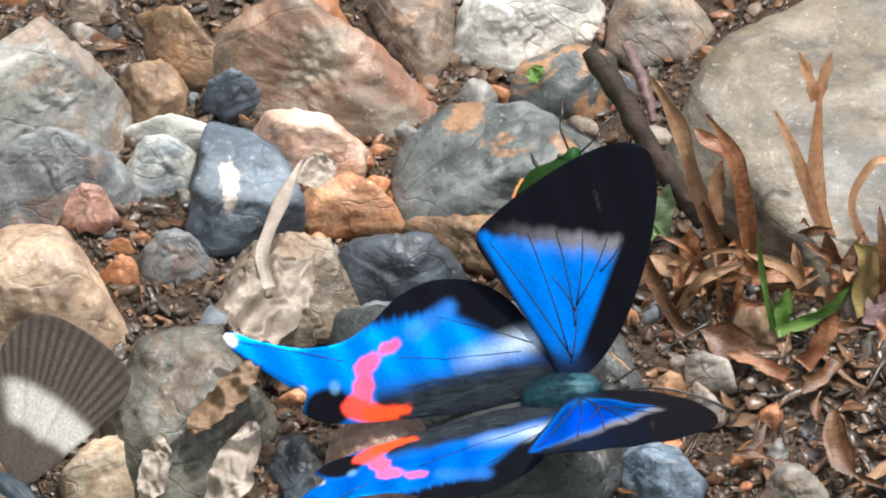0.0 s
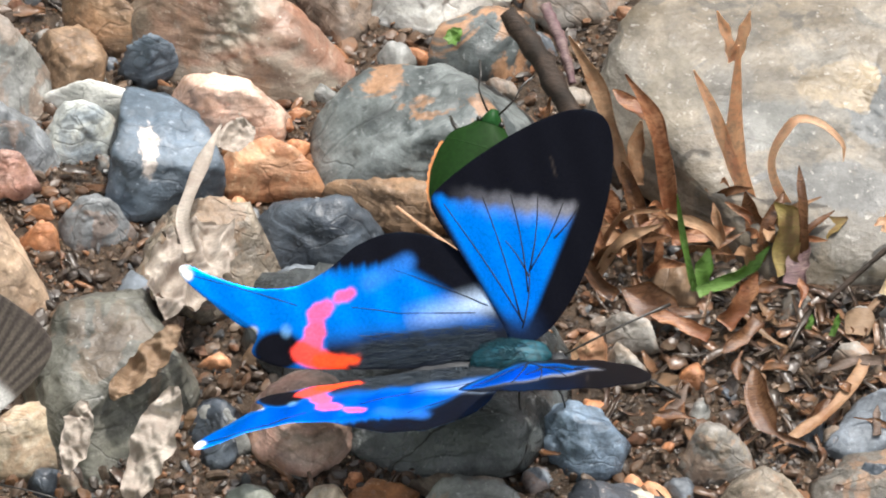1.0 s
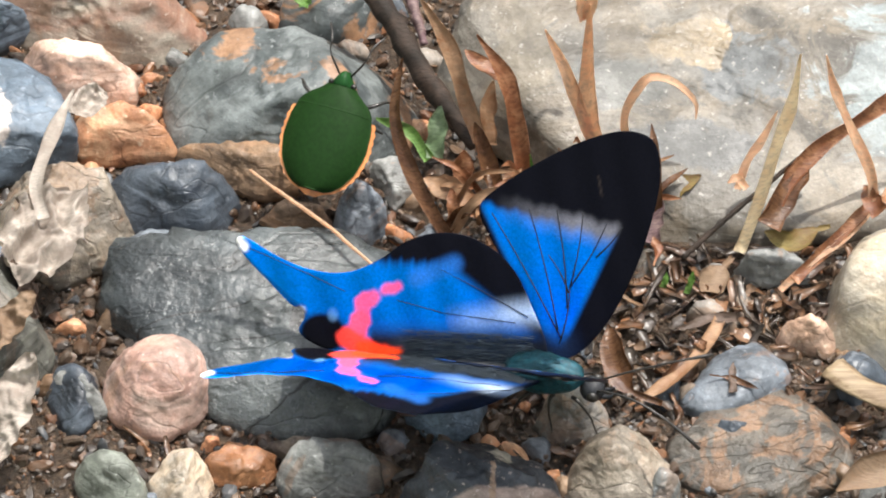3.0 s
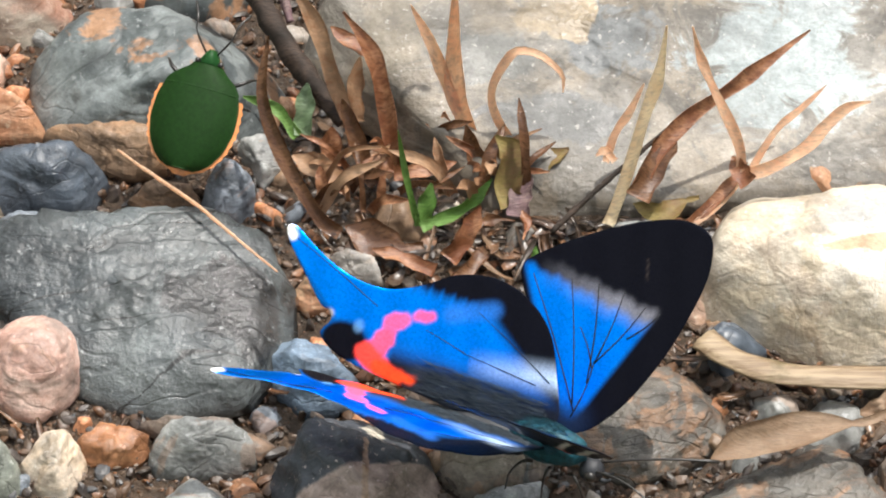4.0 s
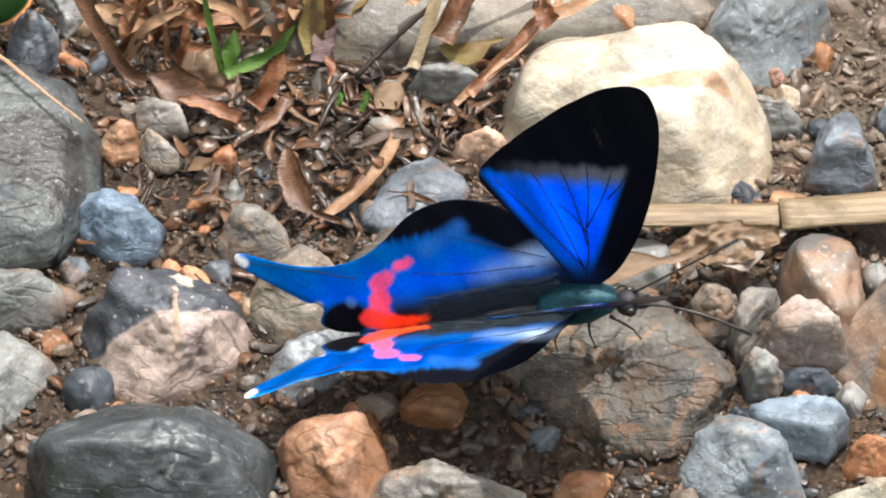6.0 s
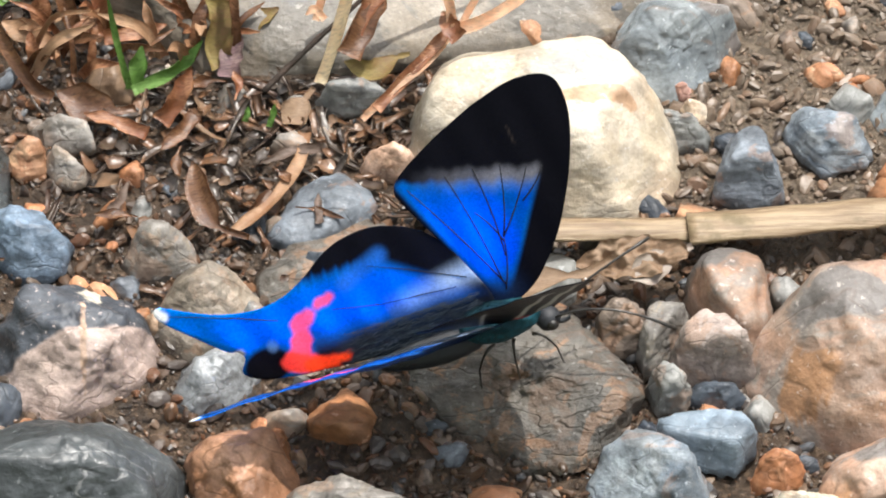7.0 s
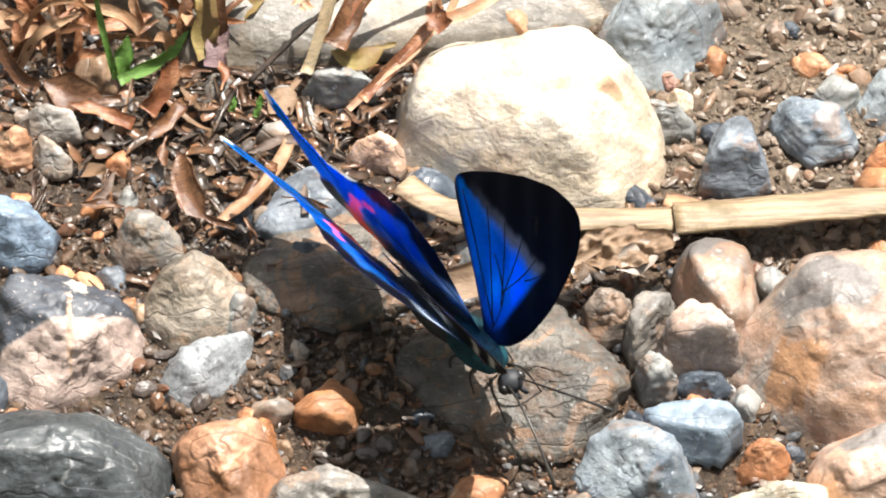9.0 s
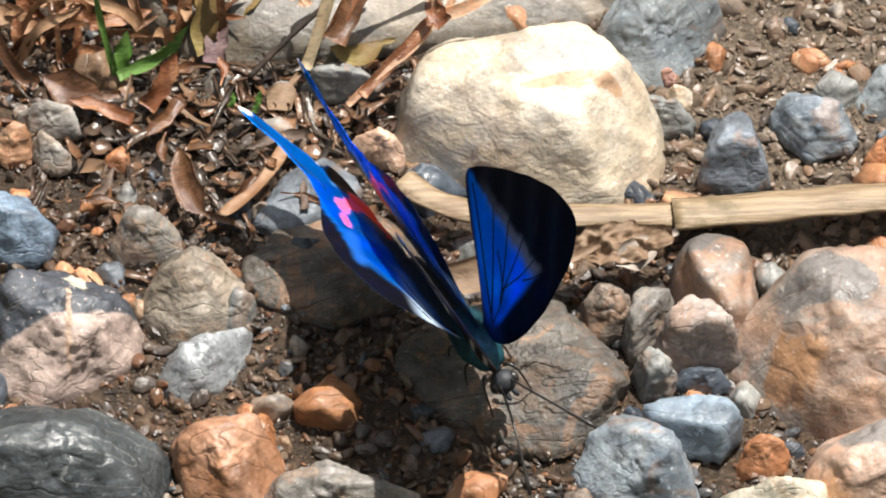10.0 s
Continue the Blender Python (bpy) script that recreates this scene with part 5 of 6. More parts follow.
blade(tuft, "blade", [(-12.7, 13.2, 3.5), (-12.8, 12.4, 2.1), (-12.7, 11.6, 0.6)], 1.7, M_REDBLADE, "")
blade(tuft, "blade", [(-2.8, 10.6, 2.3), (-5.1, 10.0, 2.1), (-7.8, 9.7, 2.0)], 1.2, M_REDBLADE, "")
blade(tuft, "blade", [(-15.9, 12.3, 1.1), (-14.1, 11.2, 1.0), (-11.8, 9.9, 0.8)], 1.6, M_TANBLADE, "")
stem = tagged(new("dry_grass"), "tall forked straw-coloured dead grass stem", "grass")
blade(stem, "blade", [(-2.9, 16.0, 18.1), (-3.0, 14.7, 11.1), (-2.9, 13.9, 7.2), (-2.1, 13.3, 4.0), (-1.4, 12.6, 0.6)], 1.5, M_STRAW, "")
blade(stem, "blade", [(-6.4, 15.5, 15.5), (-4.7, 14.7, 11.4), (-3.5, 14.0, 7.5), (-2.7, 13.5, 5.0)], 1.0, M_STRAW, "")
blade(stem, "blade", [(-4.7, 19.6, 18.0), (-3.8, 19.2, 15.2), (-3.3, 18.8, 13.0)], 0.9, M_STRAW, "")
blade(stem, "blade", [(-2.1, 19.7, 18.0), (-2.7, 19.2, 15.2), (-3.2, 18.8, 13.0)], 0.9, M_STRAW, "")
blade(stem, "blade", [(-3.8, 14.0, 4.5), (-3.6, 12.9, 2.6), (-3.3, 11.8, 0.6)], 1.5, M_REDBLADE, "")
blade(stem, "blade", [(-2.1, 12.3, 4.8), (-1.3, 11.1, 2.7), (-0.6, 9.9, 0.6)], 1.4, M_BROWNBLADE, "")
curl = tagged(new("dry_grass"), "curled orange-tan dead grass blade", "grass")
blade(curl, "blade", [(5.6, 13.7, 7.2), (5.5, 14.2, 8.8), (3.8, 14.6, 10.6), (2.0, 14.7, 11.0), (1.0, 14.4, 9.9), (0.1, 13.9, 8.0), (0.0, 13.4, 6.3), (0.6, 12.9, 4.4), (1.4, 12.5, 3.0)], 0.7, M_STRAW, "")
blade(curl, "blade", [(0.3, 11.2, 4.9), (1.6, 10.2, 3.7), (1.3, 8.5, 1.6), (1.7, 7.6, 0.6)], 2.1, M_YELLOWLEAF, "")
blade(curl, "blade", [(6.1, 11.5, 3.0), (4.1, 10.4, 2.2), (2.8, 8.6, 0.8)], 1.6, M_YELLOWLEAF, "")
blade(curl, "blade", [(3.0, 9.7, 2.3), (2.3, 8.1, 1.4), (2.1, 6.4, 0.6)], 1.8, M_PURPLE, "")
sprout = tagged(new("grass_sprout"), "small fresh green grass sprout with three blades", "grass")
blade(sprout, "blade", [(-7.4, 7.3, 10.0), (-6.7, 6.3, 4.9), (-5.8, 5.4, 0.6)], 0.55, M_GREENBLADE, "")
blade(sprout, "blade", [(-4.8, 7.1, 3.8), (-5.2, 6.1, 2.0), (-5.6, 5.3, 0.6)], 1.35, M_GREENBLADE, "")
blade(sprout, "blade", [(-0.0, 7.2, 4.2), (-1.3, 6.4, 2.8), (-3.0, 5.8, 1.7), (-5.6, 5.2, 0.7)], 1.0, M_GREENBLADE, "")
greenleaf = tagged(new("green_leaf"), "short broken green leaf blade among dead grass", "leaf")
blade(greenleaf, "blade", [(-14.7, 16.7, 4.8), (-14.9, 15.7, 3.0), (-15.1, 14.5, 1.0)], 1.5, M_SAGE, "")
blade(greenleaf, "blade", [(-20.0, 16.9, 3.0), (-17.3, 16.2, 2.4), (-15.5, 14.4, 1.0)], 0.9, M_GREENBLADE, "")
buds = tagged(new("grass_sprout"), "tiny green grass shoots in leaf litter", "grass")
blade(buds, "blade", [(3.5, 2.4, 1.7), (3.4, 2.0, 1.1), (3.2, 1.8, 0.6)], 0.5, M_GREENBLADE, "")
blade(buds, "blade", [(5.6, 2.1, 2.3), (5.4, 1.6, 1.4), (5.1, 1.2, 0.6)], 0.5, M_GREENBLADE, "")
bark = tagged(new("bark_twig"), "dark rotten twig with flaking bark", "twig")
twig(bark, "bark", [(-21.6, 27.2, 8.6), (-18.8, 23.9, 6.9), (-16.0, 19.8, 4.8), (-13.7, 16.9, 3.4), (-12.0, 14.6, 2.2)], [.7, .95, .85, .75, .4], M_BARK, "")
twig(bark, "side_shoot", [(-18.6, 27.9, 8.9), (-17.1, 25.0, 7.5), (-16.1, 22.1, 6.0)], [.45, .5, .3], M_PURPLE, "purple side shoot")
spray = tagged(new("dry_grass"), "dead orange-brown grass spray leaning on limestone", "grass")
blade(spray, "blade", [(15.6, 9.1, 20.3), (16.3, 8.2, 17.4), (17.3, 7.3, 14.9), (19.3, 5.8, 10.3), (19.6, 4.8, 7.5)], 0.85, M_STRAW, "")
blade(spray, "blade", [(29.7, 8.1, 12.6), (27.8, 7.8, 12.2), (26.2, 6.9, 11.1), (24.7, 5.8, 9.8), (22.0, 4.8, 8.6), (19.6, 4.4, 8.0)], 1.0, M_STRAW, "")
blade(spray, "blade", [(26.2, 9.2, 13.3), (24.2, 8.0, 11.8), (22.4, 7.0, 10.6), (20.3, 4.9, 8.0)], 0.55, M_STRAW, "")
blade(spray, "blade", [(20.1, 6.3, 7.4), (18.3, 4.4, 6.2), (15.8, 2.3, 4.8), (13.5, 0.3, 3.5)], 0.95, M_REDBLADE, "")
blade(spray, "blade", [(20.3, 5.8, 6.9), (17.8, 3.5, 5.5), (14.9, 1.6, 4.3), (12.4, -0.3, 3.0)], 0.6, M_STRAW, "")
blade(spray, "blade", [(18.9, 5.8, 8.7), (19.5, 4.6, 8.3), (20.2, 3.6, 8.0)], 1.5, M_REDBLADE, "")
longblade = tagged(new("dry_grass"), "long flat brown dead grass blade across the slab", "grass")
blade(longblade, "blade", [(25.1, 16.0, 12.1), (21.4, 13.9, 10.4), (18.6, 12.3, 9.2), (15.5, 10.6, 7.8), (13.0, 8.4, 6.0), (11.4, 5.9, 4.0)], 1.3, M_REDBLADE, "")
blade(longblade, "blade", [(14.6, 10.3, 7.2), (13.0, 7.8, 5.6), (11.5, 5.4, 4.0)], 1.9, M_BROWNBLADE, "")
thin = tagged(new("twig"), "thin dark dry twig leaning over leaf litter", "twig")
twig(thin, "stick", [(15.3, 12.0, 6.6), (10.1, 8.2, 4.2), (7.4, 6.2, 2.9), (4.7, 4.0, 1.5)], [.16, .22, .24, .24], M_BARK, "")
straw = tagged(new("dry_grass"), "pale straw blade bent upright over litter", "grass")
blade(straw, "blade", [(13.7, 12.8, 16.2), (13.1, 10.9, 12.6), (12.0, 9.2, 9.5), (10.6, 6.7, 4.9), (9.2, 4.8, 1.5)], 1.0, M_PALESTRAW, "")
blade(straw, "blade", [(12.0, 12.4, 9.8), (10.9, 11.3, 7.7), (9.8, 10.4, 6.2), (9.0, 9.2, 4.0)], 0.65, M_STRAW, "")
blade(straw, "blade", [(8.2, 8.8, 5.2), (9.0, 9.2, 5.4), (9.7, 8.4, 5.0)], 0.6, M_STRAW, "")
needle = tagged(new("dry_grass"), "thin pale dry grass stem lying across slate", "grass")
twig(needle, "stem", [(-29.6, 9.4, 5.1), (-26.9, 7.0, 5.0), (-23.3, 4.0, 4.8), (-19.6, 0.1, 4.7), (-16.8, -2.7, 4.6)], [.1, .15, .16, .13, .08], M_STRAW, "")
stalk = tagged(new("straw_stalk"), "flattened dry pale straw stalk with a joint", "straw")
stalk_piece(stalk, [(16.5, -7.4, 2.2), (18.6, -9.3, 2.2), (21.6, -10.7, 2.2), (26.0, -11.3, 2.2), (32.6, -11.4, 2.2), (37.9, -11.6, 2.2)], 2.1)
stalk_piece(stalk, [(37.5, -11.9, 2.6), (42.3, -11.6, 2.6), (47.6, -11.1, 2.6), (52.1, -10.7, 2.6), (55.6, -10.6, 2.6)], 2.8)
stalk_piece(stalk, [(38.6, -10.2, 1.8), (43.7, -9.8, 1.8), (49.1, -9.4, 1.8), (55.7, -9.0, 1.8)], 1.1)
leaf1 = tagged(new("dead_leaf"), "curled tan dead leaf with a long stalk", "leaf")
blade(leaf1, "leaf_blade", [(16.8, -21.5, 4.2), (19.2, -19.6, 4.2), (22.1, -18.7, 4.2), (26.1, -17.8, 4.2), (29.1, -17.4, 4.2), (31.5, -15.9, 4.2)], 3.0, M_DEADLEAF, "", leafy=True)
leaf2 = tagged(new("dead_leaf"), "pale dried leaf standing between stones", "leaf")
crumpled_leaf(leaf2, "leaf_blade", -47.2, -16.2, 5.2, 10.5, 3.4, 68, M_PALELEAF, 21, .7, (0, -32))

leaf3 = tagged(new("dead_leaf"), "grey-tan crumpled dead leaf draped on a stone", "leaf")
blade(leaf3, "leaf_stalk", [(-43.6, 13.6, 9.6), (-44.6, 10.8, 9.2), (-45.6, 8.0, 8.4), (-46.2, 5.4, 7.4), (-45.6, 3.0, 6.2)], 1.1, M_PALELEAF, "")
crumpled_leaf(leaf3, "leaf_blade", -45.9, 2.2, 4.6, 10.5, 6.0, 62, M_PALELEAF, 4, 1.3, (18, 0))
crumpled_leaf(leaf3, "leaf_scrap", -47.6, -2.0, 3.0, 6.5, 3.6, -52, M_DARKLEAF, 9, 1.0, (24, 0))
crumpled_leaf(leaf3, "leaf_scrap", -42.6, 15.0, 6.3, 3.6, 2.4, 40, M_PALELEAF, 12, .5, (20, 0))
leaf4 = tagged(new("dead_leaf"), "dry brown leaf scrap leaning on a boulder", "leaf")
crumpled_leaf(leaf4, "leaf_blade", -48.2, -8.6, 6.0, 8.0, 2.6, 47, M_DEADLEAF, 31, .7, (10, -20))
leaf5 = tagged(new("dead_leaf"), "small grey-brown leaf standing on edge", "leaf")
crumpled_leaf(leaf5, "leaf_blade", -53.2, -14.8, 4.6, 6.0, 2.4, 76, M_PALELEAF, 37, .7, (0, -35))
leaf6 = tagged(new("dead_leaf"), "crumpled brown dead leaf under the straw stalk", "leaf")
crumpled_leaf(leaf6, "leaf_blade", 33.0, -15.4, 3.0, 8.5, 3.4, 8, M_DEADLEAF, 41, .9, (20, 0))
blade(leaf6, "leaf_scrap", [(32.7, -17.5, 3.4), (35.0, -15.9, 3.4), (37.7, -14.2, 3.4)], 2.6, M_PALELEAF, "", leafy=True)
leaf7 = tagged(new("dead_leaf"), "wilted brown leaf lying in wet litter", "leaf")
blade(leaf7, "leaf_blade", [(-1.0, -4.5, 3.4), (-0.4, -7.3, 2.5), (0.7, -9.6, 1.8), (3.3, -10.8, 1.5)], 2.4, M_BROWNBLADE, "", leafy=True)
blade(leaf7, "leaf_scrap", [(0.7, -10.8, 1.2), (2.9, -9.1, 1.2), (5.2, -6.9, 1.2), (7.4, -2.9, 1.2), (7.9, -0.0, 1.2)], 1.0, M_TANBLADE, "")
leaf8 = tagged(new("dead_leaf"), "wet brown sheath leaf at the sprout's foot", "leaf")
blade(leaf8, "leaf_blade", [(-11.6, 4.8, 1.2), (-9.4, 3.7, 1.1), (-7.2, 2.8, 1.0), (-5.4, 3.1, 1.0)], 3.0, M_BROWNBLADE, "", leafy=True)
blade(leaf8, "leaf_scrap", [(-0.9, 4.3, 4.3), (-2.0, 2.8, 2.6), (-3.4, 1.6, 1.0)], 1.5, M_REDBLADE, "")
blade(leaf8, "leaf_scrap", [(6.2, 1.1, 1.0), (7.5, 2.8, 1.0), (8.7, 4.8, 1.0)], 2.4, M_DEADLEAF, "", leafy=True)
leaf9 = tagged(new("dead_leaf"), "yellow-green wilted leaf beside limestone", "leaf")
blade(leaf9, "leaf_blade", [(11.2, 7.0, 1.5), (13.4, 6.0, 1.5), (15.2, 7.2, 1.5), (16.4, 7.7, 1.5)], 1.8, M_YELLOWLEAF, "", leafy=True)
moss = tagged(new("green_leaf"), "tiny bright green moss shoot", "leaf")
blade(moss, "shoot", [(-25.3, 29.0, 4.5), (-25.8, 28.5, 4.2), (-26.2, 27.9, 4.0)], 1.2, M_GREENBLADE, "")
blade(moss, "shoot", [(-26.3, 28.9, 4.5), (-26.0, 28.4, 4.2), (-25.8, 27.9, 4.0)], 1.0, M_GREENBLADE, "")


def more_blades():
    """The small dead blades that thicken the clump."""
    rng = random.Random(8)
    for _ in range(34):
        x, y = rng.uniform(-15, 3), rng.uniform(6.5, 13.5)
        ln, lean = rng.uniform(3.5, 9.0), rng.uniform(0, 6.28)
        up = rng.uniform(.25, .9) * ln
        tip = (x + math.cos(lean) * ln * .7, y + math.sin(lean) * ln * .5, .8 + up)
        mid = (x + math.cos(lean) * ln * .25, y + math.sin(lean) * ln * .2, .6 + up * .7)
        blade(tuft, "blade", [tip, mid, (x, y, .4)], rng.uniform(.4, 1.0), rng.choice([M_REDBLADE, M_BROWNBLADE, M_BROWNBLADE, M_REDBLADE, M_TANBLADE]))


more_blades()


def wet_leaves():
    """Limp brown leaves lying about the clump."""
    rng = random.Random(14)
    for _ in range(13):
        x, y = rng.uniform(-9, 10), rng.uniform(-9, 6)
        ln, turn = rng.uniform(2.5, 6.0), rng.uniform(0, 6.28)
        z = rng.uniform(.9, 1.8)
        leaf = tagged(new("dead_leaf"), "limp wet brown leaf lying on grit", "leaf", "limp leaves")
        pts = [(x + math.cos(turn) * ln * s + rng.uniform(-.5, .5), y + math.sin(turn) * ln * s * .8 + rng.uniform(-.5, .5), z + rng.uniform(-.3, .3)) for s in (-.5, 0, .5)]
        blade(leaf, "leaf_blade", pts, rng.uniform(.5, 1.2), rng.choice([M_BROWNBLADE, M_BROWNBLADE, M_REDBLADE, M_DARKLEAF]), "", leafy=rng.random() < .6)


wet_leaves()



M_BUGGREEN = plain_mat("green_shell", (.008, .030, .005), .6, 0, .2, 2600)
M_BUGHEAD = plain_mat("bright_green_shell", (.012, .055, .014), .4, 0, .2, 2600)
for shell in (M_BUGGREEN, M_BUGHEAD):
    shell.node_tree.nodes["Principled BSDF"].inputs["Specular IOR Level"].default_value = .12
M_BUGRIM = plain_mat("orange_rim", (.58, .22, .07), .45, 0, .3, 900)


def shell_mesh(name, half, x0, x1, height, material, low=0.0, span=None, n=56, m=33, crown=2.4):
    """A domed plate along x: half(x) is its half width, in mm."""
    verts = []
    for i in range(n):
        t = i / (n - 1)
        x = x0 + (x1 - x0) * t
        w = half(x)
        a, b = span or (x0, x1)
        env = math.sin(math.pi * min(1, max(0, .06 + .88 * (x - a) / (b - a)))) ** .4
        for k in range(m):
            q = k / (m - 1) * 2 - 1
            verts.append((x, q * w, low + height * env * (1 - abs(q) ** crown)))
    base = len(verts)
    for i in range(n):
        x = x0 + (x1 - x0) * i / (n - 1)
        w = half(x) * .93
        for k in range(m):
            verts.append((x, (k / (m - 1) * 2 - 1) * w, low - .25))
    faces = []
    for i in range(n - 1):
        for k in range(m - 1):
            a = i * m + k
            q = (a, a + m, a + m + 1, a + 1)
            faces += [q, tuple(base + z for z in q[::-1])]
    edge = [i * m for i in range(n)] + [(n - 1) * m + k for k in range(1, m)] + [i * m + m - 1 for i in range(n - 2, -1, -1)] + list(range(m - 2, 0, -1))
    for a, b in zip(edge, edge[1:] + edge[:1]):
        faces.append((a, b, base + b, base + a))
    return mesh_of(name, [Vector(v) / 1000 for v in verts], faces, material)


def make_bug():
    root = tagged(new("shield_bug"), "dark green shield bug with scalloped orange rim on a boulder", "bug")
    # body outline: tail at x = -4.9, shoulders near x = 2.2, head to x = 4.9
    xs = [-4.95, -4.7, -4.0, -2.6, -.8, 1.0, 2.1, 2.7, 3.3, 3.8]
    ws = [.05, 1.35, 2.4, 3.3, 3.72, 3.62, 3.25, 2.9, 2.15, 1.35]

    def half(x):
        return float(np.interp(x, xs, ws))

    def smooth_half(x):
        return sum(half(x + d) for d in (-.35, -.18, 0, .18, .35)) / 5

    part("scutellum", shell_mesh("scutellum", lambda x: max(.05, smooth_half(x) - .22), -4.6, 2.0, 1.35, M_BUGGREEN, span=(-4.6, 4.4)), None, root, "smooth dark green back shield")
    part("pronotum", shell_mesh("pronotum", lambda x: max(.05, smooth_half(x) - .16), 1.96, 3.95, 1.36, M_BUGGREEN, span=(-4.6, 4.4), n=24), None, root, "green neck shield with angled shoulders")
    part("abdomen_rim", shell_mesh("abdomen_rim", lambda x: smooth_half(x) + .04 + .045 * math.sin(x * 9.5), -5.05, 1.7, .22, M_BUGRIM, -.2, n=120), None, root, "scalloped orange abdomen edge")
    head = part("head", shell_mesh("head", lambda x: .95 - .28 * (x - 3.7) ** 2 if x > 3.7 else .95, 3.6, 5.2, .75, M_BUGHEAD, -.1, n=20, m=21), None, root, "bright green blunt head")
    for s in (1, -1):
        part("eye", blob_mesh("eye", (4.15, .95 * s, .15), (.24, .24, .24), M_CHITIN, 0, 3), None, head)
        pts = [(4.9, .5 * s, .1), (6.3, 1.5 * s, .9), (7.4, 1.7 * s, .9), (8.6, 2.3 * s, .3)]
        part("antenna", tube_mesh("antenna", spline(pts, 14), [.09] * 4 + [.06] * 4 + [.1] * 6, M_CHITIN), None, root)
        for x, back in ((2.6, 1.2), (1.2, .2), (-.4, -1.6)):
            pts = spline([(x, 1.8 * s, -.4), (x + back * .5, 2.9 * s, -.35), (x + back, 3.5 * s, -1.1), (x + back * 1.1, 3.8 * s, -1.9)], 9)
            part("leg", tube_mesh("leg", pts, [.2, .2, .18, .16, .14, .12, .1, .1, .07], M_CHITIN), None, root)
    tail, nose = Vector((-24.68, 6.91, 5.7)), Vector((-22.19, 14.31, 10.6))
    ahead = (nose - tail).normalized()
    side = Vector((0, 0, 1)).cross(ahead).normalized()
    up = ahead.cross(side)
    m = Matrix((ahead, side, up)).transposed().to_4x4()
    m.translation = (tail + nose) / 2 / 1000
    root.matrix_world = m
    return root


make_bug()

M_DUSTY = scale_mat("dusty_scales", .7, .3)
BROWN_WING = [(0, 0), (1.6, 2.6), (3.2, 6.5), (4.4, 10.2), (4.1, 12.6), (2.0, 13.4), (-1.0, 13.4), (-4.4, 12.9), (-6.6, 11.4), (-7.4, 8.4), (-6.4, 4.6), (-3.6, 1.4), (-1.2, .2)]


def brown_top(u, v):
    """Grey-brown, with fine dark ribs towards the rim and a broad white band."""
    r, a = np.hypot(u, v), np.arctan2(u, v)
    col = np.tile(np.array([.105, .088, .074, 0.0]), (len(u), 1))
    ribs = soft(np.sin(a * 85) - .1, .7) * soft(r - 8.2, .8)
    col = lay(col, ribs * .75, (.035, .03, .028), 0)
    band = soft(r - 4.2 - 1.6 * np.abs(a + .1), .6) * soft(8.2 - .6 * np.cos(a * 3) - r, .6) * soft(.62 - np.abs(a + .12), .12)
    col = lay(col, band * .92, (.60, .585, .56), 0)
    col = lay(col, soft(.12 - np.abs(np.sin(a * 6.5)), .2) * .35, (.06, .05, .045), 0)
    return lay(col, soft(r - 12.4, .8) * .5, (.06, .05, .045), 0)


def make_brown_butterfly():
    root = tagged(new("butterfly"), "grey-brown butterfly with a white wing band, resting on gravel", "butterfly")
    part("thorax", blob_mesh("thorax", (0, 0, 0), (2.6, 1.2, 1.2), M_HAIR, .06, 4), None, root)
    part("abdomen", blob_mesh("abdomen", (-4.6, 0, -.2), (3.2, .9, .9), M_DARKLEAF, .04, 4, .2, 14), None, root)
    head = part("head", blob_mesh("head", (2.9, 0, -.1), (.8, .85, .75), M_HAIR, .05, 3), None, root)
    for s in (1, -1):
        part("eye", blob_mesh("eye", (3.1, .7 * s, 0), (.4, .32, .4), M_CHITIN, 0, 3), None, head)
        part("antenna", tube_mesh("antenna", spline([(3.4, .3 * s, .3), (7, 1.8 * s, 1.2), (10, 3.4 * s, 1.0)], 10), [.07] * 8 + [.13, .11], M_CHITIN), None, root)
        for x in (1.5, 0, -1.4):
            part("leg", tube_mesh("leg", spline([(x, .6 * s, -.6), (x, 2.2 * s, -.4), (x, 3.0 * s, -3.6)], 6), [.14, .13, .12, .1, .08, .06], M_CHITIN), None, root)
        wing = part("wing", wing_mesh("wing", BROWN_WING, brown_top, brown_top, M_DUSTY, s), None, root, "ribbed grey-brown wing with a white band")
        wing.matrix_local = pose(0, .0006 * s, .0003, 48 * s if s > 0 else -30)
    root.matrix_world = pose(-.0640, -.0180, .0050, 0, 0, -42)
    return root


make_brown_butterfly()

# ---- grit and small pebbles between the stones ----
def free_spot(rng, x, y, margin):
    for sx, sy, size, h in STONES:
        if (x - sx) ** 2 + (y - sy) ** 2 < (size * 0.85 + margin) ** 2:
            return False
    return True


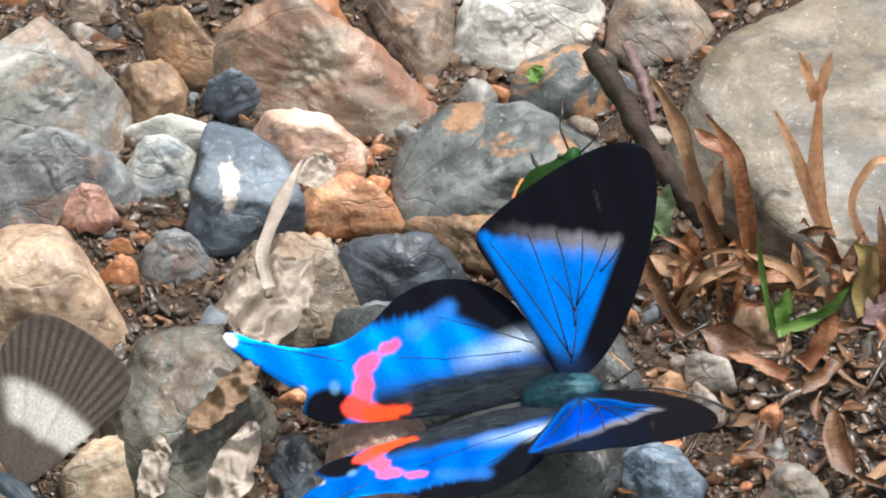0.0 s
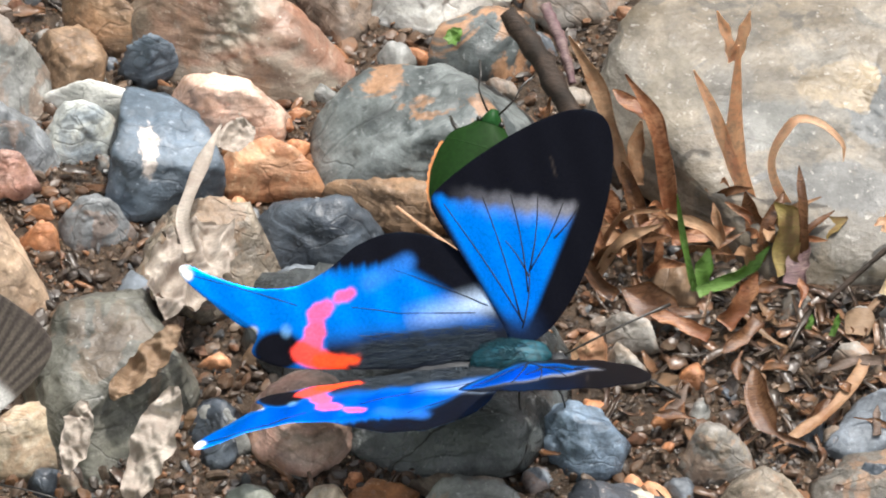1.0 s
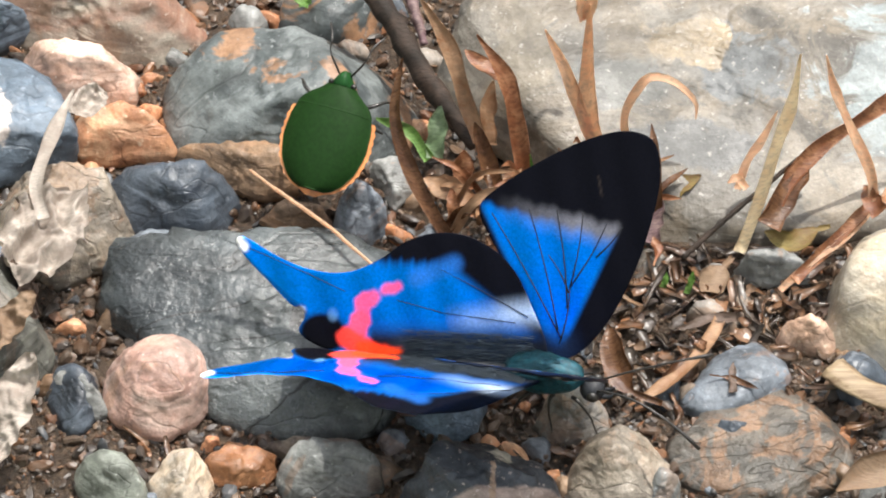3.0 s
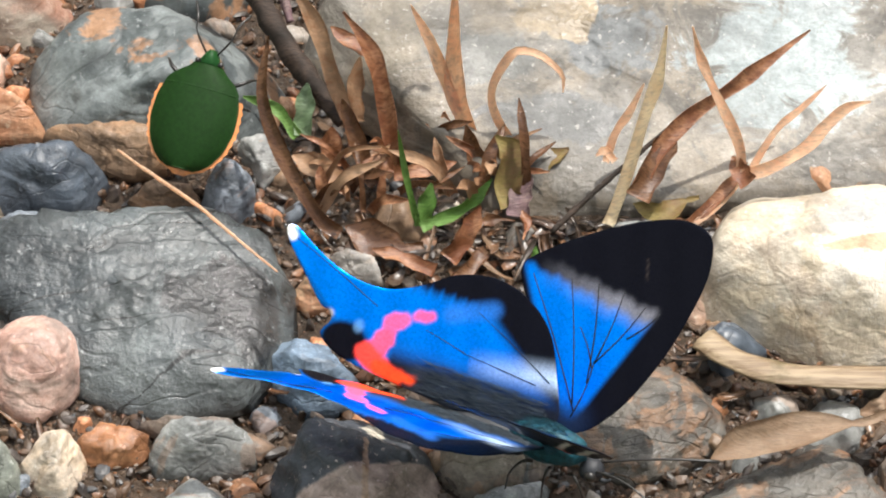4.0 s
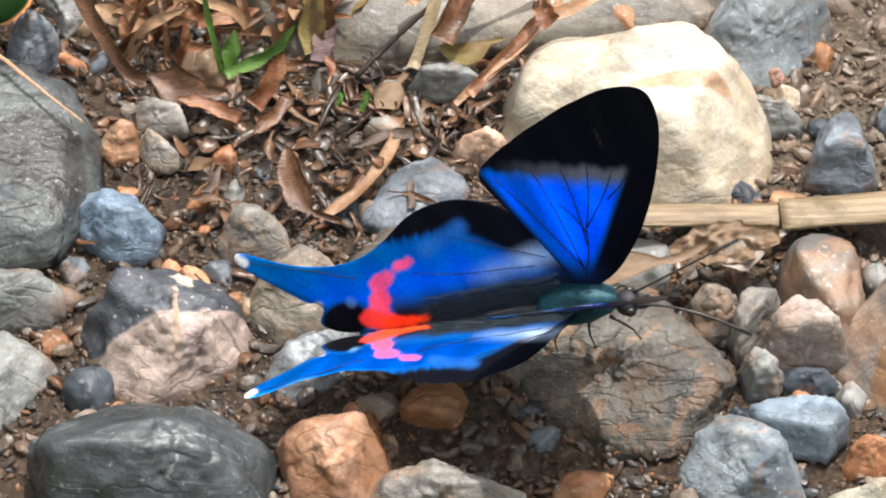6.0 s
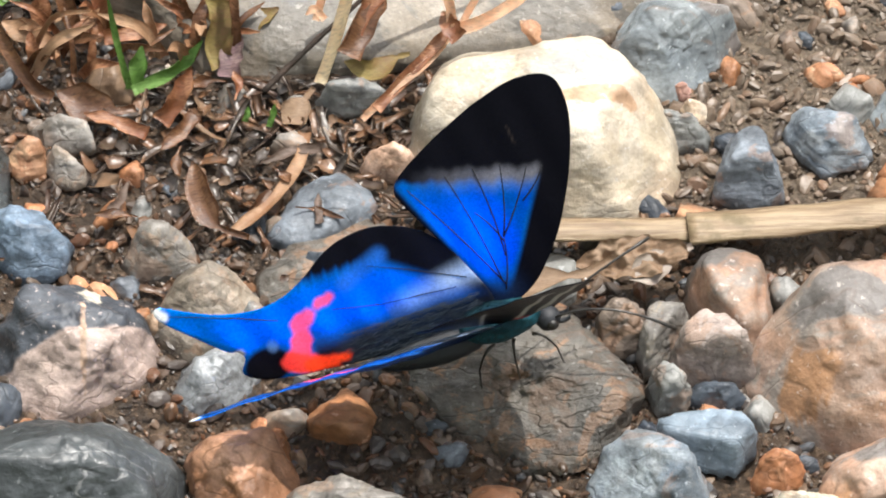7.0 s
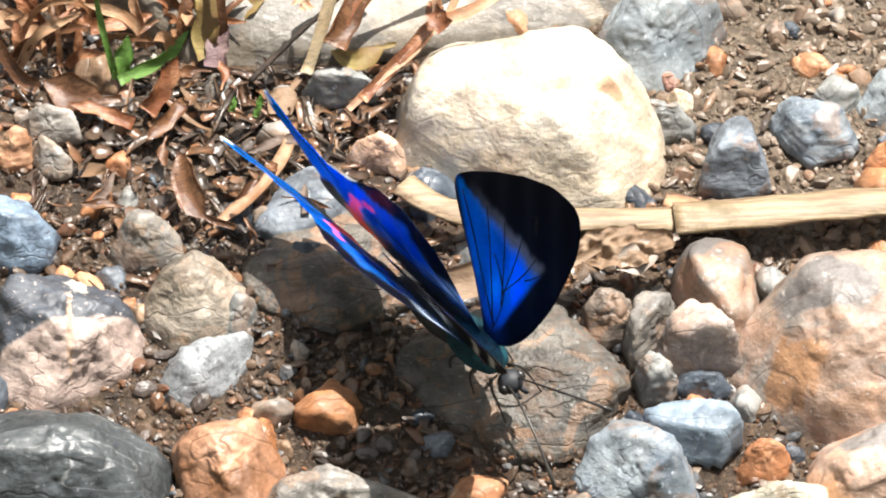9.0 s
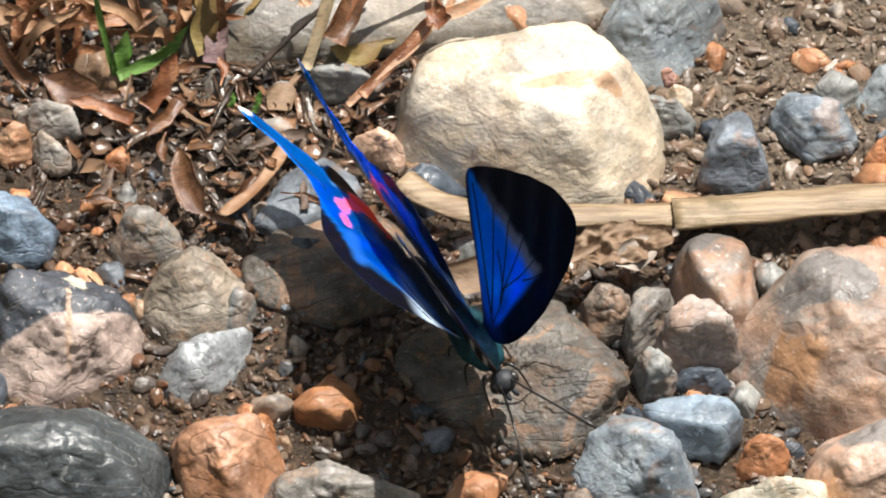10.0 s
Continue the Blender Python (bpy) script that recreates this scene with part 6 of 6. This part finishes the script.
def grit():
    rng = random.Random(5)
    verts, faces = [], []
    count = 0
    base = {1: SPHERES[1], 2: SPHERES[2]}
    while count < 56000:
        x, y = rng.uniform(-76, 66), rng.uniform(-48, 56)
        u = rng.random()
        r = rng.uniform(0.10, 0.26) if u < 0.66 else rng.uniform(0.24, 0.5) if u < 0.92 else rng.uniform(0.5, 0.95)
        if not free_spot(rng, x, y, 0):
            count += 0.25
            continue
        d, f = base[2 if r > 0.45 else 1]
        m = np.array((Euler((rng.gauss(0, .5), rng.gauss(0, .5), rng.uniform(0, 6.3))).to_matrix() @ Matrix.Diagonal((1.25, rng.uniform(.45, 1), rng.uniform(.3, .75)))))
        ax = np.array([[rng.gauss(0, 1) for _ in range(3)] for _ in range(6)])
        ax /= np.linalg.norm(ax, axis=1)[:, None] * [[rng.uniform(.45, .85)] for _ in range(6)]
        rad = ((np.maximum(0, d @ ax.T) ** 24).sum(1) + 1) ** (-1 / 24)
        v = (d * rad[:, None]) @ m.T * r + (x, y, ground_height(x / 1000, y / 1000) * 1000 + r * 0.3)
        k = len(verts)
        verts.extend(v / 1000)
        faces.extend([tuple(i + k for i in q) for q in f])
        count += 1
    return tagged(new("grit", mesh_of("grit", verts, faces, M_GRIT, False)), "coarse brown, orange and grey grit covering the earth", "grit", kind="stuff")


grit()


def small_pebbles():
    rng = random.Random(11)
    mats = [M_TERRA, M_TANGREY, M_SLATEGREY, M_BROWN, M_LIGHTGREY, M_RUST, M_ORANGE, M_DARKSLATE, M_GREYBROWN, M_DARKBROWN]
    words = ["tiny terracotta pebble", "tiny tan pebble", "tiny slate pebble", "tiny brown pebble", "tiny pale grey pebble", "tiny rusty pebble",
             "tiny orange pebble", "tiny dark pebble", "tiny grey-brown pebble", "tiny dark brown pebble"]
    meshes = []
    for k, m in enumerate(mats):
        for j in range(3):
            fac = [(a + rng.uniform(-24, 24), rng.uniform(.6, 1.3)) for a in range(0, 360, 72)]
            meshes.append((rock_mesh("pebble", fac, 1.4, 12, .8, 0, (0, 0), 3, k * 9 + j, m)[0], words[k]))
    made = 0
    tries = 0
    while made < 298 and tries < 9000:
        tries += 1
        x, y = rng.uniform(-72, 62), rng.uniform(-42, 46)
        s = rng.uniform(0.6, 1.2) if rng.random() < .7 else rng.uniform(1.2, 2.1)
        if not free_spot(rng, x, y, s * 0.6):
            continue
        me, word = rng.choice(meshes)
        ob = new("pebble", me)
        ob.matrix_world = Matrix.LocRotScale((x / 1000, y / 1000, ground_height(x / 1000, y / 1000) + s * 0.0004),
                                             Euler((rng.uniform(-.4, .4), rng.uniform(-.4, .4), rng.uniform(0, 6.3))), (s, s * rng.uniform(.7, 1), s))
        tagged(ob, word + " lying on brown grit", "pebble", "small pebbles")
        STONES.append((x, y, s, s))
        made += 1


small_pebbles()


def leaf_litter():
    """Scraps of rotten leaf and stem, pressed into the wet ground round the grass."""
    rng = random.Random(21)
    verts, faces = [], []
    for k in range(420):
        if k < 300:
            x, y = rng.gauss(4, 9), rng.gauss(-1, 6.5)
        else:
            x, y = rng.uniform(-70, 60), rng.uniform(-40, 42)
        if not free_spot(rng, x, y, -.3):
            continue
        ln, w = rng.uniform(.8, 2.6) if rng.random() < .7 else rng.uniform(2.4, 5.0), rng.uniform(.25, 1.1)
        turn = Euler((rng.uniform(-.5, .5), rng.uniform(-.5, .5), rng.uniform(0, 6.3))).to_matrix()
        c = Vector((x, y, ground_height(x / 1000, y / 1000) * 1000 + rng.uniform(.3, 1.1)))
        base = len(verts)
        n = 5
        curl = rng.uniform(-.5, .5)
        for s in (.03, -.03):
            for i in range(n):
                t = i / (n - 1) * 2 - 1
                ww = w * .5 * (1 - .35 * t * t) * rng.uniform(.45, 1.3)
                for q in (-1, 0, 1):
                    verts.append((c + turn @ Vector((t * ln * .5, q * ww, curl * ln * .4 * t * t + .3 * ww * abs(q) + s))) / 1000)
        for i in range(n - 1):
            for q in range(2):
                a = base + i * 3 + q
                f = (a, a + 3, a + 4, a + 1)
                faces += [f, tuple(z + n * 3 for z in f[::-1])]
        rim = [i * 3 for i in range(n)] + [(n - 1) * 3 + 1] + [i * 3 + 2 for i in range(n - 1, -1, -1)] + [1]
        for a, b in zip(rim, rim[1:] + rim[:1]):
            faces.append((base + a, base + b, base + b + n * 3, base + a + n * 3))
    return tagged(new("leaf_litter", mesh_of("leaf_litter", verts, faces, M_LITTER)), "wet brown scraps of dead leaves and stems on the earth", "leaf litter", kind="stuff")


M_LITTER = island_mat("leaf_scraps", [(.05, .028, .017), (.10, .05, .027), (.17, .085, .042), (.035, .024, .018), (.20, .12, .07), (.07, .04, .028), (.14, .065, .03), (.045, .035, .03)], .28)
leaf_litter()

# ---- an unseen thin cloud, added to dim the sun; it drifts off near the clip's end ----
def make_unseen_cloud():
    m, nt, b = node_mat("sun_dimming_cloud")
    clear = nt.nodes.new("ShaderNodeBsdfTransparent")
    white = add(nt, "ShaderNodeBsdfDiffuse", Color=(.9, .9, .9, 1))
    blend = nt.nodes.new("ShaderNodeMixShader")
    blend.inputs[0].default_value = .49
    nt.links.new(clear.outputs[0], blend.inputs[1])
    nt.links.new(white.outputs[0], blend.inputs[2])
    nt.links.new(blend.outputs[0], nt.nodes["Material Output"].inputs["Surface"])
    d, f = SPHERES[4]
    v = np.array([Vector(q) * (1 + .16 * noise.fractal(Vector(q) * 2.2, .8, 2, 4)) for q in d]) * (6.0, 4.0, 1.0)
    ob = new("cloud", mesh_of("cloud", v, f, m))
    return tagged(ob, "unseen thin white cloud, added to dim the sun until it drifts away", "cloud")


cloud = make_unseen_cloud()


def motions():
    """The butterfly creeps over the stones and opens and shuts its wings; the added cloud drifts off the sun."""
    walk(butterfly, [
        (0, pose(-0.02184, -0.00768, 0.0072, 5.0, -9.5, 12.4)),
        (0.5, pose(-0.02137, -0.00891, 0.0072, 7.5, -2.7, 7.2)),
        (1, pose(-0.01964, -0.00794, 0.0072, 6.2, -4.7, 6.6)),
        (1.3, pose(-0.01816, -0.00910, 0.0072, 5.3, 0.6, 3.0)),
        (1.5, pose(-0.01762, -0.01200, 0.0072, 4.4, 8.3, -23.1)),
        (2, pose(-0.01674, -0.01239, 0.0071, 6.7, -7.6, -36.9)),
        (2.2, pose(-0.01464, -0.01179, 0.0071, 6.5, -1.3, -26.6)),
        (3.3, pose(-0.00239, -0.01438, 0.0071, 9.7, -8.5, -13.6)),
        (3.5, pose(-0.00022, -0.01863, 0.0071, 4.8, -5.2, -32.6)),
        (4, pose(0.00461, -0.02226, 0.0071, 0.1, 0.7, -22.9)),
        (4.3, pose(0.00791, -0.02497, 0.0071, 6.0, 18.3, 0.3)),
        (4.5, pose(0.00941, -0.02460, 0.0071, -0.0, 2.2, 4.0)),
        (5, pose(0.01348, -0.02455, 0.0071, 7.8, -9.7, 11.0)),
        (5.5, pose(0.01738, -0.02460, 0.0070, 14.4, -17.0, -6.4)),
        (5.7, pose(0.01963, -0.02379, 0.0070, 21.9, -14.9, -5.2)),
        (6.8, pose(0.02267, -0.02444, 0.0070, 9.6, -11.4, 2.9)),
        (7, pose(0.02258, -0.02407, 0.0067, 3.9, -11.0, 10.5)),
        (7.2, pose(0.02248, -0.02453, 0.0064, 12.0, -11.0, -14.7)),
        (7.5, pose(0.02236, -0.02472, 0.0060, 7.3, -14.8, -24.3)),
        (8, pose(0.02206, -0.02474, 0.0052, 13.7, -12.7, -35.7)),
        (8.5, pose(0.02218, -0.02547, 0.0052, 11.6, -9.1, -45.1)),
        (9, pose(0.02178, -0.02637, 0.0051, 15.1, -5.1, -54.5)),
        (9.5, pose(0.02193, -0.02642, 0.0050, 14.9, -2.4, -60.1)),
        (10, pose(0.02171, -0.02623, 0.0050, 14.1, -0.9, -62.1)),
    ])
    walk(left_forewing, [
        (0, pose(0, 0.0007, 0.00075, 35.5) @ pose(0, 0, 0, 0, 0, -12.2)),
        (0.5, pose(0, 0.0007, 0.00075, 53.2) @ pose(0, 0, 0, 0, 0, -6.5)),
        (1, pose(0, 0.0007, 0.00075, 35.8) @ pose(0, 0, 0, 0, 0, -6.8)),
        (1.3, pose(0, 0.0007, 0.00075, 48.8) @ pose(0, 0, 0, 0, 0, -7.0)),
        (1.5, pose(0, 0.0007, 0.00075, 41.4) @ pose(0, 0, 0, 0, 0, -1.3)),
        (2, pose(0, 0.0007, 0.00075, 37.1) @ pose(0, 0, 0, 0, 0, -0.6)),
        (2.2, pose(0, 0.0007, 0.00075, 36.6) @ pose(0, 0, 0, 0, 0, 4.1)),
        (3.3, pose(0, 0.0007, 0.00075, 43.4) @ pose(0, 0, 0, 0, 0, -0.6)),
        (3.5, pose(0, 0.0007, 0.00075, 50.8) @ pose(0, 0, 0, 0, 0, 0.3)),
        (4, pose(0, 0.0007, 0.00075, 39.5) @ pose(0, 0, 0, 0, 0, 0.3)),
        (4.3, pose(0, 0.0007, 0.00075, 52.5) @ pose(0, 0, 0, 0, 0, -1.3)),
        (4.5, pose(0, 0.0007, 0.00075, 50.2) @ pose(0, 0, 0, 0, 0, -3.5)),
        (5, pose(0, 0.0007, 0.00075, 58.8) @ pose(0, 0, 0, 0, 0, -6.7)),
        (5.5, pose(0, 0.0007, 0.00075, 55.7) @ pose(0, 0, 0, 0, 0, -5.5)),
        (5.7, pose(0, 0.0007, 0.00075, 51.4) @ pose(0, 0, 0, 0, 0, -5.2)),
        (6.8, pose(0, 0.0007, 0.00075, 57.2) @ pose(0, 0, 0, 0, 0, -6.2)),
        (7, pose(0, 0.0007, 0.00075, 57.0) @ pose(0, 0, 0, 0, 0, -6.2)),
        (7.2, pose(0, 0.0007, 0.00075, 50.1) @ pose(0, 0, 0, 0, 0, -3.0)),
        (7.5, pose(0, 0.0007, 0.00075, 43.1) @ pose(0, 0, 0, 0, 0, -2.6)),
        (8, pose(0, 0.0007, 0.00075, 56.0) @ pose(0, 0, 0, 0, 0, -3.8)),
        (8.5, pose(0, 0.0007, 0.00075, 56.9) @ pose(0, 0, 0, 0, 0, -4.8)),
        (9, pose(0, 0.0007, 0.00075, 62.3) @ pose(0, 0, 0, 0, 0, -3.4)),
        (9.5, pose(0, 0.0007, 0.00075, 61.3) @ pose(0, 0, 0, 0, 0, -1.1)),
        (10, pose(0, 0.0007, 0.00075, 62.7) @ pose(0, 0, 0, 0, 0, 1.0)),
    ])
    walk(left_hindwing, [
        (0, pose(0, 0.0007, 0.0006, 26.8) @ pose(0, 0, 0, 0, 0, -2.7)),
        (0.5, pose(0, 0.0007, 0.0006, 50.1) @ pose(0, 0, 0, 0, 0, -0.0)),
        (1, pose(0, 0.0007, 0.0006, 33.5) @ pose(0, 0, 0, 0, 0, -1.2)),
        (1.3, pose(0, 0.0007, 0.0006, 49.0) @ pose(0, 0, 0, 0, 0, -0.2)),
        (1.5, pose(0, 0.0007, 0.0006, 41.5) @ pose(0, 0, 0, 0, 0, -0.8)),
        (2, pose(0, 0.0007, 0.0006, 44.4) @ pose(0, 0, 0, 0, 0, -2.4)),
        (2.2, pose(0, 0.0007, 0.0006, 42.3) @ pose(0, 0, 0, 0, 0, 2.8)),
        (3.3, pose(0, 0.0007, 0.0006, 43.2) @ pose(0, 0, 0, 0, 0, 3.9)),
        (3.5, pose(0, 0.0007, 0.0006, 52.2) @ pose(0, 0, 0, 0, 0, 0.4)),
        (4, pose(0, 0.0007, 0.0006, 41.5) @ pose(0, 0, 0, 0, 0, -0.4)),
        (4.3, pose(0, 0.0007, 0.0006, 50.0) @ pose(0, 0, 0, 0, 0, 1.5)),
        (4.5, pose(0, 0.0007, 0.0006, 45.7) @ pose(0, 0, 0, 0, 0, 2.0)),
        (5, pose(0, 0.0007, 0.0006, 56.1) @ pose(0, 0, 0, 0, 0, -0.2)),
        (5.5, pose(0, 0.0007, 0.0006, 51.3) @ pose(0, 0, 0, 0, 0, -0.2)),
        (5.7, pose(0, 0.0007, 0.0006, 45.8) @ pose(0, 0, 0, 0, 0, 3.9)),
        (6.8, pose(0, 0.0007, 0.0006, 55.2) @ pose(0, 0, 0, 0, 0, 2.1)),
        (7, pose(0, 0.0007, 0.0006, 57.3) @ pose(0, 0, 0, 0, 0, 1.4)),
        (7.2, pose(0, 0.0007, 0.0006, 49.1) @ pose(0, 0, 0, 0, 0, 3.2)),
        (7.5, pose(0, 0.0007, 0.0006, 44.3) @ pose(0, 0, 0, 0, 0, -0.9)),
        (8, pose(0, 0.0007, 0.0006, 71.3) @ pose(0, 0, 0, 0, 0, 2.7)),
        (8.5, pose(0, 0.0007, 0.0006, 67.3) @ pose(0, 0, 0, 0, 0, -0.3)),
        (9, pose(0, 0.0007, 0.0006, 85.8) @ pose(0, 0, 0, 0, 0, -0.8)),
        (9.5, pose(0, 0.0007, 0.0006, 86.7) @ pose(0, 0, 0, 0, 0, -1.9)),
        (10, pose(0, 0.0007, 0.0006, 89.3) @ pose(0, 0, 0, 0, 0, -0.3)),
    ])
    walk(right_forewing, [
        (0, pose(0, -0.0007, 0.00075, -38.7) @ pose(0, 0, 0, 0, 0, 13.5)),
        (0.5, pose(0, -0.0007, 0.00075, -57.0) @ pose(0, 0, 0, 0, 0, 6.4)),
        (1, pose(0, -0.0007, 0.00075, -47.9) @ pose(0, 0, 0, 0, 0, 10.6)),
        (1.3, pose(0, -0.0007, 0.00075, -54.8) @ pose(0, 0, 0, 0, 0, 7.5)),
        (1.5, pose(0, -0.0007, 0.00075, -54.3) @ pose(0, 0, 0, 0, 0, 2.0)),
        (2, pose(0, -0.0007, 0.00075, -55.3) @ pose(0, 0, 0, 0, 0, 15.2)),
        (2.2, pose(0, -0.0007, 0.00075, -58.2) @ pose(0, 0, 0, 0, 0, 5.7)),
        (3.3, pose(0, -0.0007, 0.00075, -61.5) @ pose(0, 0, 0, 0, 0, 3.3)),
        (3.5, pose(0, -0.0007, 0.00075, -62.5) @ pose(0, 0, 0, 0, 0, 8.8)),
        (4, pose(0, -0.0007, 0.00075, -55.8) @ pose(0, 0, 0, 0, 0, 2.2)),
        (4.3, pose(0, -0.0007, 0.00075, -56.5) @ pose(0, 0, 0, 0, 0, 4.2)),
        (4.5, pose(0, -0.0007, 0.00075, -55.2) @ pose(0, 0, 0, 0, 0, 0.7)),
        (5, pose(0, -0.0007, 0.00075, -60.2) @ pose(0, 0, 0, 0, 0, 4.1)),
        (5.5, pose(0, -0.0007, 0.00075, -61.8) @ pose(0, 0, 0, 0, 0, 7.5)),
        (5.7, pose(0, -0.0007, 0.00075, -72.2) @ pose(0, 0, 0, 0, 0, 5.2)),
        (6.8, pose(0, -0.0007, 0.00075, -61.8) @ pose(0, 0, 0, 0, 0, 10.2)),
        (7, pose(0, -0.0007, 0.00075, -60.5) @ pose(0, 0, 0, 0, 0, -0.6)),
        (7.2, pose(0, -0.0007, 0.00075, -65.8) @ pose(0, 0, 0, 0, 0, 4.6)),
        (7.5, pose(0, -0.0007, 0.00075, -58.8) @ pose(0, 0, 0, 0, 0, 12.4)),
        (8, pose(0, -0.0007, 0.00075, -71.5) @ pose(0, 0, 0, 0, 0, 15.6)),
        (8.5, pose(0, -0.0007, 0.00075, -72.8) @ pose(0, 0, 0, 0, 0, 14.9)),
        (9, pose(0, -0.0007, 0.00075, -79.8) @ pose(0, 0, 0, 0, 0, 14.5)),
        (9.5, pose(0, -0.0007, 0.00075, -82.5) @ pose(0, 0, 0, 0, 0, 12.7)),
        (10, pose(0, -0.0007, 0.00075, -83.2) @ pose(0, 0, 0, 0, 0, 12.9)),
    ])
    walk(right_hindwing, [
        (0, pose(0, -0.0007, 0.0006, -21.8) @ pose(0, 0, 0, 0, 0, 2.3)),
        (0.5, pose(0, -0.0007, 0.0006, -46.3) @ pose(0, 0, 0, 0, 0, -0.6)),
        (1, pose(0, -0.0007, 0.0006, -31.4) @ pose(0, 0, 0, 0, 0, 1.2)),
        (1.3, pose(0, -0.0007, 0.0006, -43.3) @ pose(0, 0, 0, 0, 0, -0.8)),
        (1.5, pose(0, -0.0007, 0.0006, -38.1) @ pose(0, 0, 0, 0, 0, 1.1)),
        (2, pose(0, -0.0007, 0.0006, -33.1) @ pose(0, 0, 0, 0, 0, 0.8)),
        (2.2, pose(0, -0.0007, 0.0006, -34.0) @ pose(0, 0, 0, 0, 0, -2.0)),
        (3.3, pose(0, -0.0007, 0.0006, -37.5) @ pose(0, 0, 0, 0, 0, -2.0)),
        (3.5, pose(0, -0.0007, 0.0006, -46.0) @ pose(0, 0, 0, 0, 0, 1.2)),
        (4, pose(0, -0.0007, 0.0006, -35.9) @ pose(0, 0, 0, 0, 0, 1.5)),
        (4.3, pose(0, -0.0007, 0.0006, -41.6) @ pose(0, 0, 0, 0, 0, -2.6)),
        (4.5, pose(0, -0.0007, 0.0006, -42.5) @ pose(0, 0, 0, 0, 0, -1.7)),
        (5, pose(0, -0.0007, 0.0006, -51.5) @ pose(0, 0, 0, 0, 0, 1.6)),
        (5.5, pose(0, -0.0007, 0.0006, -49.0) @ pose(0, 0, 0, 0, 0, 3.1)),
        (5.7, pose(0, -0.0007, 0.0006, -46.0) @ pose(0, 0, 0, 0, 0, -2.0)),
        (6.8, pose(0, -0.0007, 0.0006, -44.2) @ pose(0, 0, 0, 0, 0, 1.8)),
        (7, pose(0, -0.0007, 0.0006, -53.2) @ pose(0, 0, 0, 0, 0, 2.6)),
        (7.2, pose(0, -0.0007, 0.0006, -45.0) @ pose(0, 0, 0, 0, 0, -2.0)),
        (7.5, pose(0, -0.0007, 0.0006, -42.5) @ pose(0, 0, 0, 0, 0, 1.6)),
        (8, pose(0, -0.0007, 0.0006, -54.6) @ pose(0, 0, 0, 0, 0, -2.7)),
        (8.5, pose(0, -0.0007, 0.0006, -53.3) @ pose(0, 0, 0, 0, 0, -0.8)),
        (9, pose(0, -0.0007, 0.0006, -68.9) @ pose(0, 0, 0, 0, 0, -1.3)),
        (9.5, pose(0, -0.0007, 0.0006, -61.0) @ pose(0, 0, 0, 0, 0, 0.8)),
        (10, pose(0, -0.0007, 0.0006, -58.5) @ pose(0, 0, 0, 0, 0, -0.2)),
    ])
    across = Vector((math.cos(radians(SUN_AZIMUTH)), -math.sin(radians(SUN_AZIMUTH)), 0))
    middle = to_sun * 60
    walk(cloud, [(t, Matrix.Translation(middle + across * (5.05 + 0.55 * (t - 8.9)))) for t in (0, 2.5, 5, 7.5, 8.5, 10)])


motions()
